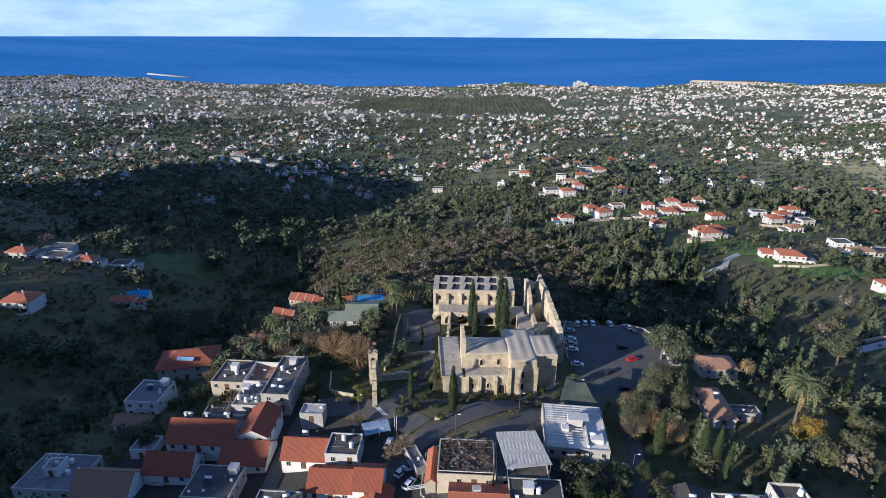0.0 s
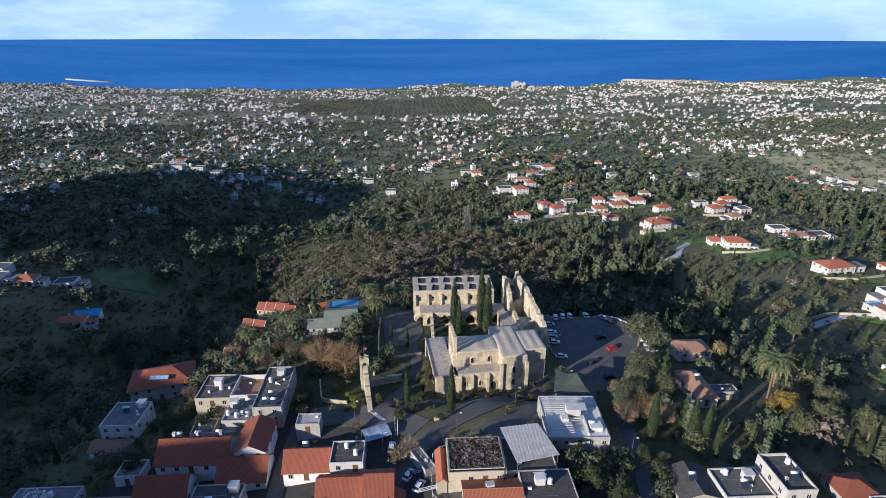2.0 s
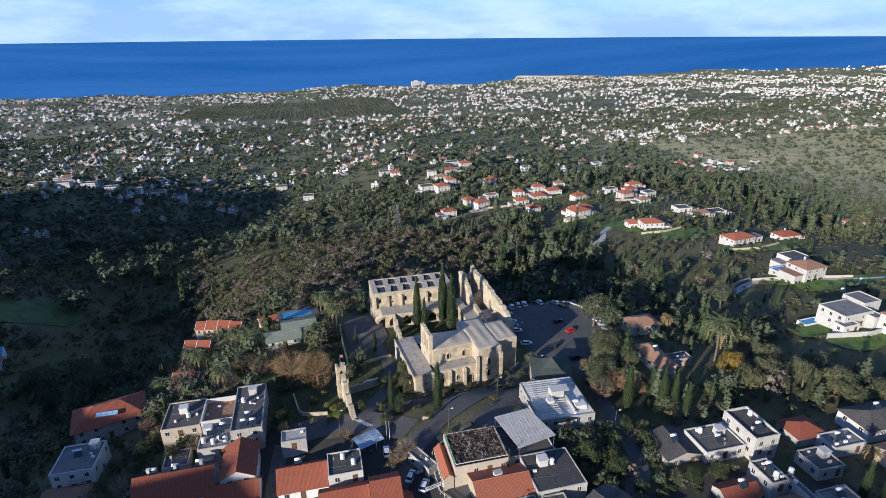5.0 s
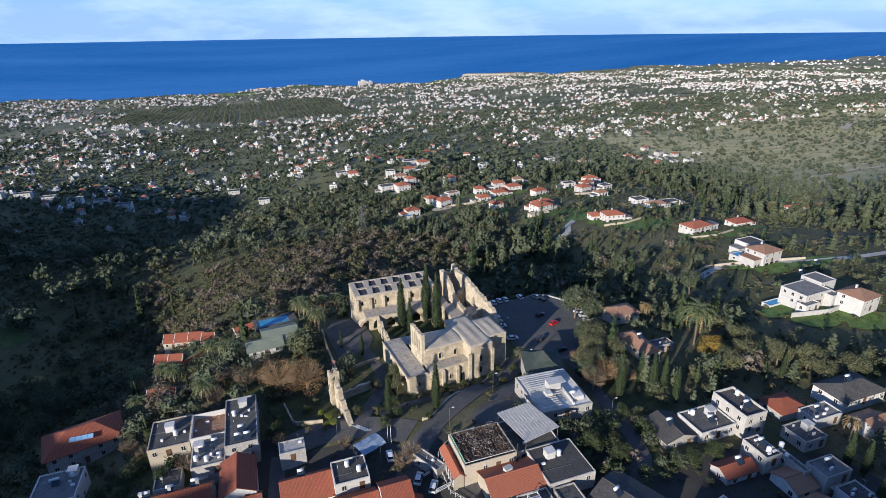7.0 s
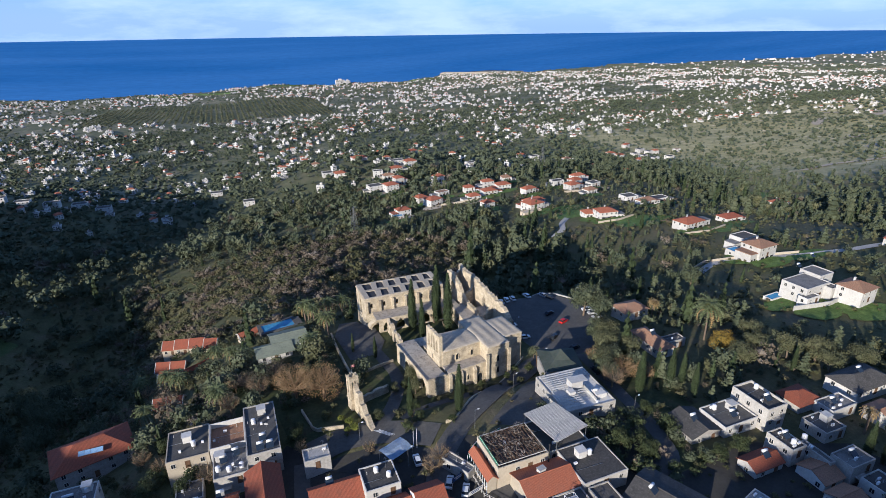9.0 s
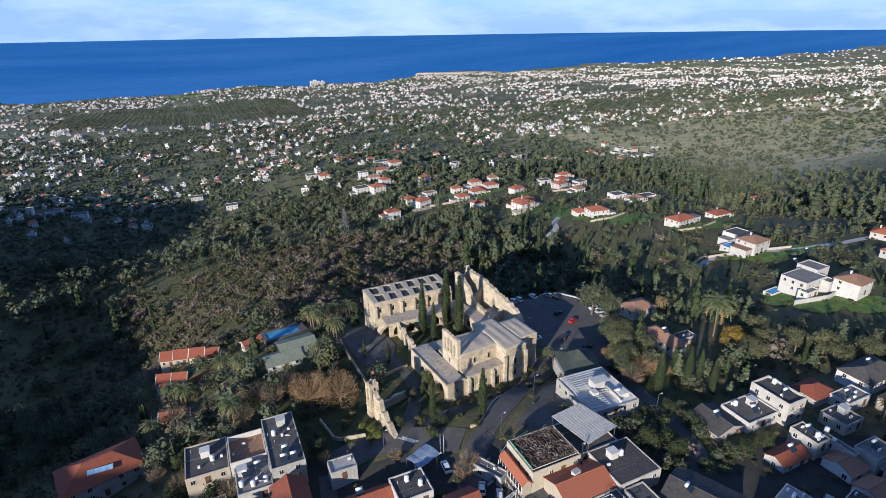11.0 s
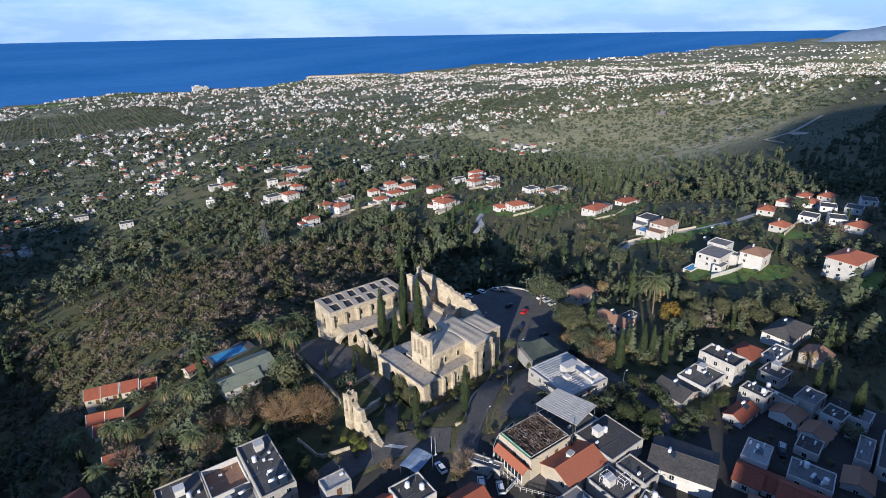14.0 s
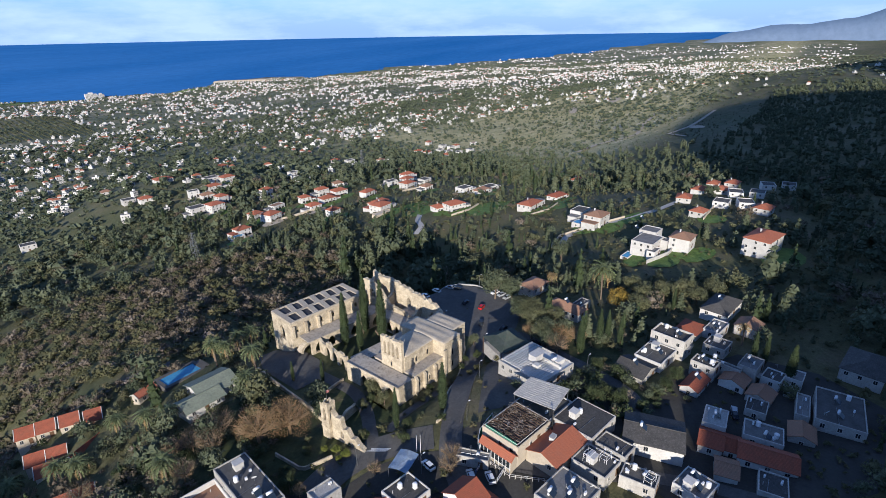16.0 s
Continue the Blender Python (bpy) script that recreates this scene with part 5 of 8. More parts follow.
house(0.8, 8.4, -72.4, -63.2, 3.0, 6.2, roof="flat", roof_mat=M_GREY_ROOF, label="small house with a cluttered grey roof", sides="SW")
house(9.4, 14.8, -72.8, -64.6, 3.0, 6.8, roof="flat", roof_mat=M_DARK_ROOF, label="narrow white house with a dark roof", sides="SW")
house(60.4, 67.0, -90.4, -84.0, 1.0, 4.0, 5.4, "gable", label="old house with a brown tiled roof", roof_mat=M_TILE_OLD, sides="SW")
house(62.4, 68.8, -82.8, -75.8, 1.5, 4.2, 5.6, "gable", label="old house with a brown tiled roof", roof_mat=M_TILE_OLD, sides="SW")
house(71.6, 78.0, -90.0, -84.6, 1.0, 4.6, roof="flat", roof_mat=M_GREY_ROOF, label="old house with a grey flat roof", sides="SW")
house(-17.6, -9.4, -45.6, -42.6, 2.4, 4.6, roof="flat", roof_mat=M_PALE_ROOF, label="low white shop beside the road", sides="SW", rot=-62)
house(-79.4, -73.0, -24.0, -17.6, -6.0, -2.2, roof="flat", roof_mat=M_GREY_ROOF, label="small grey-roofed outbuilding beside a house", sides="SW")
house(-95.0, -88.4, -36.0, -30.0, -9.0, -5.4, roof="flat", roof_mat=M_PALE_ROOF, label="small white house on the slope", sides="SW")
house(79.0, 86.6, -71.6, -64.6, 1.0, 4.2, roof="flat", roof_mat=M_GREY_ROOF, label="low house with a grey roof", sides="SW")
house(100.4, 108.0, -75.0, -67.4, 0.5, 3.8, 5.2, "gable", label="small house with a brown tiled roof", roof_mat=M_TILE_OLD, sides="SW")

# garden ground: the shade of trees and walls is in the turf colour
for pts, lab in ((((-27, -13), (-16, -22), (-4, -19), (4, -13.5), (-3, -10), (-13, -8), (-13.5, 12), (-26.5, 12)), "lawn of the abbey garden with its shade in the colour"),
                 (((-50, -20), (-34, -19), (-30, -8), (-30, 30), (-50, 34), (-66, 26), (-64, 0), (-53, 0)), "leaf-strewn ground under plane trees, darkened for their shade"),
                 (((22, -64), (22, -46), (38, -46), (44, -28), (58, -24), (62, -46), (46, -49), (44, -66)), "garden ground between the houses, darkened for shade")):
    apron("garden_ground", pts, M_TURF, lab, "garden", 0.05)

# bungalows on the slope west of the abbey
for cx, cy, w, d, eave, turn in ((-92.0, 75.2, 5.4, 6.2, -21.0, -14), (-86.4, 72.4, 5.4, 6.2, -20.2, -14), (-90.4, 67.8, 6.0, 5.6, -21.4, -14), (-79.6, 64.6, 11.0, 5.0, -18.8, 28),
                                 (-89.6, 41.0, 4.4, 6.4, -15.2, -10), (-84.8, 39.4, 5.0, 6.4, -14.4, -10), (-92.0, 99.8, 5.6, 6.6, -25.2, -14), (-86.2, 94.0, 5.6, 6.6, -22.4, -14), (-79.6, 87.6, 5.8, 6.6, -19.6, -14), (-73.6, 79.0, 5.0, 6.4, -16.4, -14)):
    house(cx - w / 2, cx + w / 2, cy - d / 2, cy + d / 2, eave - 4.9, eave - 1.7, eave + 0.9, "gable", axis="x", wall=M_CREAM, rot=turn, label="cream bungalow with an orange-red tiled roof", sides="SW", group="bungalows on the slope", category="bungalow", over=0.25, every=2.6)
house(-56.2, -44.4, 34.0, 41.4, -6.0, -1.7, -0.2, "gable", label="white pavilion under a grey-green sheet roof", roof_mat=M_GREEN_ROOF, sides="SWE", axis="x", rot=5, over=0.7, group="pavilions by the pool")
house(-50.6, -38.6, 37.2, 47.8, -6.0, -1.1, 0.7, "gable", label="broad pavilion under a grey-green sheet roof", roof_mat=M_GREEN_ROOF, sides="SWE", axis="x", rot=5, over=0.7, group="pavilions by the pool")

# ---- villas across the valley ----
RV = "white villa with an orange-red tiled roof"


GARDENS = []


def villa(x, y, w, d, h, kind="hip", rot=0.0, label=RV, roof_mat=None, wall=None, rise=2.2):
    z = min(ground_z(x + a * w / 2, y + b * d / 2) for a in (-1, 1) for b in (-1, 1)) * 0.5 + ground_z(x, y) * 0.5
    GARDENS.append((x, y, w, d))
    roof_mat = roof_mat or (None if kind == "flat" else M_TILE_ORANGE)
    root = house(x - w / 2, x + w / 2, y - d / 2, y + d / 2, z, z + h, z + h + rise, kind, label=label, roof_mat=roof_mat, wall=wall, rot=rot, sides="SW", group="villas across the valley", category="villa", over=0.5, chimneys=0 if kind == "flat" else 1)
    if h >= 4 and 20 < y < 450 and roof_mat is not M_POOL:
        rng = random.Random(int(x * 7 + y))
        bm = bmesh.new()
        tw, td = w * rng.uniform(0.75, 1.1), rng.uniform(2.6, 4.5)
        box(bm, -tw / 2, tw / 2, -d / 2 - td, -d / 2 - 0.003, -3.0, 0.25)
        box(bm, -tw / 2, tw / 2, -d / 2 - td, -d / 2 - td + 0.25, 0.25, 1.1)
        for sx in (-tw / 2, tw / 2 - 0.25):
            box(bm, sx, sx + 0.25, -d / 2 - td + 0.253, -d / 2 - 0.003, 0.25, 1.1)
        part("terrace", bm, M_WHITE if rng.random() < 0.6 else M_CREAM, root)
        for k in range(3):
            bm = bmesh.new()
            u = (k - 1) * w * 0.29
            box(bm, u - w * 0.1, u + w * 0.1, -d / 2 - 0.07, -d / 2 + 0.05, 0.28, 2.5)
            part("garden_door", bm, M_GLASS, root)
        side = rng.choice((-1, 1))
        ww, wd, wh = w * rng.uniform(0.35, 0.55), d * rng.uniform(0.6, 0.9), h * rng.uniform(0.5, 0.7)
        x0 = side * (w / 2 + 0.003)
        x1 = x0 + side * ww
        bm = bmesh.new()
        box(bm, min(x0, x1), max(x0, x1), -wd / 2, wd / 2, -3.0, wh)
        wing = part("wing", bm, M_WHITE, root)
        bm = bmesh.new()
        box(bm, min(x0, x1) - (0.2 if side < 0 else 0), max(x0, x1) + (0.2 if side > 0 else 0), -wd / 2 - 0.2, wd / 2 + 0.2, wh + 0.003, wh + 0.3)
        part("wing_roof", bm, roof_mat if kind != "flat" and rng.random() < 0.5 else M_PALE_ROOF, wing)
        for k in range(2):
            u = x0 + side * ww * (0.3 + 0.4 * k)
            bm = bmesh.new()
            box(bm, u - 0.6, u + 0.6, -wd / 2 - 0.06, -wd / 2 + 0.05, 0.9, 2.2)
            part("wing_window", bm, M_GLASS, wing)
    return root


villa(80, 297, 12, 9, 7, "hip", 10)
villa(73, 290, 9, 7, 3.5, "flat", 10, "white pool terrace of a hillside villa", M_POOL)
villa(168, 224, 15, 12, 7, "hip", 12)
villa(178, 240, 18, 9, 5, "hip", 12)
villa(160, 213, 18, 5, 2.6, "flat", 12, "cream garden terrace below a villa", M_CREAM, M_CREAM)
villa(191, 162, 14, 11, 6, "hip", -8)
villa(184, 172, 9, 9, 4, "hip", -8)
villa(213, 107, 17, 11, 5.5, "hip", 8)
villa(252, 110, 14, 9, 4, "hip", 0, "low house with an orange tiled roof", M_TILE)
villa(195, 43, 13, 11, 8, "hip", 5, "white villa with a cream tiled roof", M_TILE_OLD)
villa(206, 61, 12, 9, 6, "flat", 5, "white flat-roofed villa on the slope")
villa(190, 52, 8, 6, 3, "flat", 5, "white terrace with a small pool", M_POOL)
villa(164, -4, 15, 11, 8, "flat", 4, "large white modern flat-roofed villa", M_PALE_ROOF)
villa(158, -10.5, 8, 4, 4.5, "flat", 4, "white lower terrace block of the modern villa", M_PALE_ROOF)
villa(171, -10.2, 5, 4, 6, "flat", 4, "white stair block of the modern villa", M_PALE_ROOF)
villa(176, 0, 9, 9, 9, "flat", 4, "large white modern flat-roofed villa", M_PALE_ROOF)
villa(154, 1, 9, 4, 1.2, "flat", 4, "pool terrace of the modern villa", M_POOL)
villa(176, -17, 11, 10, 8, "hip", 6, "white villa with a brown tiled roof", M_TILE_OLD)
villa(236, -2, 9, 8, 4, "hip", 0)
villa(194, -49, 19, 12, 9, "hip", -4, "three-storey cream block with a red roof")
villa(392, 178, 14, 10, 5, "hip", 5)
villa(114, 312, 14, 12, 7, "hip", 20)
villa(108, 330, 11, 9, 6, "hip", 20)
villa(146, 262, 10, 8, 6, "hip", 15)
villa(150, 300, 12, 9, 5, "hip", 5)
villa(170, 308, 14, 10, 5, "hip", 0)
villa(190, 318, 14, 10, 6, "hip", 0)
villa(241, 275, 12, 10, 6, "hip", 10)
villa(258, 295, 12, 9, 6, "hip", 10)
villa(268, 279, 11, 9, 5, "flat", 10, "white flat-roofed villa on the slope")
villa(249, 206, 12, 10, 5, "flat", 0, "white flat-roofed villa on the slope")
villa(274, 198, 14, 9, 4, "flat", 0, "pale flat-roofed house among trees")
villa(95, 385, 14, 12, 8, "hip", 10)
villa(80, 392, 15, 11, 8, "flat", 8, "white hillside block of flats")
villa(108, 400, 10, 10, 8, "hip", 8)
villa(94, 519, 18, 12, 6, "hip", 5, "villa with a broad orange roof")
villa(128, 470, 16, 10, 6, "flat", 5, "white flat-roofed villa on the slope")
villa(142, 462, 14, 10, 6, "hip", 5)
villa(60, 470, 13, 10, 5, "hip", 0)
villa(48, 486, 12, 10, 5, "flat", 0, "white flat-roofed villa on the slope")
villa(-43, 479, 12, 10, 6, "flat", 0, "white flat-roofed villa on the slope")
villa(-78, 585, 14, 10, 6, "flat", 0, "white flat-roofed villa on the slope")
for i in range(7):
    villa(-338 + i * 24, 533 + (i % 3) * 5, 15, 10, 6, "flat", 0, "white hillside block of flats")
for i in range(9):
    villa(520 + (i * 37) % 110, 500 + (i * 53) % 90, 12, 10, 6, "flat" if i % 3 else "hip", 10, "white villa among the pines")
for i in range(12):
    villa(262 + (i * 41) % 120, -30 + (i * 29) % 62, 11, 9, 4.5, "flat" if i % 2 else "hip", (i * 23) % 30, "white villa in the side valley")
for i, (x, y) in enumerate(((212, 352), (240, 299), (275, 315), (242, 249), (199, 284), (96, 438), (104, 424), (118, 441), (148, 385), (133, 337), (159, 330), (182, 336), (249, 186), (213, 445), (179, 564), (48, 572), (365, 588), (370, 557), (413, 536), (604, 632), (608, 563), (660, 568))):
    villa(x, y, 10 + (i * 7) % 5, 8 + (i * 3) % 3, 4.5 + (i % 3) * 1.2, "flat" if i % 4 == 1 else "hip", (i * 29) % 24 - 6, "white villa with a flat roof and terrace" if i % 4 == 1 else RV, None if i % 3 else M_TILE_OLD)
villa(-245, 152, 12, 9, 4, "hip", 5)
villa(-228, 160, 12, 9, 4, "flat", 5, "white flat-roofed house on the slope")
# the blue roof stands for a pool on a white terrace
villa(-203, 134, 12, 8, 4, "gable", 15, "white house whose blue roof stands for a terrace pool", M_POOL)
villa(-206, 122, 16, 8, 4, "hip", 10)
villa(-236, 90, 16, 12, 6, "hip", 0)
villa(-262, 150, 14, 10, 4, "flat", 0, "pale flat-roofed house on the slope")
villa(-270, 165, 14, 10, 5, "flat", 0, "pale flat-roofed house on the slope")
villa(-285, 150, 14, 10, 5, "hip", 0)


# ---- trees ----
def leaf_cloud(n, lobes, leaf, seed, core=0.7):
    """Loose leaf triangles round lobes (x, y, z, radius), over a small dark core in each lobe. Returns triangle corners."""
    r = np.random.RandomState(seed)
    lob = np.array(lobes, float)
    w = lob[:, 3] ** 2
    k = r.choice(len(lob), n, p=w / w.sum())
    d = r.normal(size=(n, 3))
    d /= np.linalg.norm(d, axis=1)[:, None]
    rad = lob[k, 3] * r.uniform(0.72, 1.12, n)
    c = lob[k, :3] + d * rad[:, None]
    nrm = d + r.normal(size=(n, 3)) * 0.55
    nrm /= np.linalg.norm(nrm, axis=1)[:, None]
    t = np.cross(nrm, r.normal(size=(n, 3)))
    t /= np.linalg.norm(t, axis=1)[:, None]
    b = np.cross(nrm, t)
    s = leaf * r.uniform(0.6, 1.4, n)[:, None]
    tri = np.stack([c + t * s, c - t * s * 0.55 + b * s * 0.85, c - t * s * 0.55 - b * s * 0.85], 1)
    if core:
        o = np.array([(1, 0, 0), (-1, 0, 0), (0, 1, 0), (0, -1, 0), (0, 0, 1), (0, 0, -1)], float)
        f = np.array([(0, 2, 4), (2, 1, 4), (1, 3, 4), (3, 0, 4), (2, 0, 5), (1, 2, 5), (3, 1, 5), (0, 3, 5)])
        cores = np.concatenate([(o[f] * (q[3] * core * 1.25) + q[:3]) for q in lob])
        tri = np.concatenate([tri, cores])
    return tri


def tri_mesh(name, tri, mats, mat_index=None, far=False):
    v = tri.reshape(-1, 3)
    if far:
        v = draw_in(v)
    return mesh_from(name, v, np.arange(len(v), dtype=np.int32).reshape(-1, 3), mats, mat_index)


def lobes_round(seed, k=9, flat=0.8, low=0.9):
    r = random.Random(seed)
    out = [(0, 0, 2.0, 1.0)]
    for i in range(k):
        a = 2 * math.pi * i / k + r.uniform(-0.3, 0.3)
        q = r.uniform(0.6, 1.05)
        out.append((math.cos(a) * q, math.sin(a) * q, low + r.uniform(0.2, 1.5) * flat, r.uniform(0.42, 0.7)))
    return out


def trunk_mesh(seed, height, radius, limbs=5, spread=0.8, twigs=0):
    r = random.Random(seed)
    bm = bmesh.new()
    top = Vector((r.uniform(-0.1, 0.1), r.uniform(-0.1, 0.1), height * 0.62))
    tube(bm, (0, 0, -0.5), top * 0.5, radius, radius * 0.75, 8)
    tube(bm, top * 0.5, top, radius * 0.75, radius * 0.5, 8)
    for i in range(limbs):
        a = 2 * math.pi * i / limbs + r.uniform(-0.4, 0.4)
        p = top * r.uniform(0.45, 0.95)
        q = p + Vector((math.cos(a) * spread, math.sin(a) * spread, height * r.uniform(0.2, 0.4))) * r.uniform(0.8, 1.1)
        tube(bm, p, q, radius * 0.45, radius * 0.15, 5)
        for _ in range(twigs):
            b = a + r.uniform(-0.9, 0.9)
            o = p.lerp(q, r.uniform(0.4, 1.0))
            tube(bm, o, o + Vector((math.cos(b) * r.uniform(0.2, 0.6), math.sin(b) * r.uniform(0.2, 0.6), r.uniform(0.1, 0.7))), radius * 0.16, radius * 0.05, 3)
    return to_mesh("trunk", bm, M_TWIG if twigs else M_BARK)


M_TWIG = surface("pale dry branches", (0.25, 0.175, 0.10), (0.34, 0.25, 0.15), 0.8, 5, 0.95, 0.2)
TREES = {}


def tree_kind(kind):
    """The meshes of each kind, in units of about three metres of height for the round ones."""
    if kind in TREES:
        return TREES[kind]
    if kind.startswith("cypress"):
        sd = 3 if kind.endswith("b") else 1
        lob = [(0, 0, z, 0.022 + 0.05 * math.sin(math.pi * min(1, (z + 0.08) / 1.04) ** 0.8)) for z in np.linspace(0.07, 0.97, 26)]
        crown = tri_mesh("crown", leaf_cloud(3200, lob, 0.011, sd, 0.75), [M_CYPRESS])
        TREES[kind] = (trunk_mesh(sd, 0.22, 0.018, 3, 0.03), crown)
        return TREES[kind]
    sd = sum(map(ord, kind))
    mat = {"pine": M_PINE, "olive": M_OLIVE, "plane": M_BROWN, "bare": M_BARE, "yellow": M_YELLOW, "round": M_GARDEN, "scrub": M_SCRUB, "shrub": M_LIME}[kind.split("_")[0]]
    n, leaf, core = {"bare": (1700, 0.036, 0), "plane": (4200, 0.03, 0)}.get(kind.split("_")[0], (3000, 0.066, 0.42))
    lob = lobes_round(sd, 11 if kind[0] in "pb" else 9, 1.0)
    crown = tri_mesh("crown", leaf_cloud(n, lob, leaf, sd, core), [mat])
    tr = trunk_mesh(sd, 2.2, 0.12, 18, 0.95, 16) if kind[:2] in ("ba", "pl") else trunk_mesh(sd, 2.2, 0.12, 5, 0.8)
    TREES[kind] = (tr, crown)
    return TREES[kind]


LABEL = {
    "cypress": ("tall dark green cypress tree", "cypress"), "pine": ("broad dark green pine tree", "pine tree"), "olive": ("grey-green olive tree with dense crown", "olive tree"),
    "plane": ("wide plane tree with withered brown leaves", "plane tree"), "bare": ("leafless grey-brown winter tree", "tree"), "yellow": ("tree with yellow autumn leaves", "tree"),
    "round": ("dense dark green garden tree", "tree"), "scrub": ("low green scrub bush", "bush"), "shrub": ("rounded yellow-green garden shrub", "shrub"),
}


def tree(kind, x, y, h, wide=1.0, z=None, turn=None):
    tr, crown = tree_kind(kind)
    base = kind.split("_")[0]
    label, cat = LABEL[base]
    unit = h if base == "cypress" else h / 3.0
    z = ground_z(x, y) if z is None else z
    root = thing(base + "_tree" if base not in ("scrub", "shrub") else "bush", pose(x, y, z, 0, 0, turn if turn is not None else (x * 37 + y * 11) % 360) @ Matrix.Diagonal((unit * wide, unit * wide, unit, 1)), label, cat, "trees of the village")
    part("trunk", tr, None, root)
    part("crown", crown, None, root)
    return root


FROND = {}


def palm(x, y, h, crown=3.0, dry=False, z=None):
    if not FROND:
        for key, m in (("green", M_PALM), ("dry", M_PALM_DRY)):
            bm = bmesh.new()
            pts = [Vector((0, s, 0.45 * math.sin(s * 2.2) - 0.75 * s ** 2.6)) for s in np.linspace(0, 1, 9)]
            for i in range(8):
                p, q = pts[i], pts[i + 1]
                wd = 0.17 * math.sin(math.pi * (0.12 + 0.85 * i / 8))
                for sgn in (-1, 1):
                    for k in (0.0, 0.5):
                        o = p.lerp(q, k)
                        a = bm.verts.new(o)
                        b = bm.verts.new(o + (q - p) * 0.42)
                        c = bm.verts.new(o + Vector((sgn * wd, 0.1, -0.05)))
                        bm.faces.new((a, b, c))
                tube(bm, p, q, 0.012, 0.01, 3)
            FROND[key] = to_mesh("frond", bm, m)
    z = ground_z(x, y) if z is None else z
    root = thing("palm_tree", pose(x, y, z), "date palm with a rough trunk and arching green fronds", "palm tree", "palms near the abbey")
    bm = bmesh.new()
    r = random.Random(int(x * 10 + y))
    lean = Vector((r.uniform(-0.5, 0.5), r.uniform(-0.5, 0.5), 0))
    k = 9
    for i in range(k):
        p, q = lean * (i / k) ** 2 + Vector((0, 0, (h - 1) * i / k)), lean * ((i + 1) / k) ** 2 + Vector((0, 0, (h - 1) * (i + 1) / k))
        tube(bm, p, q, 0.34, 0.27, 9)
    part("trunk", bm, M_BARK, root)
    for i in range(46):
        el = 80 - 2.5 * i if i < 40 else -38
        ob = new("frond", FROND["dry" if (i > 40 or dry) else "green"])
        ob.parent = root
        s = crown * r.uniform(0.85, 1.1)
        ob.matrix_local = Matrix.Translation(lean + Vector((0, 0, h - 1))) @ pose(0, 0, 0, 0, 0, i * 137.5) @ pose(0, 0, 0, el * 0.8, 0, 0) @ Matrix.Scale(s, 4)
    return root


for x, y, h in ((0, 31, 22), (1.2, 23.5, 17), (10.5, 33, 25), (11.8, 24.5, 25)):
    tree("cypress" if h > 20 else "cypress_b", x, y, h, 1.0, PAD_Z)
for x, y, h, w in ((-5, -24.5, 16.5, 1.1), (-17.6, -18.7, 14, 0.9), (-18, 18.4, 9, 1.1), (48.6, -36.1, 15, 1.3), (59.4, -37, 14, 1.2), (62.3, -38.5, 13, 1.1), (63.4, -42.6, 11.5, 1.2), (83.5, -79, 12, 1.2), (78.8, -90.6, 14, 1.5), (85.5, -82, 11, 1.2), (-98, 48, 10, 1.0), (104, -44, 10, 1.0), (-24, 27, 8, 1.0), (-30, 80, 8, 0.9)):
    tree("cypress_b" if w > 1 else "cypress", x, y, h, w)
for x, y, h, w in ((-46.4, 6.5, 12, 1.15), (-38.4, 3.4, 12, 1.15)):
    tree("plane", x, y, h, w)
for x, y, h in ((-52, 18.5, 8.5), (-57, 14, 8), (-86.4, 34.8, 8), (43.1, -30.5, 8), (-19.5, -41.5, 6), (-60, 20, 7), (-66, 10, 7), (-97, 58, 6), (-72, -17, 6), (-90, -24, 6)):
    tree("bare", x, y, h, 1.1)
for x, y, h, c in ((-36, 60.8, 9, 3.6), (-60.0, 38.0, 6, 3.4), (93, -18.5, 13, 5.6), (-100.2, 68.1, 6, 3.9), (-68.9, 14.9, 7, 4.3), (-88.4, 56.4, 6, 3.9), (-38.2, 30.6, 7, 3.8), (-30.1, 40.8, 9, 3.8), (-64.5, 46, 6, 3.6), (-92.9, 32.6, 6, 3.9), (93.3, -72.8, 8, 2.2), (89.1, 3.3, 7, 2.4), (-33, 57, 8, 3.4), (-70.5, 56, 6, 3.4), (-34, 68, 8, 3.4), (-84, 48, 6, 3.8), (-26, 64, 8, 3.4), (-20, 66, 8, 3.4)):
    palm(x, y, h, c, dry=(x == 89.1 or x == 93.3))
for x, y, h, w in ((50, -27, 8, 1.1), (54.5, -31, 7, 1.1), (47, -17, 7, 1.0)):
    tree("plane", x, y, h, w)
for x, y, h, w in ((46, -22.5, 9, 1.0), (52, -15, 10, 0.9), (57.5, -9, 11, 0.9), (62, -2, 10, 0.9), (60, -18, 8, 1.0)):
    tree("olive", x, y, h, w)
for x, y, h, w in ((-162, 94, 23, 0.6), (-171, 102, 19, 0.6), (-154, 112, 25, 0.55), (-129, 72, 18, 0.65), (-141, 86, 20, 0.6), (-148, 130, 22, 0.6), (-190, 330, 20, 0.75), (-177, 338, 18, 0.75), (-134, 60, 15, 0.7), (-150, 72, 17, 0.65)):
    tree("pine", x, y, h, w)
tree("yellow", 91.8, -26.5, 7.5, 1.3)
for x, y, h, w in ((-10.6, 0.6, 6, 1.0), (-17.8, -2.9, 4, 1.0), (-11.6, -5.5, 5.5, 0.8), (-26.5, -14.5, 3, 1.0), (89.9, -36.3, 9, 1), (100.3, -32.7, 9, 1), (109.8, -37.7, 9, 1.0), (116.9, -42.3, 9, 1.1), (114.5, -49, 8, 1.1), (124, -52, 9, 1), (107.5, -24.8, 9, 1.0)):
    tree("olive", x, y, h, w)
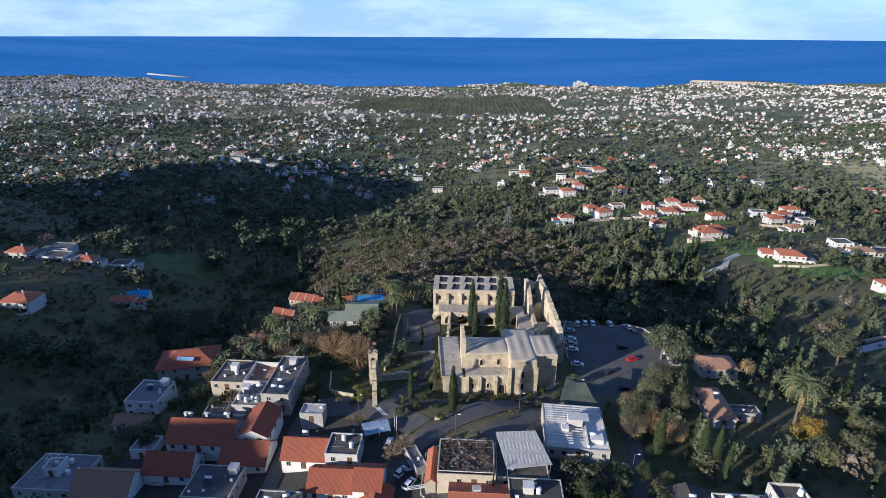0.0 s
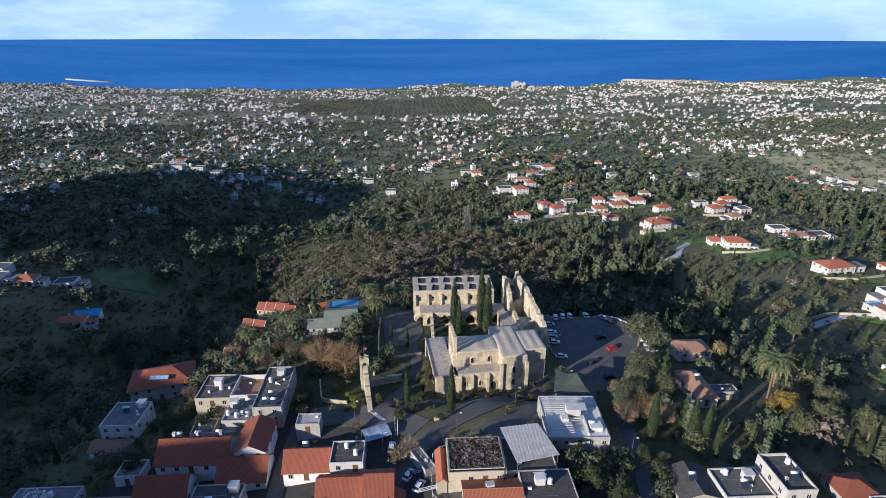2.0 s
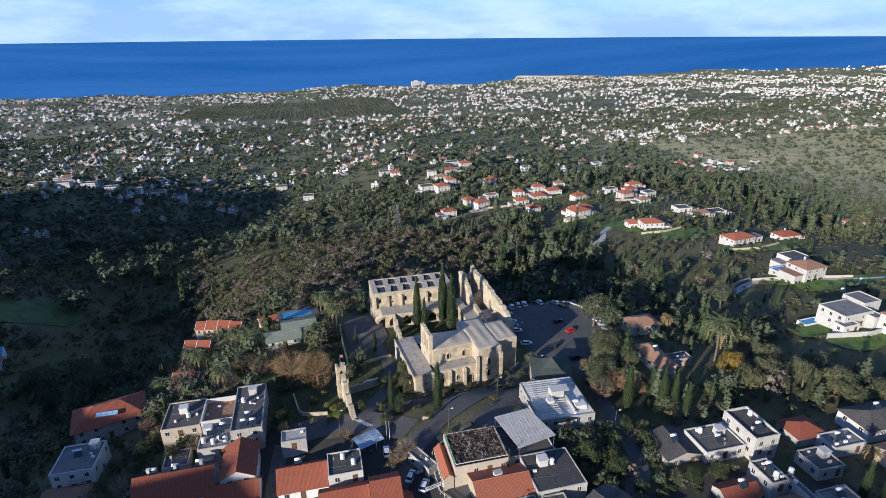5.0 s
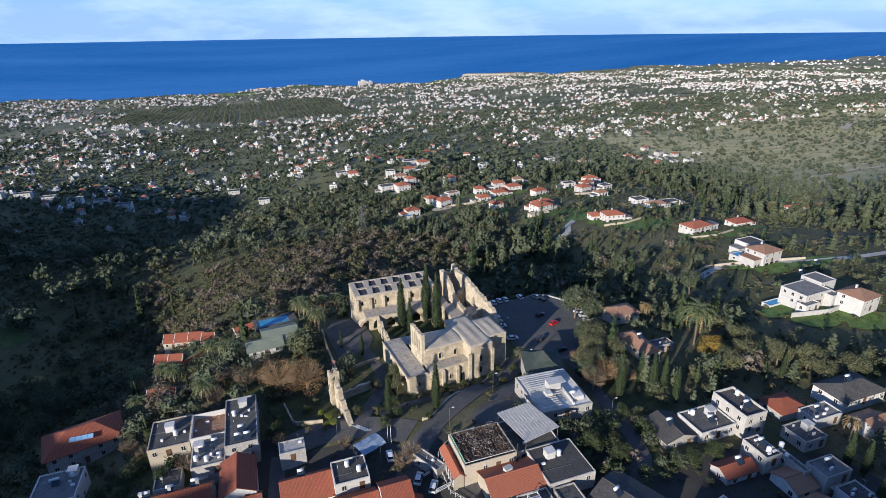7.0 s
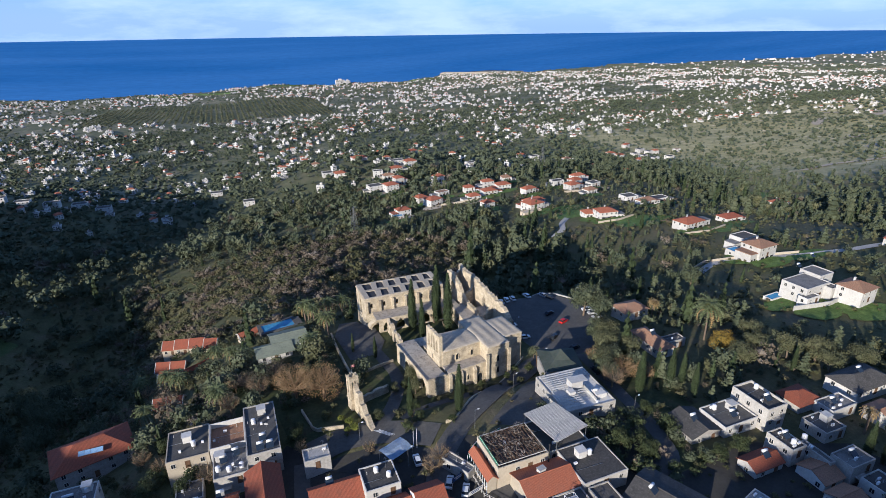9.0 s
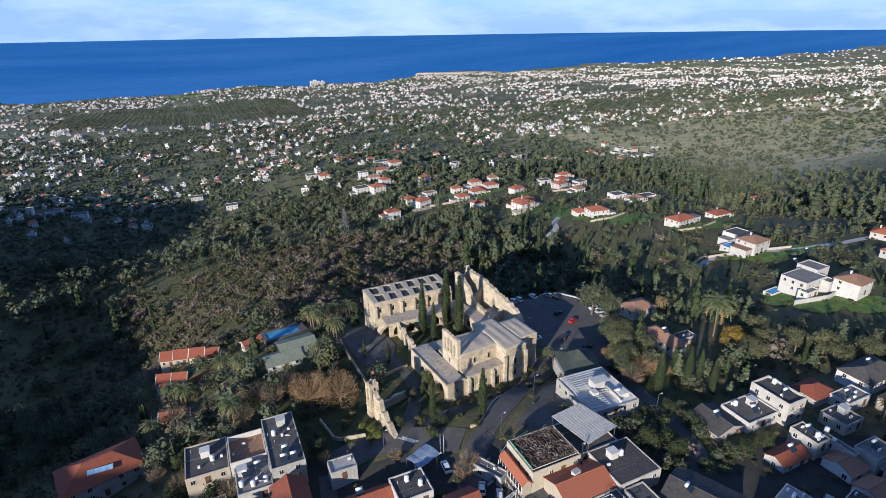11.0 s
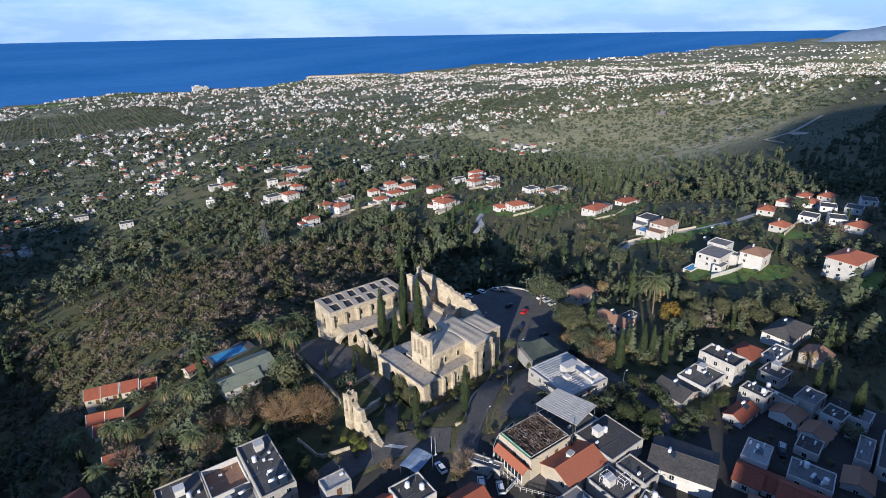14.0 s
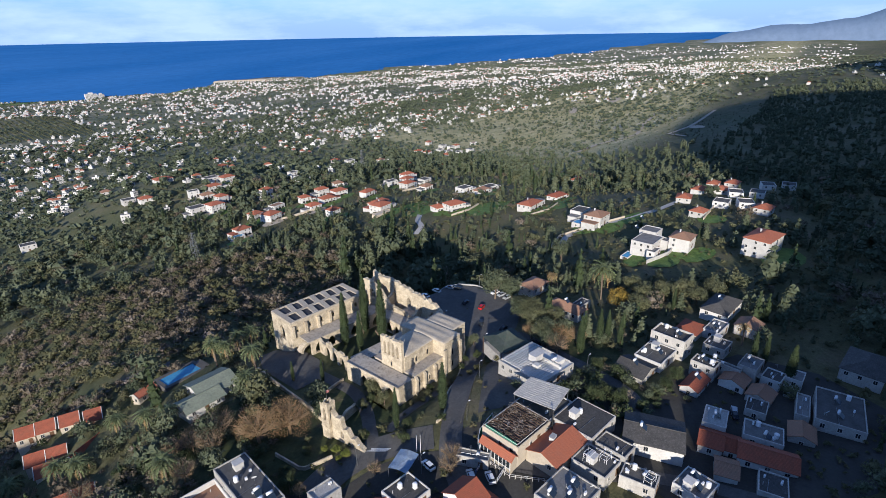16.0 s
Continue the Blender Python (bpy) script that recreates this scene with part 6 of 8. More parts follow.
for x, y, h, w in ((-49.6, -15.5, 6, 0.9), (26.5, -54.5, 6.5, 0.9), (31, -60, 6.0, 0.9), (42, -46, 5, 0.9), (-55, 24.5, 3, 1.1), (-49, 25.5, 2.6, 1.2), (-78, -18, 6, 1), (-87, -14, 6, 1.1), (-84, 4, 5, 1), (-92, -32, 6, 1), (-14, -13, 3, 1), (3, -10.5, 2.4, 1.2), (9, -10.5, 2, 1.2), (27, -9, 3, 1.2)):
    tree("round", x, y, h, w)
for x, y, h, w in ((55, -66, 5, 1), (48, -66, 4.5, 1)):
    tree("round", x, y, h, w)
for x, y, h, w in ((66.5, 16.2, 14, 0.85), (70, 10, 11, 0.8), (58.4, -3, 10, 0.9), (49.5, -21.2, 9, 0.9), (44, -26, 8, 0.9), (136, 29, 12, 1.0), (77, 92, 9, 1), (33, -2, 5, 0.8)):
    tree("pine", x, y, h, w)

# ---- woods, scrub and far trees ----
ROAD_LINES = [((47, -2), (31, -5)), ((31, -5), (10, -18.5)), ((10, -18.5), (-8, -31)), ((-8, -31), (-22, -50)), ((-14, -30), (-46, -20)), ((-27, -20), (-14, 6)), ((-14, 6), (-18, 30)), ((47, -12), (38, -62)), ((-49, -22), (-50, -70)), ((-16, -38), (24, -110)), ((150, 40), (280, 22)), ((140, 150), (170, 178)), ((-130, 150), (-45, 86))]


def clear_ground(x, y, pad=2.0):
    """True where no building, road or court stands."""
    ok = np.ones(len(x), bool)
    for x0, x1, y0, y1 in KEEP_CLEAR + [(-13, 32, -10, 56), (34, 73, -6, 42), (-28, -12, 20, 52), (-24, -8, -12, -2), (-55, -34, 58, 72)]:
        ok &= ~((x > x0 - pad) & (x < x1 + pad) & (y > y0 - pad) & (y < y1 + pad))
    for (ax, ay), (bx, by) in ROAD_LINES:
        dx, dy = bx - ax, by - ay
        t = np.clip(((x - ax) * dx + (y - ay) * dy) / (dx * dx + dy * dy), 0, 1)
        ok &= np.hypot(x - ax - t * dx, y - ay - t * dy) > pad + 2.5
    return ok


def patchy(x, y, size, seed):
    """Smooth random field between 0 and 1."""
    r = np.random.RandomState(seed)
    out = np.zeros(len(x))
    for _ in range(7):
        a, p = r.uniform(0, 2 * math.pi), r.uniform(0, 6.28)
        k = r.uniform(0.7, 1.6) / size
        out += np.sin((x * math.cos(a) + y * math.sin(a)) * k * 6.28 + p)
    return 0.5 + out / 7.4


def scatter(name, templates, x, y, height, width, material, label, category, seed, far=False, sink=0.05):
    """One joined mesh of many small plants, each a turned and scaled template."""
    r = np.random.RandomState(seed)
    z = land(x, y)
    kind = r.randint(0, len(templates), len(x))
    turn = r.uniform(0, 6.28, len(x))
    out = []
    for k, tpl in enumerate(templates):
        s = kind == k
        if not s.any():
            continue
        c, n = np.cos(turn[s]), np.sin(turn[s])
        v = tpl.reshape(1, -1, 3)
        px = (v[..., 0] * c[:, None] - v[..., 1] * n[:, None]) * width[s][:, None] + x[s][:, None]
        py = (v[..., 0] * n[:, None] + v[..., 1] * c[:, None]) * width[s][:, None] + y[s][:, None]
        pz = (v[..., 2] - sink) * height[s][:, None] + z[s][:, None]
        out.append(np.stack([px, py, pz], -1).reshape(-1, 3, 3))
    tri = np.concatenate(out)
    ob = new(name, tri_mesh(name, tri, [material], far=far))
    return tagged(ob, label, category, kind="stuff")


def unit_tree(seed, n, leaf, k=6, core=0.75, low=0.15):
    """A crown of unit height and about unit width."""
    r = random.Random(seed)
    lob = [(0, 0, 0.62, 0.3)]
    for i in range(k):
        a = 2 * math.pi * i / k + r.uniform(-0.4, 0.4)
        q = r.uniform(0.15, 0.34)
        lob.append((math.cos(a) * q, math.sin(a) * q, r.uniform(low + 0.15, 0.78), r.uniform(0.16, 0.26)))
    return leaf_cloud(n, lob, leaf, seed, core)


def unit_spire(seed, n, leaf):
    lob = [(0, 0, z, 0.04 + 0.17 * (1 - z) ** 0.6) for z in np.linspace(0.12, 0.95, 6)]
    return leaf_cloud(n, lob, leaf, seed, 0.75)


VIEWS = [(x - w / 2 - 14, x + w / 2 + 3, y - d / 2 - 19, y + d / 2 + 1) for x, y, w, d in GARDENS] + [(-290, -222, 55, 102), (-320, -228, 100, 170), (-262, -195, 95, 142), (84, 102, -34, -11), (62, 84, -32, -10), (-70, -37, 47, 67), (-60, -38, 31, 36), (-99, -72, 53, 64), (-96, -78, 28, 37)]
FINE_T = [unit_tree(200 + i, 340, 0.042, 6 + i % 4, 0.44) for i in range(6)]
FINE_BUSH = [unit_tree(220 + i, 90, 0.075, 3, 0.6) for i in range(5)]
NEAR_T = [unit_tree(20 + i, 150, 0.056, 5 + i % 3, 0.5) for i in range(6)]
CONE_T = [unit_spire(140 + i, 110, 0.062) for i in range(3)]
SPIRE_T = [unit_spire(40 + i, 90, 0.06) for i in range(3)]
BARE_T = [unit_tree(60 + i, 230, 0.032, 8, 0.36) for i in range(5)]
MID_T = [unit_tree(80 + i, 64, 0.1, 5, 0.7) for i in range(5)]
THICK_T = [unit_tree(170 + i, 44, 0.085, 4, 0.62) for i in range(5)]
LOW_T = [unit_tree(110 + i, 15, 0.2, 1) for i in range(5)]
FAR_T = [unit_tree(90 + i, 8, 0.26, 0, 1.0) for i in range(4)]
PLAIN_T = [unit_tree(100 + i, 12, 0.24, 0, 0.95) for i in range(6)]
rs = np.random.RandomState(7)


def jittered(x0, x1, y0, y1, step):
    gx, gy = np.meshgrid(np.arange(x0, x1, step), np.arange(y0, y1, step))
    n = gx.size
    return gx.ravel() + rs.uniform(-0.5, 0.5, n) * step, gy.ravel() + rs.uniform(-0.5, 0.5, n) * step


def inside_view(x, y):
    a = np.degrees(np.arctan2(x - HUB[0], y - HUB[1]))
    return (a > -58) & (a < 97)


# valley woods
x, y = jittered(-330, 440, -130, 430, 5.7)
d = patchy(x, y, 130, 1) * 0.6 + patchy(x, y, 45, 2) * 0.4
keep = inside_view(x, y) & clear_ground(x, y, 2.5) & (rs.uniform(size=len(x)) < np.clip(d * 2.6 - 0.45, 0.05, 0.95))
scrubland = np.exp(-(((x + 20) / 105) ** 2 + ((y - 165) / 95) ** 2)) > 0.42
village = (y < 5) & (x > -118) & (x < 112) & (y > -115) & ~((x > 58) & (y > -48))
field = (np.hypot(x + 205, y - 190) < 22) | (np.hypot(x - 20, y - 64) < 8)
grove = (x > 58) & (x < 140) & (y > -50) & (y < 70)
dell = (x > 42) & (x < 150) & (y > 58) & (y < 185) & (x > 42 + 0.25 * (y - 58))
keep |= dell & inside_view(x, y) & clear_ground(x, y, 2.5) & (rs.uniform(size=len(x)) < 0.9)
keep |= grove & inside_view(x, y) & clear_ground(x, y, 2.5) & (rs.uniform(size=len(x)) < 0.85)
keep &= ~field
west = (x < -62) & (y > 62) & (x < -45 - 0.12 * (y - 60))
keep &= ~west | (rs.uniform(size=len(x)) < 0.34)
villas = (x > 128) & (y > -20) & (y < 345) & (x < 330)
keep &= ~villas | (rs.uniform(size=len(x)) < 0.5)
for x0, x1, y0, y1 in VIEWS:
    keep &= ~((x > x0) & (x < x1) & (y > y0) & (y < y1)) | (rs.uniform(size=len(x)) < 0.06)
keep &= ~village | (rs.uniform(size=len(x)) < 0.4)
x, y, scrubland, village, villas, west, dell = x[keep], y[keep], scrubland[keep], village[keep], villas[keep], west[keep], dell[keep]
u = rs.uniform(size=len(x))
stand = patchy(x, y, 70, 3) > 0.5
scrubland &= ~dell
bare = (scrubland & (u < 0.5)) | (~scrubland & ~stand & (u < 0.1))
spire = ~scrubland & ((u > 0.9) | (villas & (u > 0.72))) & ~village
cone = ~scrubland & ~spire & (x > 60) & (u > 0.55) & ~bare
olive = ~scrubland & ~spire & ~bare & ~cone & (u < 0.3)
pine = ~bare & ~spire & ~olive & ~scrubland & ~cone
bush = scrubland & ~bare
h = rs.lognormal(1.6, 0.46, len(x)).clip(2.2, 13) * np.where(scrubland, 0.74, 1.1) * np.where(village, 0.55, 1.0) * np.where(stand, 1.12, 0.85) * np.where(west & ~scrubland, 1.35, 1.0) * np.where(dell, 1.3, 1.0) * np.where(villas & ~dell, 0.72, 1.0)
close = (np.hypot(x + 5, y + 10) < 165) | ((x < -55) & (y < 230) & (x > -230))
for sel, shapes, tall, wide, mat, name, label, cat, sd in (
        (pine, FINE_T, 1.0, 1.0, M_PINE, "pine_wood", "dark green pines and carobs covering the valley slopes", "woodland", 11),
        (olive, FINE_T, 0.8, 0.9, M_OLIVE, "olive_wood", "grey-green olive trees on the slopes", "woodland", 12)):
    w = h * wide * rs.uniform(0.75, 1.2, len(h))
    a, b = sel & close, sel & ~close
    scatter(name, FINE_T, x[a], y[a], h[a] * tall, w[a], mat, label, cat, sd)
    scatter(name, NEAR_T, x[b], y[b], h[b] * tall, w[b], mat, label, cat, sd + 20)
scatter("conifer_wood", CONE_T, x[cone], y[cone], h[cone] * 1.25, h[cone] * rs.uniform(1.2, 1.7, cone.sum()), M_PINE, "pointed dark conifers round the villas", "woodland", 24)
scatter("cypress_wood", SPIRE_T, x[spire], y[spire], h[spire] * 1.5, h[spire] * 0.9, M_CYPRESS, "slim dark cypresses among the woods", "woodland", 13)
scatter("scrub", NEAR_T, x[bush], y[bush], h[bush] * 0.85, h[bush] * 1.1, M_SCRUB, "dense green scrub on the ridge", "scrub", 14)
scatter("bare_scrub", BARE_T, x[bare], y[bare], h[bare], h[bare] * 1.1, M_BARE, "leafless grey-brown thicket on the ridge", "scrub", 15)

# thicket covering the ridge behind the abbey
x, y = jittered(-135, 112, 60, 275, 3.5)
ridge = np.exp(-(((x + 20) / 105) ** 2 + ((y - 165) / 95) ** 2))
keep = clear_ground(x, y, 1.5) & ((ridge > 0.36) | ((x < -58) & (y > 96) & (y < 262))) & (rs.uniform(size=len(x)) < np.clip(patchy(x, y, 40, 51) * 1.6 - 0.05, 0.25, 0.95))
x, y = x[keep], y[keep]
h = rs.lognormal(1.15, 0.45, len(x)).clip(1.2, 7.0)
u = rs.uniform(size=len(x)) < np.clip(patchy(x, y, 34, 52) * 1.8 - 0.6, 0.08, 0.75)
scatter("thicket", [unit_tree(160 + i, 130, 0.042, 5, 0.5) for i in range(5)], x[u], y[u], h[u], h[u] * 1.3, M_BARE, "leafless grey-brown thicket on the ridge", "scrub", 53)
scatter("thicket", THICK_T, x[~u], y[~u], h[~u] * 0.8, h[~u] * 1.2, M_SCRUB, "dense green scrub on the ridge", "scrub", 54)

# scrub on the western slopes
x, y = jittered(-560, -115, 40, 520, 5.2)
keep = inside_view(x, y) & clear_ground(x, y, 2) & (rs.uniform(size=len(x)) < np.clip(patchy(x, y, 70, 61) * 1.6 - 0.15, 0.2, 0.85)) & ~(np.hypot(x + 205, y - 190) < 22)
x, y = x[keep], y[keep]
h = rs.lognormal(0.7, 0.45, len(x)).clip(1.0, 5.0)
scatter("slope_scrub", LOW_T, x, y, h, h * 1.4, M_SCRUB, "dark scrub covering the western slopes", "scrub", 62)

# bare and evergreen trees filling the gardens west of the abbey
x, y = jittered(-108, -31, -30, 104, 4.3)
keep = clear_ground(x, y, 1.8) & (rs.uniform(size=len(x)) < np.clip(patchy(x, y, 30, 71) * 1.6, 0.35, 0.9)) & ~((x > -52) & (y < 0)) & ~((x > -61) & (x < -38) & (y > 31) & (y < 36)) & ~((x > -99) & (x < -72) & (y > 53) & (y < 64)) & ~((x > -96) & (x < -78) & (y > 28) & (y < 37)) & ~((x > -98) & (x < -70) & (y > 80) & (y < 88)) & ~((x > -70) & (x < -37) & (y > 47) & (y < 67))
x, y = x[keep], y[keep]
h = rs.lognormal(1.15, 0.35, len(x)).clip(1.6, 5.5) * np.where(y > 30, 0.65, 1.0)
u = rs.uniform(size=len(x))
for lo, hi, shapes, mat, lab in ((0, 0.5, BARE_T, M_BARE, "leafless brown garden trees"), (0.5, 0.92, FINE_T, M_GARDEN, "dark evergreen garden trees"), (0.92, 1.01, FINE_T, M_OLIVE, "grey-green garden trees")):
    k = (u >= lo) & (u < hi)
    scatter("garden_trees", shapes, x[k], y[k], h[k], h[k] * 1.15, mat, lab, "trees", 72 + int(lo * 10))

# dense dark garden between the restaurant and the houses
x, y = jittered(23, 47, -67, -44, 2.5)
keep = clear_ground(x, y, 0.6) & (rs.uniform(size=len(x)) < 0.85)
x, y = x[keep], y[keep]
h = rs.lognormal(1.2, 0.35, len(x)).clip(1.8, 5.6)
u = rs.uniform(size=len(x))
for lo, hi, shapes, mat, lab in ((0, 0.62, FINE_T, M_GARDEN, "dark evergreen trees in a walled garden"), (0.62, 0.82, FINE_T, M_PINE, "grey-green trees in a walled garden"), (0.82, 1.01, BARE_T, M_BARE, "leafless brown trees in a walled garden")):
    k = (u >= lo) & (u < hi)
    scatter("walled_garden_trees", shapes, x[k], y[k], h[k], h[k] * 1.1, mat, lab, "trees", 92 + int(lo * 10))

# low bushes between the trees
x, y = jittered(-250, 330, -120, 330, 3.7)
keep = inside_view(x, y) & clear_ground(x, y, 1.6) & (rs.uniform(size=len(x)) < np.clip(patchy(x, y, 60, 5) * 1.5 - 0.15, 0.1, 0.8)) & ~((np.hypot(x + 205, y - 190) < 22))
x, y = x[keep], y[keep]
h = rs.lognormal(0.25, 0.4, len(x)).clip(0.6, 3.0)
close = np.hypot(x + 5, y + 10) < 130
scatter("bushes", FINE_BUSH, x[close], y[close], h[close], h[close] * 1.4, M_SCRUB, "low green and brown bushes on the slopes", "bushes", 16)
scatter("bushes", LOW_T, x[~close], y[~close], h[~close], h[~close] * 1.5, M_SCRUB, "low green and brown bushes on the slopes", "bushes", 27)

# trees of the plain
x, y = jittered(-1100, 1700, 330, 1350, 7.2)
keep = inside_view(x, y) & clear_ground(x, y, 4) & (rs.uniform(size=len(x)) < np.clip(patchy(x, y, 220, 8) * 1.5 - 0.05 + np.clip((720 - y) / 400, 0, 0.5), 0.45, 0.95) * np.clip(patchy(x, y, 60, 28) * 2.2 - 0.3, 0.35, 1) * np.where((x > 560) & (y < 800), 0.35, 1.0))
x, y = x[keep], y[keep]
h = rs.lognormal(1.5, 0.35, len(x)).clip(2.2, 9)
u = rs.uniform(size=len(x)) < 0.5
scatter("plain_trees", PLAIN_T, x[u], y[u], h[u], h[u] * 1.5, M_GROVE, "olive and carob trees among the houses of the plain", "trees", 17)
scatter("plain_trees", PLAIN_T, x[~u], y[~u], h[~u], h[~u] * 1.4, M_PINE, "dark trees among the houses of the plain", "trees", 18)
a, r = np.radians(rs.uniform(-56, 96, 42000)), np.sqrt(rs.uniform(1300 ** 2, 4300 ** 2, 42000))
x, y = HUB[0] + r * np.sin(a), HUB[1] + r * np.cos(a)
keep = (coast(x) - y > 40) & (rs.uniform(size=len(x)) < np.clip(patchy(x, y, 300, 9) * 1.5, 0.2, 1))
x, y = x[keep], y[keep]
h = rs.uniform(3.5, 7.5, len(x))
scatter("far_trees", FAR_T, x, y, h, h * 2.0, M_GROVE, "far groves and trees of the coastal plain", "trees", 19, far=True)
# the eastern hillside: a belt of conifers above the villas, then single bushes
x, y = jittered(290, 1250, -60, 760, 9)
belt = np.exp(-((x - (520 - 0.12 * (y - 200))) / 85) ** 2) * np.clip((y + 20) / 80, 0, 1) * np.clip((640 - y) / 160, 0, 1)
belt *= np.where(np.hypot((x - 425) / 45, (y - 240) / 26) < 1, 0.0, 1.0)
keep = inside_view(x, y) & clear_ground(x, y, 3) & (rs.uniform(size=len(x)) < np.maximum(np.where((y < 0.17 * x + 15) & (x > 400), 0.75, belt * 0.85) * np.clip(patchy(x, y, 120, 21) * 2 - 0.1, 0.3, 1), 0.6 * patchy(x, y, 70, 25)))
x, y, belt = x[keep], y[keep], belt[keep]
h = np.where((belt > 0.25) | (y < 0.17 * x + 15), rs.uniform(4.5, 10, len(x)), rs.uniform(1.2, 3.4, len(x)))
k = rs.uniform(size=len(x)) < 0.5
scatter("hill_pines", MID_T, x[k], y[k], h[k], h[k] * 1.1, M_PINE, "pine stands on the eastern hillside", "woodland", 22)
scatter("hill_conifers", [unit_spire(150 + i, 60, 0.085) for i in range(3)], x[~k], y[~k], h[~k] * 1.2, h[~k] * 1.3, M_PINE, "dark pointed conifers on the eastern hillside", "woodland", 26)
apron("lawn", [(425 + 42 * math.cos(a), 240 + 20 * math.sin(a)) for a in (2 * math.pi * i / 12 for i in range(12))], M_LAWN, "green meadow among the conifers", "field", 0.5)
# orchard in rows near the coast
gx, gy = np.meshgrid(np.arange(-420, 260, 15.0), np.arange(1500, 2050, 17.0))
x, y = gx.ravel() + rs.uniform(-1, 1, gx.size), gy.ravel() + rs.uniform(-1, 1, gx.size)
h = np.full(len(x), 5.0)
scatter("orchard", FAR_T, x, y, h, h * 1.9, M_OLIVE, "rows of dark orchard trees near the coast", "orchard", 23, far=True)


# ---- the far town ----
def far_town(name, x, y, seed, label, big=1.0):
    r = np.random.RandomState(seed)
    n = len(x)
    z = land(x, y)
    w, d, hh = r.uniform(4.5, 9.5, n) * big, r.uniform(4.5, 7, n) * big, r.choice([3.0, 4.6, 5.6, 8.0], n, p=[0.46, 0.33, 0.18, 0.03]) * big ** 0.5
    red = r.uniform(size=n) < 0.2
    rot = r.normal(0, 0.35, n)
    tri, mi = [], []
    cube = np.array([(-1, -1, 0), (1, -1, 0), (1, 1, 0), (-1, 1, 0), (-1, -1, 1), (1, -1, 1), (1, 1, 1), (-1, 1, 1)], float)
    quads = [(0, 1, 5, 4), (1, 2, 6, 5), (2, 3, 7, 6), (3, 0, 4, 7), (4, 5, 6, 7)]

    def put(corners, quad_list, mats):
        for q, m in zip(quad_list, mats):
            for t in ((q[0], q[1], q[2]), (q[0], q[2], q[3])):
                tri.append(corners[:, t, :])
                mi.append(np.full(len(corners), m) if np.isscalar(m) else m)

    def place(local):
        c, s = np.cos(rot)[:, None], np.sin(rot)[:, None]
        return np.stack([local[..., 0] * c - local[..., 1] * s + x[:, None], local[..., 0] * s + local[..., 1] * c + y[:, None], local[..., 2] + z[:, None]], -1)

    body = cube[None] * np.stack([w / 2, d / 2, hh + 2.5], -1)[:, None, :] - np.array([0, 0, 2.5])
    put(place(body), quads, [0, 0, 0, 0, np.where(red, 0, 2)])
    # roofs: hipped where red, a low stair house where flat
    rf = np.zeros((n, 8, 3))
    rf[:, :4] = cube[None, :4] * np.stack([w / 2 + 0.5, d / 2 + 0.5, hh * 0], -1)[:, None, :]
    rf[:, :4, 2] = hh[:, None] + 0.05
    rf[:, 4:] = cube[None, 4:] * np.stack([w * 0.18, d * 0.04, hh * 0], -1)[:, None, :]
    rf[:, 4:, 2] = (hh + 2.0)[:, None]
    st = cube[None] * np.stack([w * 0.16, d * 0.2, np.full(n, 2.2)], -1)[:, None, :] + np.stack([w * 0.1, d * 0.1, hh], -1)[:, None, :]
    mixed = np.where(red[:, None, None], rf, st)
    put(place(mixed), quads, [np.where(red, 1, 0)] * 4 + [np.where(red, 1, 2)])
    # dark openings on the southern and western fronts
    for k in range(3):
        for lev in (0.35, 0.7):
            u = (k - 1) * 0.3
            wx, wz = np.clip(w * 0.07, 0.5, 1.2), hh * 0.09
            o = np.zeros((n, 4, 3))
            o[:, :, 0] = (u * w)[:, None] + np.array([-1, 1, 1, -1]) * wx[:, None]
            o[:, :, 1] = (-d / 2 - 0.05)[:, None]
            o[:, :, 2] = (hh * lev)[:, None] + np.array([-1, -1, 1, 1]) * wz[:, None]
            put(place(o), [(0, 1, 2, 3)], [3])
    t = np.concatenate(tri)
    ob = new(name, tri_mesh(name, t, [M_TOWN, M_TILE_FAR, M_PALE_ROOF, M_GLASS], np.concatenate(mi), far=True))
    return tagged(ob, label, "town", kind="stuff")


M_TOWN = surface("town walls", (0.72, 0.70, 0.66), (0.40, 0.385, 0.36), 0.045, 0.3, 0.9, 0.0)
M_TILE_FAR = surface("town roof tiles", (0.36, 0.13, 0.07), (0.28, 0.12, 0.075), 0.03, 0.4, 0.9, 0.0)
a, r = np.radians(rs.uniform(-56, 92, 62000)), np.sqrt(rs.uniform(560 ** 2, 3700 ** 2, 62000))
x, y = HUB[0] + r * np.sin(a), HUB[1] + r * np.cos(a)
dens = np.clip(patchy(x, y, 420, 31) * 2.0 - 0.45, 0.06, 1) * np.clip(patchy(x, y, 95, 32) * 3.4 - 1.25, 0.03, 1) * np.clip((y - 330) / 400, 0, 1)
near = (r < 1700) & (patchy(x, y, 80, 33) > 0.45)
dens = np.where(near, np.clip(dens * 2.0, 0.05, 0.8), dens)
keep = (coast(x) - y > 60) & (rs.uniform(size=len(x)) < dens) & ~((x > 430) & (y < 760) & (x < 1250)) & clear_ground(x, y, 8) & ~((x > -420) & (x < 260) & (y > 1500) & (y < 2050))
far_town("plain_houses", x[keep], y[keep], 5, "white and red-roofed houses scattered over the coastal plain")
# the harbour town to the west
x, y = rs.normal(-2100, 520, 1500), rs.normal(2350, 420, 1500)
keep = (coast(x) - y > 30)
far_town("harbour_town", x[keep], y[keep], 6, "dense white harbour town by the sea", 1.25)
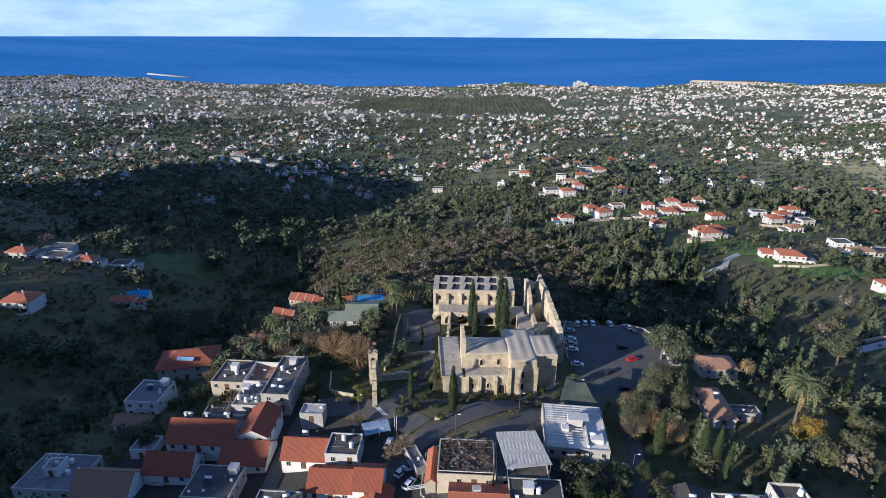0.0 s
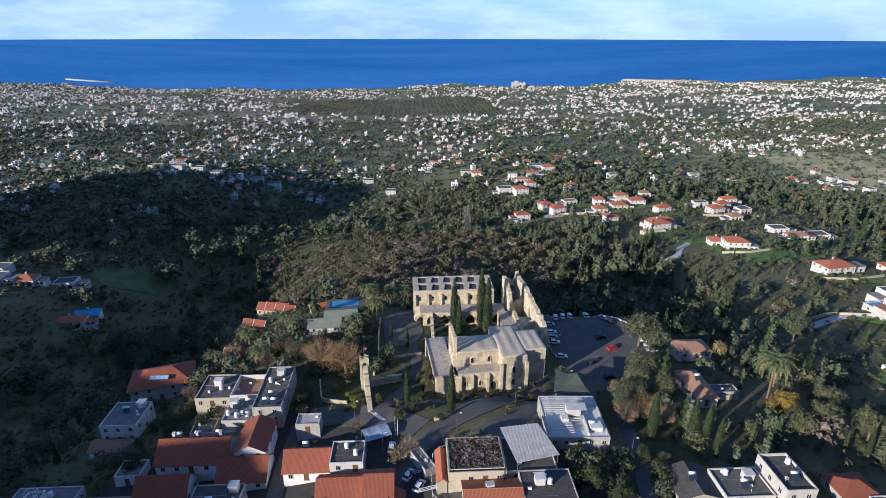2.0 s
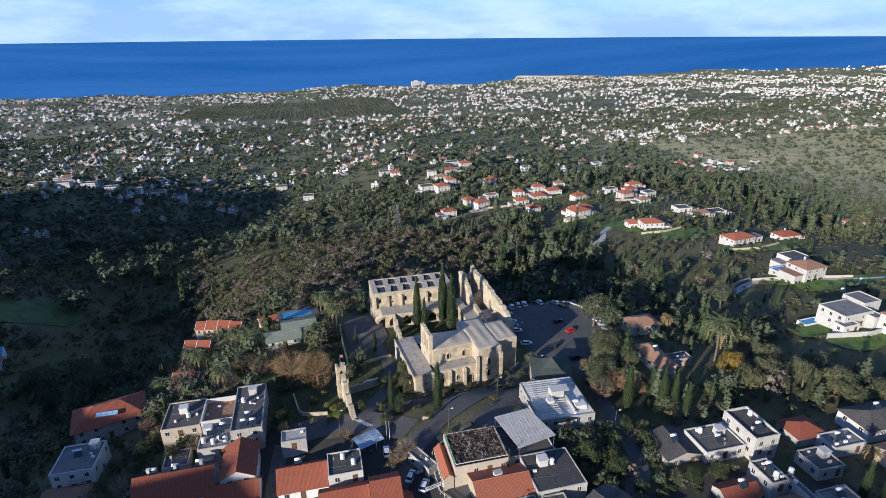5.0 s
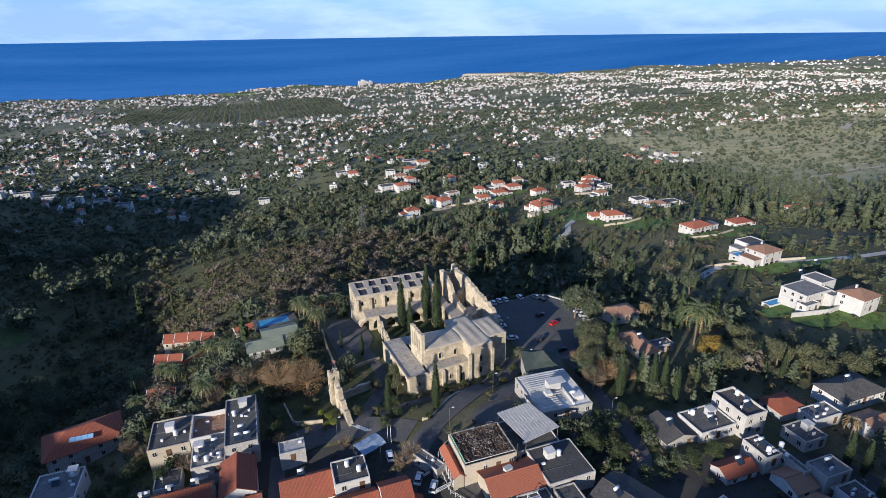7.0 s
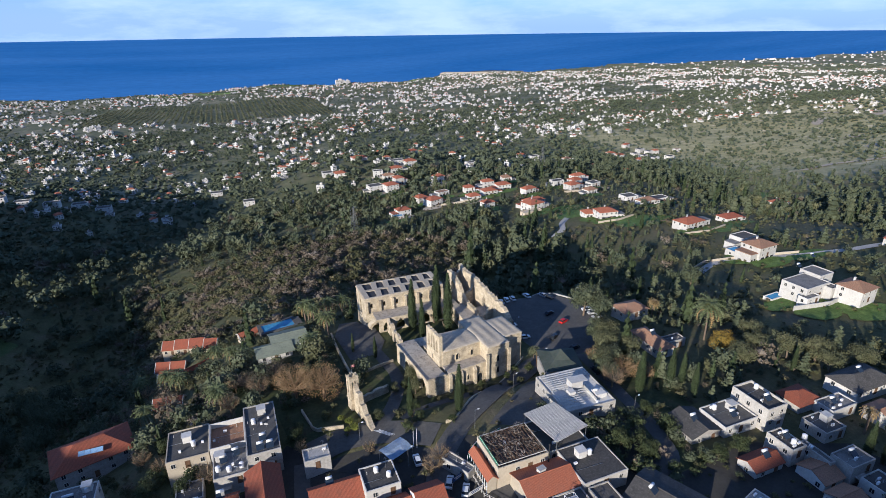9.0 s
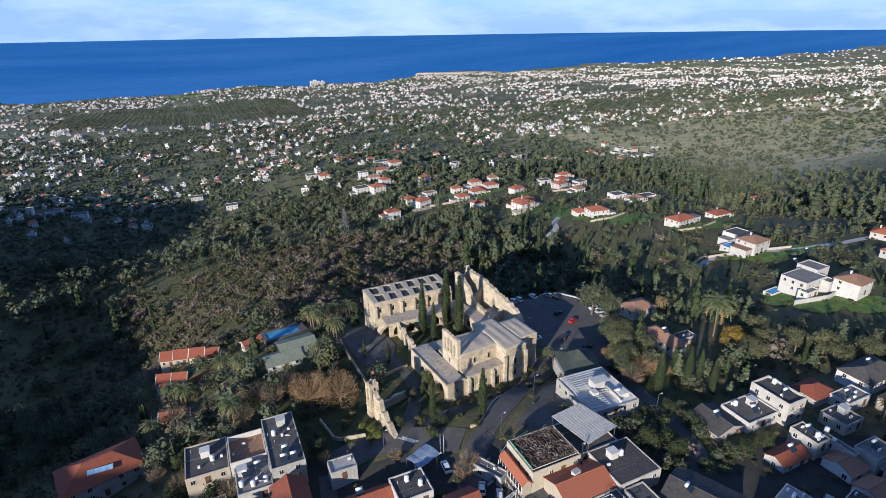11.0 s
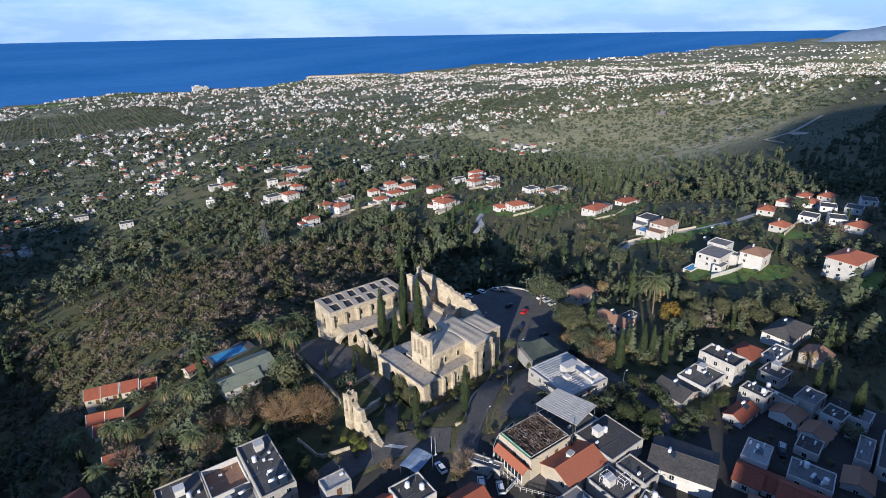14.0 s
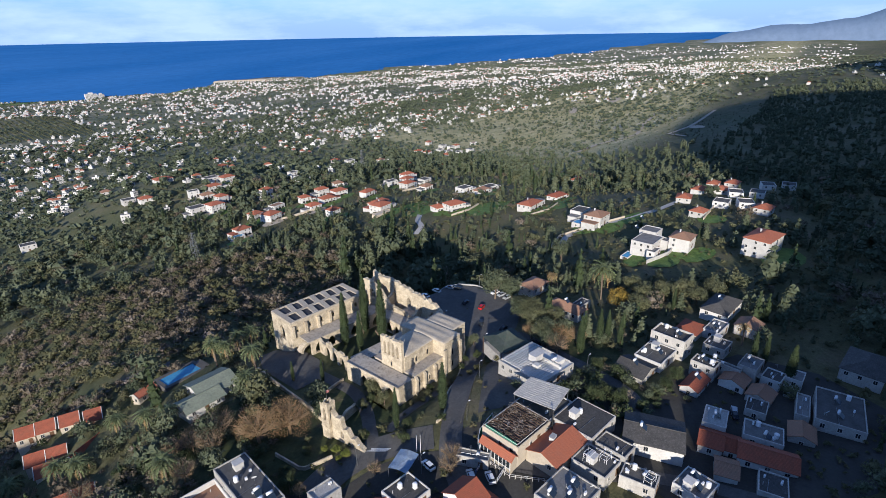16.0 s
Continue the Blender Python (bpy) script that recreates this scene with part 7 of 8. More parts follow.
# eastern suburbs
a, r = np.radians(rs.uniform(38, 80, 2200)), rs.uniform(2400, 7500, 2200)
x, y = HUB[0] + r * np.sin(a), HUB[1] + r * np.cos(a)
keep = (coast(x) - y > 80) & (patchy(x, y, 900, 41) > 0.42)
far_town("eastern_suburb", x[keep], y[keep], 8, "white houses of the eastern coastal suburbs", 1.5)


# ---- coast and distance ----
def shore_block(name, x, y, w, d, h, label, category, floors=7):
    p = draw_in([(x, y, ground_z(x, y))])[0]
    k = (p[0] - HUB[0]) / (x - HUB[0])
    root = thing(name, pose(p[0], p[1], p[2]) @ Matrix.Scale(k, 4), label, category)
    bm = bmesh.new()
    box(bm, -w / 2, w / 2, -d / 2, d / 2, -6, h)
    box(bm, -w / 6, w / 6, -d / 2 - 1, d / 2, h, h + 6)
    part("wall", bm, M_TOWN, root)
    for i in range(floors):
        bm = bmesh.new()
        z = (i + 0.4) * h / floors
        for j in range(9):
            u = -w / 2 + (j + 0.25) * w / 9
            box(bm, u, u + w / 18, -d / 2 - 0.3, -d / 2 + 0.1, z, z + h / floors * 0.5)
        part("window_row", bm, M_GLASS, root)
    return root


shore_block("hotel", 553, 2880, 48, 20, 22, "large white seaside hotel block", "hotel")
shore_block("hotel", 592, 2872, 26, 16, 15, "white seaside hotel wing", "hotel", 5)


def pylon(x, y, h):
    z = ground_z(x, y)
    root = thing("electricity_pylon", pose(x, y, z - 0.5, 0, 0, 25), "grey steel lattice electricity pylon", "pylon", "pylons in the valley")
    foot, head = h * 0.11, h * 0.02

    def at(cx, cy, t):
        k = foot + (head - foot) * min(1, t * 1.15)
        return Vector((cx * k, cy * k, h * t))

    cs = ((-1, -1), (1, -1), (1, 1), (-1, 1))
    for cx, cy in cs:
        bm = bmesh.new()
        tube(bm, at(cx, cy, 0), at(cx, cy, 1), 0.16, 0.1, 4)
        part("leg", bm, M_PYLON, root)
    bm = bmesh.new()
    n = 9
    for i in range(n):
        t0, t1 = i / n, (i + 1) / n
        for k in range(4):
            a, b = cs[k], cs[(k + 1) % 4]
            tube(bm, at(*a, t0), at(*b, t1), 0.08, 0.08, 3)
            tube(bm, at(*b, t0), at(*a, t1), 0.08, 0.08, 3)
    part("bracing", bm, M_PYLON, root)
    for t in (0.68, 0.82, 0.94):
        bm = bmesh.new()
        ln = h * 0.13
        for s in (-1, 1):
            tube(bm, (0, 0, h * t), (s * ln, 0, h * t), 0.12, 0.08, 4)
            tube(bm, (0, 0, h * (t + 0.05)), (s * ln, 0, h * t), 0.08, 0.06, 4)
            tube(bm, (s * ln, 0, h * t), (s * ln, 0, h * t - 1.4), 0.1, 0.1, 5)
        part("crossarm", bm, M_PYLON, root)
    return root


pylon(28, 258, 24)
pylon(-251, 262, 24)
pylon(330, 470, 26)


def earth_scar(t_x, t_y, rx, ry, turn):
    """A bare pale cutting on the hillside."""
    c, s = math.cos(turn), math.sin(turn)
    r = random.Random(int(t_x))
    pts = []
    for i in range(10):
        a = 2 * math.pi * i / 10
        u, v = rx * math.cos(a) * r.uniform(0.8, 1.15), ry * math.sin(a) * r.uniform(0.8, 1.15)
        pts.append((t_x + u * c - v * s, t_y + u * s + v * c))
    return apron("bare_earth", pts, M_EARTH, "pale bare earth cutting on the hillside", "bare ground", 0.6)


earth_scar(870, 244, 34, 10, 0.7)
earth_scar(1124, 646, 55, 13, 0.5)
earth_scar(1268, 612, 46, 14, 0.3)
earth_scar(930, 420, 26, 6, 0.2)
earth_scar(1010, 500, 34, 6, 0.1)
ribbon("road", [(640, 330), (720, 345), (830, 330), (960, 380), (1100, 420)], 7, M_EARTH, "pale dirt track along the hillside", "track", 0.8)
ribbon("road", [(1229, 735), (1260, 660), (1310, 690), (1380, 640), (1500, 660)], 8, M_EARTH, "pale dirt track along the hillside", "track", 0.8)
ribbon("road", [(720, 200), (800, 260), (900, 262), (1050, 280)], 6, M_EARTH, "pale dirt track along the hillside", "track", 0.8)

# gardens of the villas
for i, (gx, gy, gw, gd) in enumerate(GARDENS):
    if gx > 60 and gy < 480 and not (gx > 255 and gy < 40):
        apron("lawn", [(gx - 3 + (gw * 0.5 + 5 + (i % 3)) * math.cos(a) * (1 + 0.12 * math.sin(3 * a + i)), gy - gd * 0.5 - 5 + (6 + i % 4) * math.sin(a)) for a in (2 * math.pi * k / 12 for k in range(12))], M_LAWN if i % 3 or gy < 200 else M_EARTH, "green villa garden on the slope" if i % 3 or gy < 200 else "pale bare terrace below a villa", "garden", 0.4)
for cx, cy, rx, ry in ((205, 138, 24, 14), (180, 185, 18, 11), (188, 205, 16, 9), (215, 30, 14, 6), (228, 92, 14, 8)):
    apron("lawn", [(cx + rx * math.cos(a), cy + ry * math.sin(a)) for a in (2 * math.pi * i / 12 for i in range(12))], M_LAWN, "bright green villa lawn", "lawn", 0.35)
apron("lawn", [(-232, 180), (-212, 172), (-190, 186), (-186, 206), (-204, 216), (-226, 208)], M_MEADOW, "green terraced field in the valley", "field", 0.35)

# green fields, a tawny headland and a harbour pier along the shore
def shore_patch(name, pts, material, label, category, height):
    o = np.array(pts, float)
    c = o.mean(0)
    low_z = np.maximum(land(o[:, 0], o[:, 1]), SEA_Z)
    ring = draw_in(np.column_stack([o, low_z - 1.0]))
    rim = draw_in(np.column_stack([o + (c - o) * 0.04, low_z + height]))
    mid = draw_in(np.array([[c[0], c[1], max(ground_z(*c), SEA_Z) + height]]))
    n = len(o)
    faces = [(i, (i + 1) % n, n + (i + 1) % n) for i in range(n)] + [(i, n + (i + 1) % n, n + i) for i in range(n)] + [(n + i, n + (i + 1) % n, 2 * n) for i in range(n)]
    return tagged(new(name, mesh_from(name, np.concatenate([ring, rim, mid]), faces, [material])), label, category, kind="structure")


M_FIELD = leafy("winter field", (0.075, 0.12, 0.035), (0.11, 0.165, 0.05), 0.01)
for cx, cy, rx, ry in ((-61, 2620, 120, 45), (-260, 2490, 90, 35), (230, 2800, 120, 40), (1020, 2820, 110, 35)):
    shore_patch("field", [(cx + rx * math.cos(a), cy + ry * math.sin(a)) for a in (2 * math.pi * (i + 0.5) / 8 for i in range(8))], M_FIELD, "flat green field near the shore", "field", 2.5)
shore_patch("headland", [(1270, 3240), (1340, 3315), (1450, 3235), (1600, 3180), (1790, 3145), (1800, 3070), (1500, 3050), (1330, 3110)], M_EARTH, "low tawny rocky headland in the sea", "headland", 9.0)
shore_patch("pier", [(-2150, 3450), (-1950, 3330), (-1715, 3175), (-1700, 3145), (-1945, 3300), (-2140, 3420)], M_CONCRETE, "long pale harbour pier", "pier", 7.0)

# far hazy mountains beyond the eastern plain
rm = np.random.RandomState(12)
azs = np.radians(np.linspace(64, 130, 90))
deg = np.degrees(azs)
crest = np.interp(deg, [64, 68, 70.5, 75, 79.3, 83.8, 90, 130], [0, 0, 170, 275, 365, 614, 900, 1000]) + np.clip((deg - 69) / 5, 0, 1) * (22 * np.sin(azs * 31) + 14 * np.sin(azs * 83 + 1) + rm.uniform(-5, 5, 90))
rows = []
for k, (rr, hf) in enumerate(((9000, -0.4), (9600, 0.45), (10200, 1.0), (11000, 0.2))):
    rows.append(np.stack([HUB[0] + rr * np.sin(azs), HUB[1] + rr * np.cos(azs), SEA_Z - 8 + crest * hf], -1))
v = draw_in(np.concatenate(rows))
i = np.arange(3)[:, None] * 90 + np.arange(89)[None, :]
f = np.stack([i, i + 90, i + 91, i + 1], -1).reshape(-1, 4)
# air haze is put into the blue base colour and a faint emission
M_HAZY = surface("haze-tinted far rock", (0.10, 0.12, 0.165), (0.085, 0.105, 0.145), 0.004, 0.03, 1.0, 0.0)
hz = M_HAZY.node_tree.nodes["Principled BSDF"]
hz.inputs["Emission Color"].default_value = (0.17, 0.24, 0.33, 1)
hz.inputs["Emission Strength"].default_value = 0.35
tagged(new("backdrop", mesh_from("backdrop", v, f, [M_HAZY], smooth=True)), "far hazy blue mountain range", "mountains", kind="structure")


# ---- parked cars ----
PAINT = {}


def car(x, y, turn, colour, label):
    if colour not in PAINT:
        c = {"red": (0.55, 0.02, 0.02), "white": (0.75, 0.75, 0.74), "dark": (0.03, 0.035, 0.045), "silver": (0.4, 0.41, 0.42)}[colour]
        PAINT[colour] = surface(colour + " car paint", c, tuple(v * 0.9 for v in c), 1.0, 8, 0.25, 0.0)
    root = thing("car", pose(x, y, ground_z(x, y) + 0.12, 0, 0, turn), label, "car", "cars in the car park")

    def shell(secs):
        bm = bmesh.new()
        rings = []
        for sx, wl, wh, z0, z1 in secs:
            rings.append([bm.verts.new(c) for c in ((sx, -wl, z0), (sx, wl, z0), (sx, wh, z1), (sx, -wh, z1))])
        for a, b in zip(rings, rings[1:]):
            for i in range(4):
                bm.faces.new((a[i], a[(i + 1) % 4], b[(i + 1) % 4], b[i]))
        bm.faces.new(rings[0][::-1])
        bm.faces.new(rings[-1])
        return bm

    part("body", shell([(-2.1, 0.78, 0.74, 0.4, 0.85), (-1.95, 0.86, 0.82, 0.28, 0.95), (-0.9, 0.88, 0.84, 0.25, 0.98), (0.9, 0.88, 0.84, 0.25, 0.95), (1.9, 0.86, 0.78, 0.28, 0.8), (2.1, 0.76, 0.7, 0.4, 0.65)]), PAINT[colour], root)
    part("cabin_glass", shell([(-1.75, 0.8, 0.66, 0.94, 1.02), (-1.2, 0.8, 0.66, 0.94, 1.4), (0.35, 0.8, 0.66, 0.94, 1.42), (1.1, 0.78, 0.7, 0.93, 0.97)]), M_GLASS, root, "dark car windows")
    part("roof_panel", shell([(-1.3, 0.66, 0.62, 1.38, 1.44), (0.4, 0.66, 0.62, 1.39, 1.45)]), PAINT[colour], root)
    for sx in (-1.3, 1.3):
        for sy in (-0.8, 0.8):
            bm = bmesh.new()
            tube(bm, (sx, sy - 0.1, 0.31), (sx, sy + 0.1, 0.31), 0.31, 0.31, 12)
            wh = part("wheel", bm, M_TYRE, root)
            bm = bmesh.new()
            tube(bm, (sx, sy - 0.11, 0.31), (sx, sy + 0.11, 0.31), 0.18, 0.18, 10)
            part("rim", bm, M_STEEL, wh)
    for sy in (-0.55, 0.55):
        bm = bmesh.new()
        box(bm, 2.02, 2.1, sy - 0.15, sy + 0.15, 0.55, 0.68)
        part("headlight", bm, M_TANK, root)
        bm = bmesh.new()
        box(bm, -2.1, -2.04, sy - 0.15, sy + 0.15, 0.68, 0.8)
        part("tail_light", bm, M_FLAG, root)
    return root


M_TYRE = surface("tyre rubber", (0.02, 0.02, 0.02), (0.03, 0.03, 0.03), 2, 8, 0.9, 0.0)
car(56.4, 14.9, 20, "red", "bright red parked car on asphalt")
for cx, cy, tn, c in ((41.5, 38.5, 80, "white"), (44.5, 39.2, 82, "white"), (47.5, 39.6, 86, "white"), (54.2, 39.4, 95, "white"), (60.5, 37.2, 112, "silver"), (37.6, 33, 5, "silver"), (37.0, 27, 0, "white"), (36.6, 23.5, 0, "silver"), (36.4, 20, -4, "white"), (36.6, 10.5, -8, "white"),
                      (54.8, 22.5, 15, "dark"), (70.4, 19.5, 170, "white"), (70.8, 16.2, 172, "silver"), (70.4, 12.8, 176, "silver"), (46.6, 6.5, 35, "dark"), (49.5, -2.5, 10, "dark"), (44.5, -21, 85, "dark"), (62, 34.5, 120, "dark")):
    car(cx, cy, tn, c, {"white": "white parked car on asphalt", "silver": "silver parked car on asphalt", "dark": "dark parked car on asphalt"}[c])
for cx, cy, tn, c in ((-14.5, -50.5, 60, "white"), (-17.0, -46.5, 60, "white"), (-20.5, -56.5, 95, "white"), (52, -84, 20, "silver"), (72, -92, 10, "silver"), (-21.6, -36.0, 85, "white"), (50.4, -84.6, 30, "dark")):
    car(cx, cy, tn, c, c + " car parked in a village lane")


# ---- the restaurant terrace ----
def metal_canopy():
    root = thing("metal_canopy", pose(12.7, -45.6, 6.5), "pale corrugated metal canopy on steel posts over a terrace", "canopy")
    cs = [(-6.4, 4.9, 4.1), (3.6, 6.3, 3.9), (6.4, -5.0, 3.9), (-4.2, -7.3, 4.1)]
    bm = bmesh.new()
    lo = [bm.verts.new(c) for c in cs]
    hi = [bm.verts.new((a, b, c + 0.12)) for a, b, c in cs]
    bm.faces.new(lo[::-1])
    bm.faces.new(hi)
    for i in range(4):
        bm.faces.new((lo[i], lo[(i + 1) % 4], hi[(i + 1) % 4], hi[i]))
    sh = part("roof_sheet", bm, M_METAL_ROOF, root, "pale corrugated metal sheet")
    # standing seams
    for k in range(1, 12):
        u = k / 12
        a = Vector(cs[0]).lerp(Vector(cs[1]), u) + Vector((0, 0, 0.12))
        b = Vector(cs[3]).lerp(Vector(cs[2]), u) + Vector((0, 0, 0.12))
        bm = bmesh.new()
        tube(bm, a, b, 0.06, 0.06, 4)
        part("seam", bm, M_METAL_ROOF, sh)
    for a, b, c in cs:
        bm = bmesh.new()
        tube(bm, (a * 0.95, b * 0.95, -0.2), (a * 0.95, b * 0.95, c), 0.09, 0.09, 6)
        part("post", bm, M_STEEL, root)
    for i in range(4):
        bm = bmesh.new()
        a, b = Vector(cs[i]) * 0.97, Vector(cs[(i + 1) % 4]) * 0.97
        tube(bm, (a.x, a.y, cs[i][2] - 0.12), (b.x, b.y, cs[(i + 1) % 4][2] - 0.12), 0.08, 0.08, 4)
        part("beam", bm, M_STEEL, root)
    return root


metal_canopy()


def vine_pergola(x0, x1, y0, y1, z, h):
    root = thing("vine_pergola", pose((x0 + x1) / 2, (y0 + y1) / 2, z), "timber pergola overgrown with leafless brown vines", "pergola")
    w, d = (x1 - x0) / 2, (y1 - y0) / 2
    for px in (-w, 0, w):
        for py in (-d, 0, d):
            bm = bmesh.new()
            box(bm, px - 0.09, px + 0.09, py - 0.09, py + 0.09, 0, h)
            part("post", bm, M_WOOD, root)
    for k in range(15):
        bm = bmesh.new()
        u = -w + 2 * w * k / 14
        box(bm, u - 0.05, u + 0.05, -d - 0.3, d + 0.3, h, h + 0.16)
        part("rafter", bm, M_WOOD, root)
    for py in (-d, 0, d):
        bm = bmesh.new()
        box(bm, -w - 0.3, w + 0.3, py - 0.07, py + 0.07, h - 0.2, h - 0.003)
        part("beam", bm, M_WOOD, root)
    r = random.Random(4)
    for k in range(150):
        bm = bmesh.new()
        p = Vector((r.uniform(-w, w), r.uniform(-d, d), h + r.uniform(0.05, 0.5)))
        for _ in range(3):
            q = p + Vector((r.uniform(-1.1, 1.1), r.uniform(-1.1, 1.1), r.uniform(-0.3, 0.45)))
            q.z = max(q.z, h + 0.02)
            tube(bm, p, q, r.uniform(0.03, 0.075), 0.025, 3)
            p = q
        part("vine_stem", bm, M_VINE if k % 3 else M_BARE, root)
    for a, b in (((-w, -d), (w, -d)), ((w, -d), (w, d)), ((w, d), (-w, d)), ((-w, d), (-w, -d))):
        bm = bmesh.new()
        tube(bm, (a[0] * 1.05, a[1] * 1.05, h + 0.2), (b[0] * 1.05, b[1] * 1.05, h + 0.2), 0.09, 0.09, 4)
        part("edge_rail", bm, M_WHITE, root, "white painted rail")
    bm = bmesh.new()
    box(bm, -w - 0.34, -w - 0.30, -d, d, -1.6, h + 0.5)
    part("shade_net", bm, M_NET, root, "green shade netting")
    r = np.random.RandomState(5)
    lob = [(r.uniform(-w, w), r.uniform(-d, d), h + 0.3, 0.45) for _ in range(60)]
    part("withered_leaves", tri_mesh("withered_leaves", leaf_cloud(1300, lob, 0.13, 6, 0), [M_DEADLEAF]), None, root, "withered brown vine leaves")
    return root


M_VINE = leafy("dry vine stems", (0.16, 0.13, 0.10), (0.30, 0.26, 0.21), 0.8, (0.40, 0.36, 0.31))
M_NET = surface("green netting", (0.03, 0.16, 0.10), (0.05, 0.22, 0.14), 0.6, 6, 0.8, 0.0)
M_DEADLEAF = leafy("dead vine leaves", (0.05, 0.035, 0.025), (0.13, 0.09, 0.06), 0.8, (0.2, 0.17, 0.14))
vine_pergola(-6.9, 5.3, -52.6, -42.6, 8.2, 0.9)


def slat_roof():
    """White timber slats over the hotel's roof terrace, with its stair house."""
    root = thing("slatted_terrace_roof", pose(27.3, -33.3, 7.2, 0, 0, -3), "white slatted pergola covering a flat roof terrace", "pergola")
    for k in range(17):
        y = -7.4 + k * 0.92
        x0, x1 = (-7.4, -1.0) if k < 5 else ((-7.4, 7.2) if k > 11 else (-7.4, 2.0))
        if k in (6, 7, 8):
            x0 = -4.0
        bm = bmesh.new()
        box(bm, x0, x1, y - 0.2, y + 0.2, 0.95, 1.05)
        part("slat", bm, M_WHITE, root)
    for x in (-7.3, -2.5, 2.5, 7.2):
        bm = bmesh.new()
        box(bm, x - 0.08, x + 0.08, -7.5, 7.5, 0.8, 0.947)
        part("beam", bm, M_WHITE, root)
        for y in (-7.3, 0, 7.3):
            bm = bmesh.new()
            box(bm, x - 0.07, x + 0.07, y - 0.07, y + 0.07, 0, 0.8)
            part("post", bm, M_WHITE, root)
    bm = bmesh.new()
    box(bm, 3.4, 6.6, -6.0, -3.2, 0, 1.3)
    part("roof_cabin", bm, M_WHITE, root, "low white cabin on the roof")
    bm = bmesh.new()
    box(bm, 2.6, 2.8, -6.8, 3.0, 0, 1.1)
    part("dividing_wall", bm, M_WHITE, root)
    bm = bmesh.new()
    box(bm, -1.8, 1.8, -1.2, 1.6, 1.06, 3.1)
    box(bm, -1.9, 3.4, -1.3, 1.7, 3.1, 3.25)
    part("stair_house", bm, M_WHITE, root, "small white stair house")
    bm = bmesh.new()
    box(bm, -3.6, -1.803, -3.4, -1.4, 1.06, 1.9)
    part("bench_wall", bm, M_WHITE, root)
    return root


slat_roof()


def pyramid_tent():
    root = thing("pyramid_pavilion", pose(33.0, -17.2, 1.2, 0, 0, -18), "open pavilion with a dark green pyramid roof", "pavilion")
    s, e, ap = 6.2, 4.6, 8.6
    bm = bmesh.new()
    b = [bm.verts.new(c) for c in ((-s, -s, e), (s, -s, e), (s, s, e), (-s, s, e))]
    m = [bm.verts.new(c) for c in ((-s * 0.42, -s * 0.42, e + 1.5), (s * 0.42, -s * 0.42, e + 1.5), (s * 0.42, s * 0.42, e + 1.5), (-s * 0.42, s * 0.42, e + 1.5))]
    t = bm.verts.new((0, 0, ap))
    bm.faces.new(b[::-1])
    for i in range(4):
        j = (i + 1) % 4
        bm.faces.new((b[i], b[j], m[j], m[i]))
        bm.faces.new((m[i], m[j], t))
    part("canvas_roof", bm, M_TENT, root, "dark green canvas roof")
    for px in (-s + 0.3, s - 0.3):
        for py in (-s + 0.3, s - 0.3):
            bm = bmesh.new()
            tube(bm, (px, py, -2), (px, py, e), 0.1, 0.1, 6)
            part("post", bm, M_WOOD, root)
    bm = bmesh.new()
    box(bm, -s + 0.5, s - 0.5, -s + 0.5, s - 0.5, -2.0, 2.4)
    part("counter_block", bm, M_CONCRETE, root)
    return root


M_TENT = surface("dark green canvas", (0.045, 0.055, 0.045), (0.07, 0.08, 0.07), 0.4, 3, 0.9, 0.1, dirt=(0.03, 0.08, 0.06), dirt_amount=0.5)
pyramid_tent()


# ---- pool beside the green-roofed pavilion ----
def swimming_pool():
    root = thing("swimming_pool", pose(-46.7, 67.9, -9.4, 0, 0, 9), "blue swimming pool with a pale paved rim", "swimming pool")
    w, d = 6.3, 3.0
    bm = bmesh.new()
    box(bm, -w - 1.4, w + 1.4, -d - 1.4, -d, -4, 0.25)
    box(bm, -w - 1.4, w + 1.4, d, d + 1.4, -4, 0.25)
    box(bm, -w - 1.4, -w, -d, d, -4, 0.25)
    box(bm, w, w + 3.2, -d, d, -4, 0.25)
    part("rim", bm, M_PAVING, root, "pale paved rim")
    bm = bmesh.new()
    box(bm, -w, w, -d, d, -1.6, 0.02)
    part("water", bm, M_POOL, root, "clear blue water")
    return root


swimming_pool()
house(-62.4, -54.6, 67.2, 70.8, -13.5, -10.6, -9.6, "gable", wall=M_CREAM, roof_mat=M_TILE_ORANGE, label="long low hut with a red tiled roof", sides="SW", rot=20, group="bungalows on the slope", category="hut")


# ---- awning, step lines and walls by the gate ----
def tarpaulin():
    root = thing("awning", pose(-25.9, -31.4, 0.6, 0, 0, 22), "pale blue and white awning on thin posts", "awning")
    bm = bmesh.new()
    g = [[bm.verts.new((-3.6 + 1.2 * i, -2.6 + 1.3 * j, 2.5 - 0.16 * abs(j - 2) ** 1.5 + 0.05 * math.sin(i * 2.0))) for i in range(7)] for j in range(5)]
    for j in range(4):
        for i in range(6):
            bm.faces.new((g[j][i], g[j][i + 1], g[j + 1][i + 1], g[j + 1][i]))
    bmesh.ops.solidify(bm, geom=bm.faces, thickness=0.03)
    part("cloth", bm, M_AWNING, root, "pale blue and white cloth")
    for px in (-3.5, 3.5):
        for py in (-2.5, 2.5):
            bm = bmesh.new()
            tube(bm, (px, py, -1), (px, py, 2.2), 0.05, 0.05, 5)
            part("post", bm, M_STEEL, root)
    return root


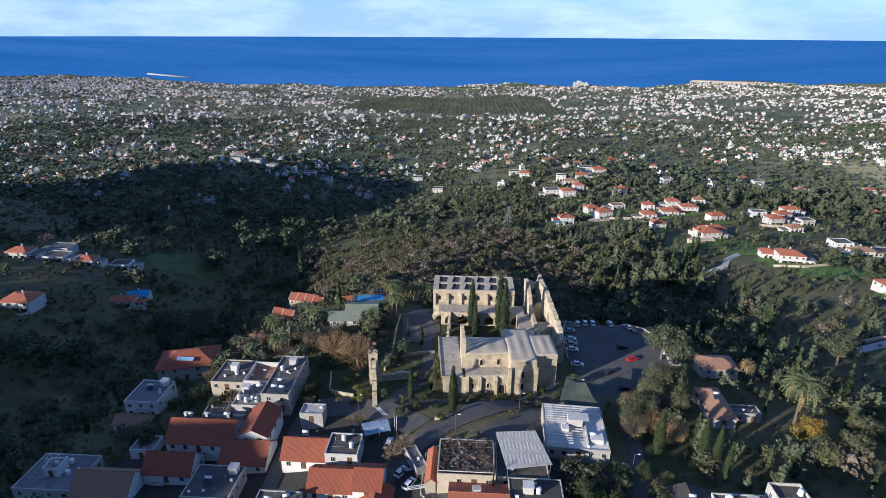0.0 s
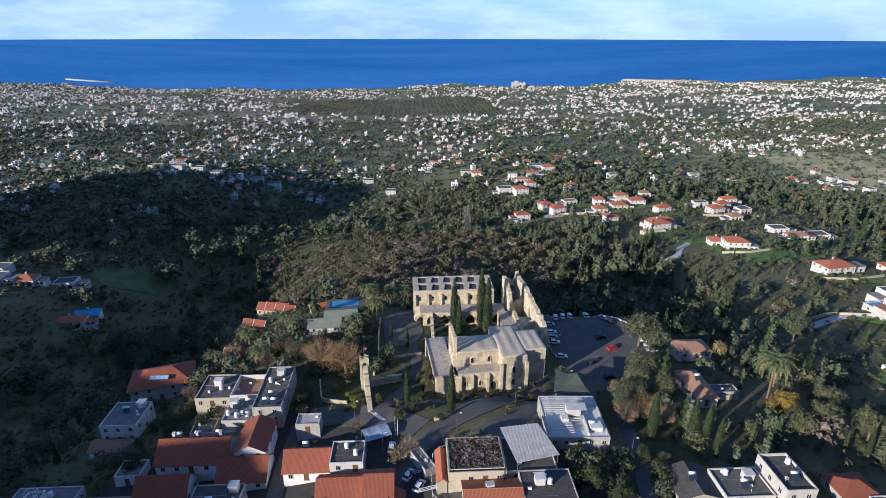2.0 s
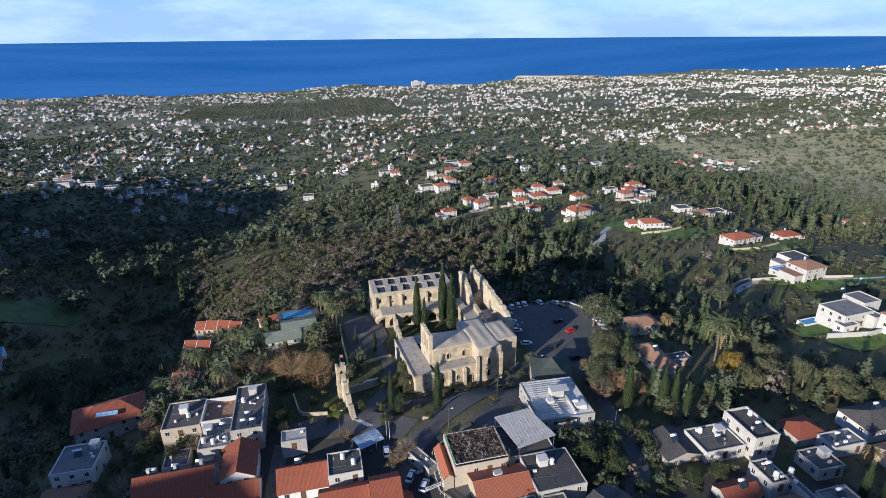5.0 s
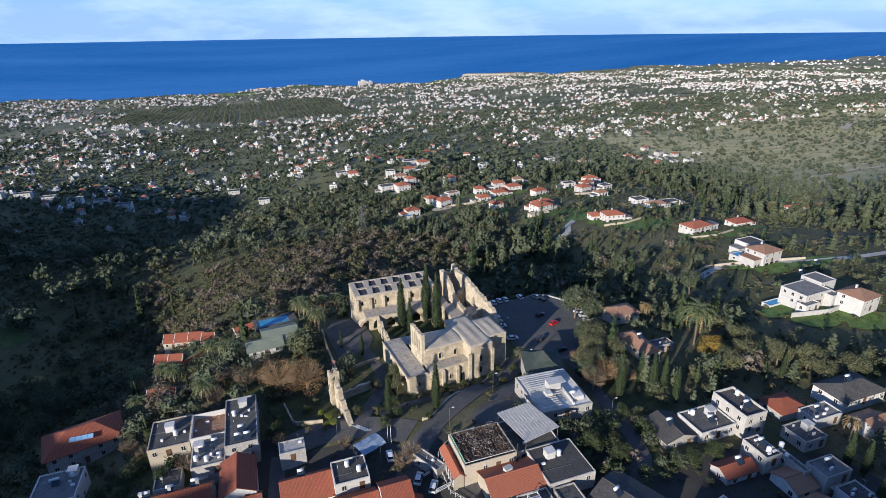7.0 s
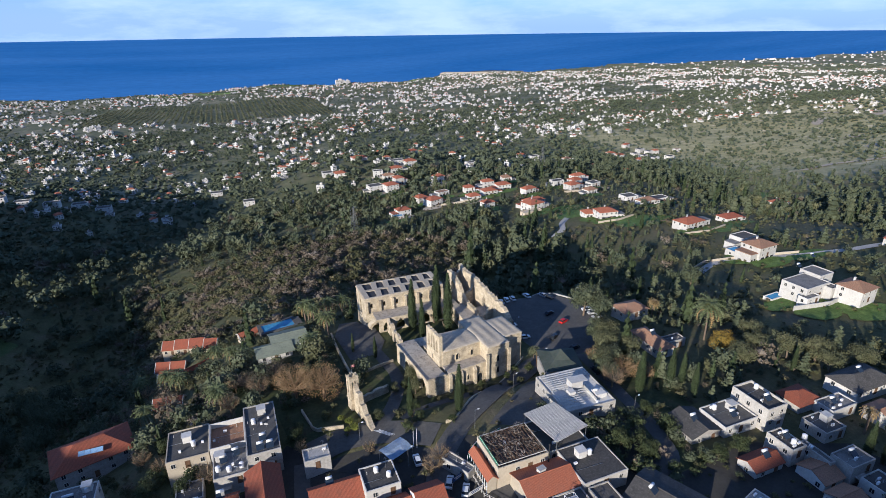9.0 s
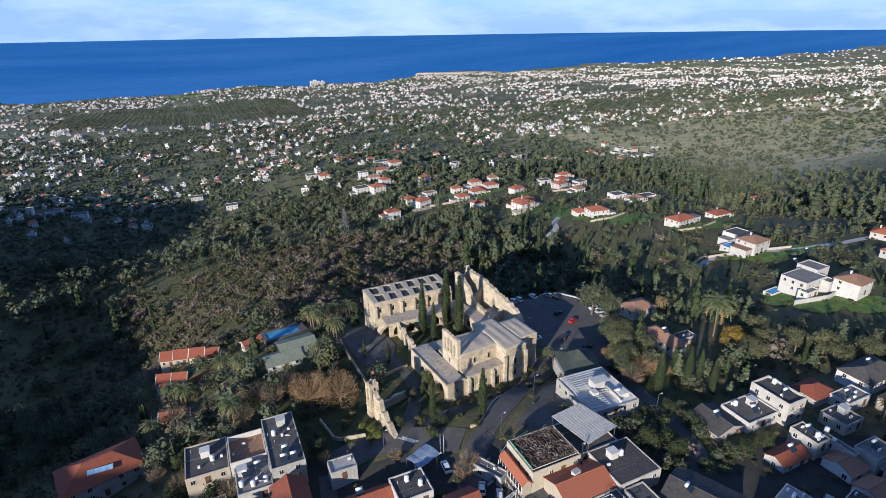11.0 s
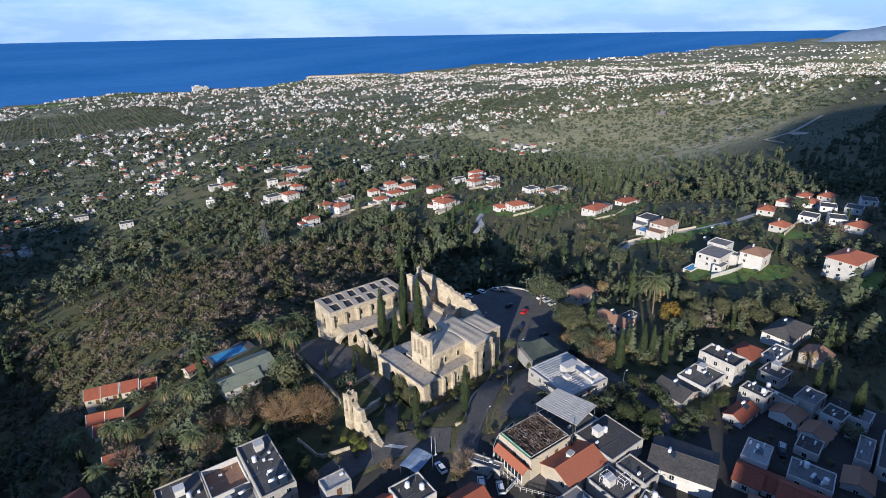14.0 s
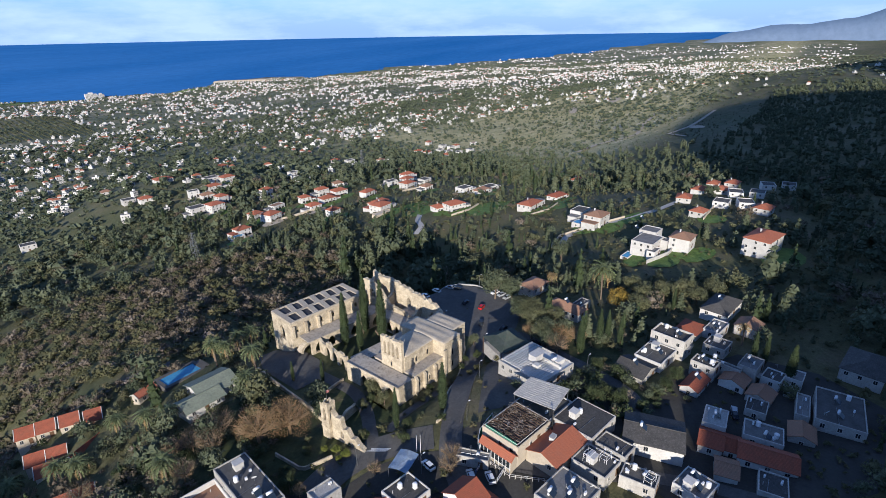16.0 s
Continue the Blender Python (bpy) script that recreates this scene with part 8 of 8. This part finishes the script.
M_AWNING = surface("awning cloth", (0.62, 0.68, 0.75), (0.35, 0.48, 0.66), 0.35, 2, 0.85, 0.0)
tarpaulin()
M_MARK = surface("white marking paint", (0.7, 0.7, 0.68), (0.55, 0.55, 0.53), 1.0, 6, 0.9, 0.0)
# white strips laid on the ground in place of the garden steps
for k in range(4):
    a = Vector((-28.6 + 0.45 * k, -19.0 - 0.1 * k))
    b = a + Vector((3.4, -4.4))
    ribbon("step_line", [tuple(a), tuple(a.lerp(b, 0.5)), tuple(b)], 0.22, M_MARK, "white line in place of a garden step", "road marking", 0.22)


def stone_wall(points, height, thick, label, material=None, name="garden_wall"):
    """A low wall that follows the ground."""
    pts = np.array(points, float)
    seg = np.r_[0, np.cumsum(np.hypot(*np.diff(pts, axis=0).T))]
    s = np.linspace(0, seg[-1], max(2, int(seg[-1] / 1.6)))
    x, y = np.interp(s, seg, pts[:, 0]), np.interp(s, seg, pts[:, 1])
    z = land(x, y)
    tx, ty = np.gradient(x), np.gradient(y)
    ln = np.hypot(tx, ty)
    nx, ny = -ty / ln * thick / 2, tx / ln * thick / 2
    bm = bmesh.new()
    rows = []
    for i in range(len(x)):
        rows.append([bm.verts.new(c) for c in ((x[i] + nx[i], y[i] + ny[i], z[i] - 1.2), (x[i] - nx[i], y[i] - ny[i], z[i] - 1.2), (x[i] - nx[i], y[i] - ny[i], z[i] + height), (x[i] + nx[i], y[i] + ny[i], z[i] + height))])
    for a, b in zip(rows, rows[1:]):
        for k in range(4):
            bm.faces.new((a[k], a[(k + 1) % 4], b[(k + 1) % 4], b[k]))
    bm.faces.new(rows[0][::-1])
    bm.faces.new(rows[-1])
    ob = new(name, to_mesh(name, bm, material or M_STONE))
    return tagged(ob, label, "wall")


stone_wall([(33, -8), (24, -13.5), (13, -20.5), (2, -27.5), (-6, -32.5)], 0.5, 0.35, "low stone kerb wall beside the road", M_PAVING)
stone_wall([(29, -1.5), (20, -8.3), (10, -14.8), (0, -21)], 0.9, 0.4, "low stone wall of the abbey garden")
stone_wall([(0, -21), (-7, -27), (-10, -27)], 0.9, 0.4, "low stone wall of the abbey garden")
stone_wall([(-36, -14), (-44, -12), (-46, -2)], 1.2, 0.4, "stone wall of a small garden")
stone_wall([(34, 14), (34, 28), (37, 41), (46, 42.6), (56, 41.8), (66.4, 36.6), (72.6, 27.4)], 0.6, 0.35, "low kerb wall round the car park", M_CONCRETE)
stone_wall([(-29, 42), (-29, 30), (-28, 12), (-29, 2)], 1.4, 0.5, "old stone precinct wall")
stone_wall([(-28, 12), (-18, 13), (-13, 14)], 1.0, 0.5, "old stone precinct wall")
stone_wall([(146, 44), (168, 51.5), (190, 43.5), (214, 34)], 1.6, 0.4, "cream villa retaining wall", M_CREAM)
stone_wall([(118, 301), (134, 297), (152, 293)], 2.0, 0.4, "cream villa retaining wall", M_CREAM)
stone_wall([(224, 262), (248, 257), (276, 263)], 2.0, 0.4, "cream villa retaining wall", M_CREAM)
stone_wall([(198, 95), (214, 91), (234, 97)], 1.6, 0.4, "cream villa retaining wall", M_CREAM)
stone_wall([(148, -12), (164, -15.5), (184, -13)], 2.4, 0.4, "white villa retaining wall", M_WHITE)
stone_wall([(176, 150), (192, 147), (208, 152)], 1.8, 0.4, "cream villa retaining wall", M_CREAM)
stone_wall([(160, 228), (176, 232), (190, 240)], 2.2, 0.4, "cream villa retaining wall", M_CREAM)
stone_wall([(228, -8), (262, -2)], 2.0, 0.4, "cream villa retaining wall", M_CREAM)

# hedges and lawn in the cloister garth, whose shade darkens the lawn colour
tagged(apron("lawn", [(-7, 18), (16, 18), (16, 33.5), (-7, 33.5)], M_TURF, "green cloister lawn, darkened for the shade on it", "lawn", 0.14), kind="structure")
for i in range(9):
    tree("scrub", -6 + 3.3 * i, -12.2 - 0.3 * i + random.Random(i).uniform(-0.8, 0.8), 1.6 + (i % 3) * 0.4, 1.3)

# ---- on the roofs ----
for x, y, z, tn in ((-79, -30.4, 1.9, 0), (-74, -30.2, 1.9, 0), (-68.5, -30.0, 1.9, 0), (-67.6, -17.5, 1.45, 10), (-64.6, -16, 1.45, 10), (-58.4, -19.6, 4.25, 0), (-56, -19.8, 4.25, 0), (-57.5, -16.5, 4.25, 5), (-44, -36.5, 2.6, 0), (-46.6, -58, 1.7, 0), (-42.4, -57, 1.7, 20), (-65, -50, -1.3, 0), (-9.5, -70, 6.7, 10)):
    solar_heater(x, y, z, tn)
for x, y, z, tn in ((-6, -68.6, 6.7, 10), (-12, -66.4, 6.7, 10), (21.8, -71.2, 7.35, 20), (8.2, -79.0, 5.6, 0), (41.5, -82.6, 6.0, 20), (56.5, -71.6, 5.2, 0), (72.0, -58.8, 8.3, 0), (61.5, -57.5, 5.3, 0), (65, -70, 6.9, 0), (74, -80.5, 6.9, 0), (70.5, -104, 6.0, 0), (64, -106, 6.0, 0)):
    solar_heater(x, y, z, tn)
for x, y, z, tn in ((31.4, -38.0, 7.2, 0), (94, -63, 3.7, 0), (112, -58, 6.0, 0), (176, 8, ground_z(176, 8) + 8.1, 0), (190, 12, ground_z(190, 12) + 9.1, 0), (-105, -8, -6.1, 0), (14.4, -88.5, 5.0, 0), (17.2, -86.5, 5.0, 0), (43.0, -94.5, 5.2, 0), (50.2, -55, 5.6, 0), (71.2, -16, 5.2, 0)):
    solar_heater(x, y, z, tn)
for x, y, z in ((-69, -20.5, 1.45), (-66.4, -21.5, 1.45), (-63.4, -21.2, 1.45), (-59.4, -9, 4.25), (-33, -38.5, 4.05), (-30.5, -41, 4.05), (-48, -61, 1.7), (-108, -41, -5.9), (-106, -45, -5.9), (15.5, -56.5, 7.7), (73.5, -54, 8.3), (-75, -8, 1.3), (59, -53.6, 5.3), (9.2, -75.5, 5.6), (16.4, -90, 5.0), (74, -106, 6.0), (46.4, -91.4, 5.2), (44.6, -96.2, 5.2), (-12.6, -71.5, 6.7), (-101.6, -6, -6.1), (70, -71.5, 5.9), (64.6, -72.4, 6.9)):
    water_tank(x, y, z)
for x, y, z, tn in ((-56.2, -12, 4.25, -20), (-41.5, -60.5, 1.7, -30), (-45.2, -55.8, 1.7, -30), (9.2, -74.6, 5.6, -20), (64.0, -53.2, 5.3, -20), (-64.5, -22, 1.45, -20), (75.5, -79.6, 6.9, -20), (-4.5, -72, 6.7, -25), (62.5, -103.2, 6.0, -20), (47, -90.5, 5.2, -25)):
    satellite_dish(x, y, z, tn)


def cross_vent(x, y, z):
    """A tall steel aerial frame with cross bars on a roof."""
    root = thing("roof_frame", pose(x, y, z), "white steel frame standing on a flat roof", "frame", "steel frames on the roofs")
    for px in (-1.2, 1.2):
        for py in (-0.9, 0.9):
            bm = bmesh.new()
            tube(bm, (px, py, 0), (px, py, 2.4), 0.05, 0.05, 5)
            part("post", bm, M_TANK, root)
    bm = bmesh.new()
    for a, b in (((-1.2, -0.9), (1.2, -0.9)), ((1.2, -0.9), (1.2, 0.9)), ((1.2, 0.9), (-1.2, 0.9)), ((-1.2, 0.9), (-1.2, -0.9))):
        tube(bm, (*a, 2.4), (*b, 2.4), 0.05, 0.05, 5)
        tube(bm, (*a, 1.2), (*b, 1.2), 0.04, 0.04, 5)
    part("rails", bm, M_TANK, root)
    return root


for x, y, z in ((3.6, -66.4, 6.2), (6.2, -69.4, 6.2), (-110, -44, -3.3), (7.6, -80, 5.6)):
    cross_vent(x, y, z)


def lamp_post(x, y, h=6.0):
    root = thing("street_lamp", pose(x, y, ground_z(x, y)), "slim grey street lamp post beside the road", "street lamp", "street lamps by the road")
    bm = bmesh.new()
    tube(bm, (0, 0, -0.3), (0, 0, h), 0.08, 0.05, 7)
    tube(bm, (0, 0, h), (0.9, 0, h + 0.15), 0.04, 0.04, 5)
    part("pole", bm, M_STEEL, root)
    bm = bmesh.new()
    box(bm, 0.7, 1.3, -0.12, 0.12, h + 0.05, h + 0.2)
    part("lamp_head", bm, M_TANK, root)
    return root


for x, y in ((34, -6.5), (14, -21.5), (-4, -33), (-24, -36), (40, -44), (47.5, -18), (72, 30), (36, 16), (-33, -21)):
    lamp_post(x, y)


def terrace_rail(points, z, label):
    """A white railing of posts and bars along a terrace edge."""
    root = thing("terrace_railing", pose(points[0][0], points[0][1], z), label, "railing")
    o = Vector((points[0][0], points[0][1], 0))
    for a, b in zip(points, points[1:]):
        a, b = Vector((*a, 0)) - o, Vector((*b, 0)) - o
        for k in (0.5, 1.0):
            bm = bmesh.new()
            tube(bm, a + Vector((0, 0, k)), b + Vector((0, 0, k)), 0.05, 0.05, 4)
            part("bar", bm, M_WHITE, root)
        n = max(2, int((b - a).length / 1.4))
        for i in range(n):
            p = a.lerp(b, i / n)
            bm = bmesh.new()
            box(bm, p.x - 0.06, p.x + 0.06, p.y - 0.06, p.y + 0.06, -0.3, 1.05)
            part("post", bm, M_WHITE, root)
    return root


terrace_rail([(-11.4, -43.5), (-11.4, -54.0), (-5.0, -63.2)], ground_z(-11.4, -48) + 0.3, "white railing along the restaurant terrace")
terrace_rail([(-10.8, -43.2), (-6.0, -39.6), (2.0, -37.8)], ground_z(-6, -40) + 0.3, "white railing along the restaurant terrace")

M_PANEL = surface("pale blue panel glass", (0.22, 0.36, 0.55), (0.28, 0.42, 0.6), 1.0, 5, 0.2, 0.0)
root = thing("roof_panel", pose(-104.5, 12.9, -8.1, 27, 0, 0), "long pale blue panel on a red roof", "panel")
bm = bmesh.new()
box(bm, -3.2, 3.2, -0.8, 0.8, -0.05, 0.1)
part("panel_frame", bm, M_STEEL, root)
for k in range(4):
    bm = bmesh.new()
    box(bm, -3.1 + 1.57 * k, -1.62 + 1.57 * k, -0.72, 0.72, 0.103, 0.13)
    part("pane", bm, M_PANEL, root)


# ---- by the gate and the restaurant ----
for x, y in ((-20.8, -30.8), (-20.1, -31.5)):
    root = thing("flagpole", pose(x, y, ground_z(x, y)), "tall white pole beside the abbey gate", "pole", "poles by the gate")
    bm = bmesh.new()
    tube(bm, (0, 0, -0.3), (0, 0, 6.2), 0.06, 0.04, 7)
    part("pole", bm, M_TANK, root)
    bm = bmesh.new()
    tube(bm, (0, 0, 6.2), (0, 0, 6.35), 0.11, 0.11, 7)
    part("cap", bm, M_STEEL, root)


def banner(x, y, turn, w, h, cloth, bar, label):
    """A long sign board on two posts, with bars where its writing cannot be read."""
    root = thing("sign_board", pose(x, y, ground_z(x, y), 0, 0, turn), label, "sign", "sign boards by the road")
    for u in (-w / 2 + 0.1, w / 2 - 0.1):
        bm = bmesh.new()
        tube(bm, (u, 0.06, -0.2), (u, 0.06, h + 0.7), 0.05, 0.05, 6)
        part("post", bm, M_STEEL, root)
    bm = bmesh.new()
    box(bm, -w / 2, w / 2, -0.04, 0.003, 0.6, 0.6 + h)
    board = part("board", bm, cloth, root)
    for k, (a, b) in enumerate(((0.1, 0.9), (0.18, 0.7))):
        bm = bmesh.new()
        z = 0.6 + h * (0.62 - 0.36 * k)
        box(bm, -w / 2 + w * a, -w / 2 + w * b, -0.06, -0.043, z, z + h * 0.2)
        part("writing_bar", bm, bar, board)
    return root


M_SIGN_BLUE = surface("dark blue sign cloth", (0.03, 0.06, 0.16), (0.04, 0.08, 0.2), 0.8, 5, 0.8, 0.0)
banner(-14.0, -46.6, 18, 5.6, 1.5, M_SIGN_BLUE, M_MARK, "long dark blue sign board with pale bars")
banner(-12.6, -52.2, 14, 4.2, 1.2, M_MARK, M_SIGN_BLUE, "long white sign board with dark bars")

root = thing("flue", pose(5.4, -54.4, 6.8), "tall dark metal flue on the restaurant roof", "flue")
bm = bmesh.new()
tube(bm, (0, 0, 0), (0, 0, 5.4), 0.17, 0.15, 8)
part("pipe", bm, M_TYRE, root)
bm = bmesh.new()
tube(bm, (0, 0, 5.4), (0, 0, 5.75), 0.26, 0.08, 8)
part("cowl", bm, M_TYRE, root)

# verandah under the tiled lean-to; dark panes added for the open front's shade
root = thing("verandah", pose(-10.3, -48.4, 3.0), "verandah with white bars and dark panes for its shade", "verandah", "verandahs of the restaurant")
for k in range(8):
    u = -4.8 + 1.2 * k
    bm = bmesh.new()
    box(bm, -0.05, 0.02, u + 0.06, u + 1.14, 0.9, 2.9)
    part("pane", bm, M_GLASS, root, "dark pane in place of a shaded opening")
for k in range(9):
    u = -4.8 + 1.2 * k
    bm = bmesh.new()
    box(bm, -0.12, 0.0, u - 0.06, u + 0.06, -0.6, 3.1)
    part("mullion", bm, M_TANK, root, "white painted mullion")
for z in (0.82, 2.9):
    bm = bmesh.new()
    box(bm, -0.10, -0.052, -4.86, 4.86, z, z + 0.1)
    part("crossbar", bm, M_TANK, root, "white painted crossbar")

# green netting round the upper terrace
root = thing("netting_fence", pose(-8.4, -41.4, ground_z(-8.4, -41.4) + 0.3), "green netting stretched between white posts round a terrace", "fence")
line = [(-2.6, -2.4), (-0.8, -0.4), (2.2, 1.6), (5.8, 2.6), (9.4, 3.4)]
for (ax, ay), (bx, by) in zip(line, line[1:]):
    bm = bmesh.new()
    vs = [bm.verts.new(v) for v in ((ax, ay, 0.3), (bx, by, 0.3), (bx, by, 2.5), (ax, ay, 2.5))]
    bm.faces.new(vs)
    bmesh.ops.solidify(bm, geom=bm.faces, thickness=0.03)
    part("net", bm, M_NET, root, "green netting")
    bm = bmesh.new()
    tube(bm, (ax, ay, 2.55), (bx, by, 2.55), 0.06, 0.06, 5)
    part("rail", bm, M_TANK, root)
for ax, ay in line:
    bm = bmesh.new()
    tube(bm, (ax, ay, -0.8), (ax, ay, 2.6), 0.06, 0.06, 6)
    part("post", bm, M_TANK, root)

# plant box on the restaurant wing
root = thing("roof_box", pose(1.6, -57.2, 8.2, 0, 0, 8), "small white plant box on a tiled roof", "plant box")
bm = bmesh.new()
box(bm, -0.9, 0.9, -0.6, 0.6, -0.6, 0.9)
part("case", bm, M_WHITE, root)
bm = bmesh.new()
box(bm, -1.0, 1.0, -0.7, 0.7, 0.903, 1.0)
part("lid", bm, M_CONCRETE, root)

# clipped shrubs and a bed before the gate
for x, y, h, w in ((-36.1, -10.4, 1.8, 1.3), (-34.2, -13.2, 2.2, 1.3), (-33.4, -16.6, 2.4, 1.3), (-35.4, -16.0, 1.6, 1.4)):
    tree("shrub", x, y, h, w)
for x, y, h, w in ((-48.2, -12.0, 4.6, 0.9), (-25.6, -14.6, 2.8, 1.2), (-20.2, -24.6, 3.4, 1.1), (-15.6, -21.4, 3.0, 1.1), (-11, 2.6, 4.2, 0.9), (-14.0, -2.0, 3.6, 0.9), (-8.4, -27.4, 2.4, 1.2), (-40, -8, 2.6, 1.1), (18.5, -9.6, 2.2, 1.2), (22.5, -7.4, 2.6, 1.1)):
    tree("round", x, y, h, w)
for x, y, h in ((-31.8, -27.0, 4.6), (-16.6, -39.4, 6.0), (-48.6, -18.4, 4.4), (-71, 2, 6), (-84, -6, 6), (-76, -20, 5), (-90, 2, 6), (-64, 22, 7), (-70, 30, 7)):
    tree("bare", x, y, h, 1.0)
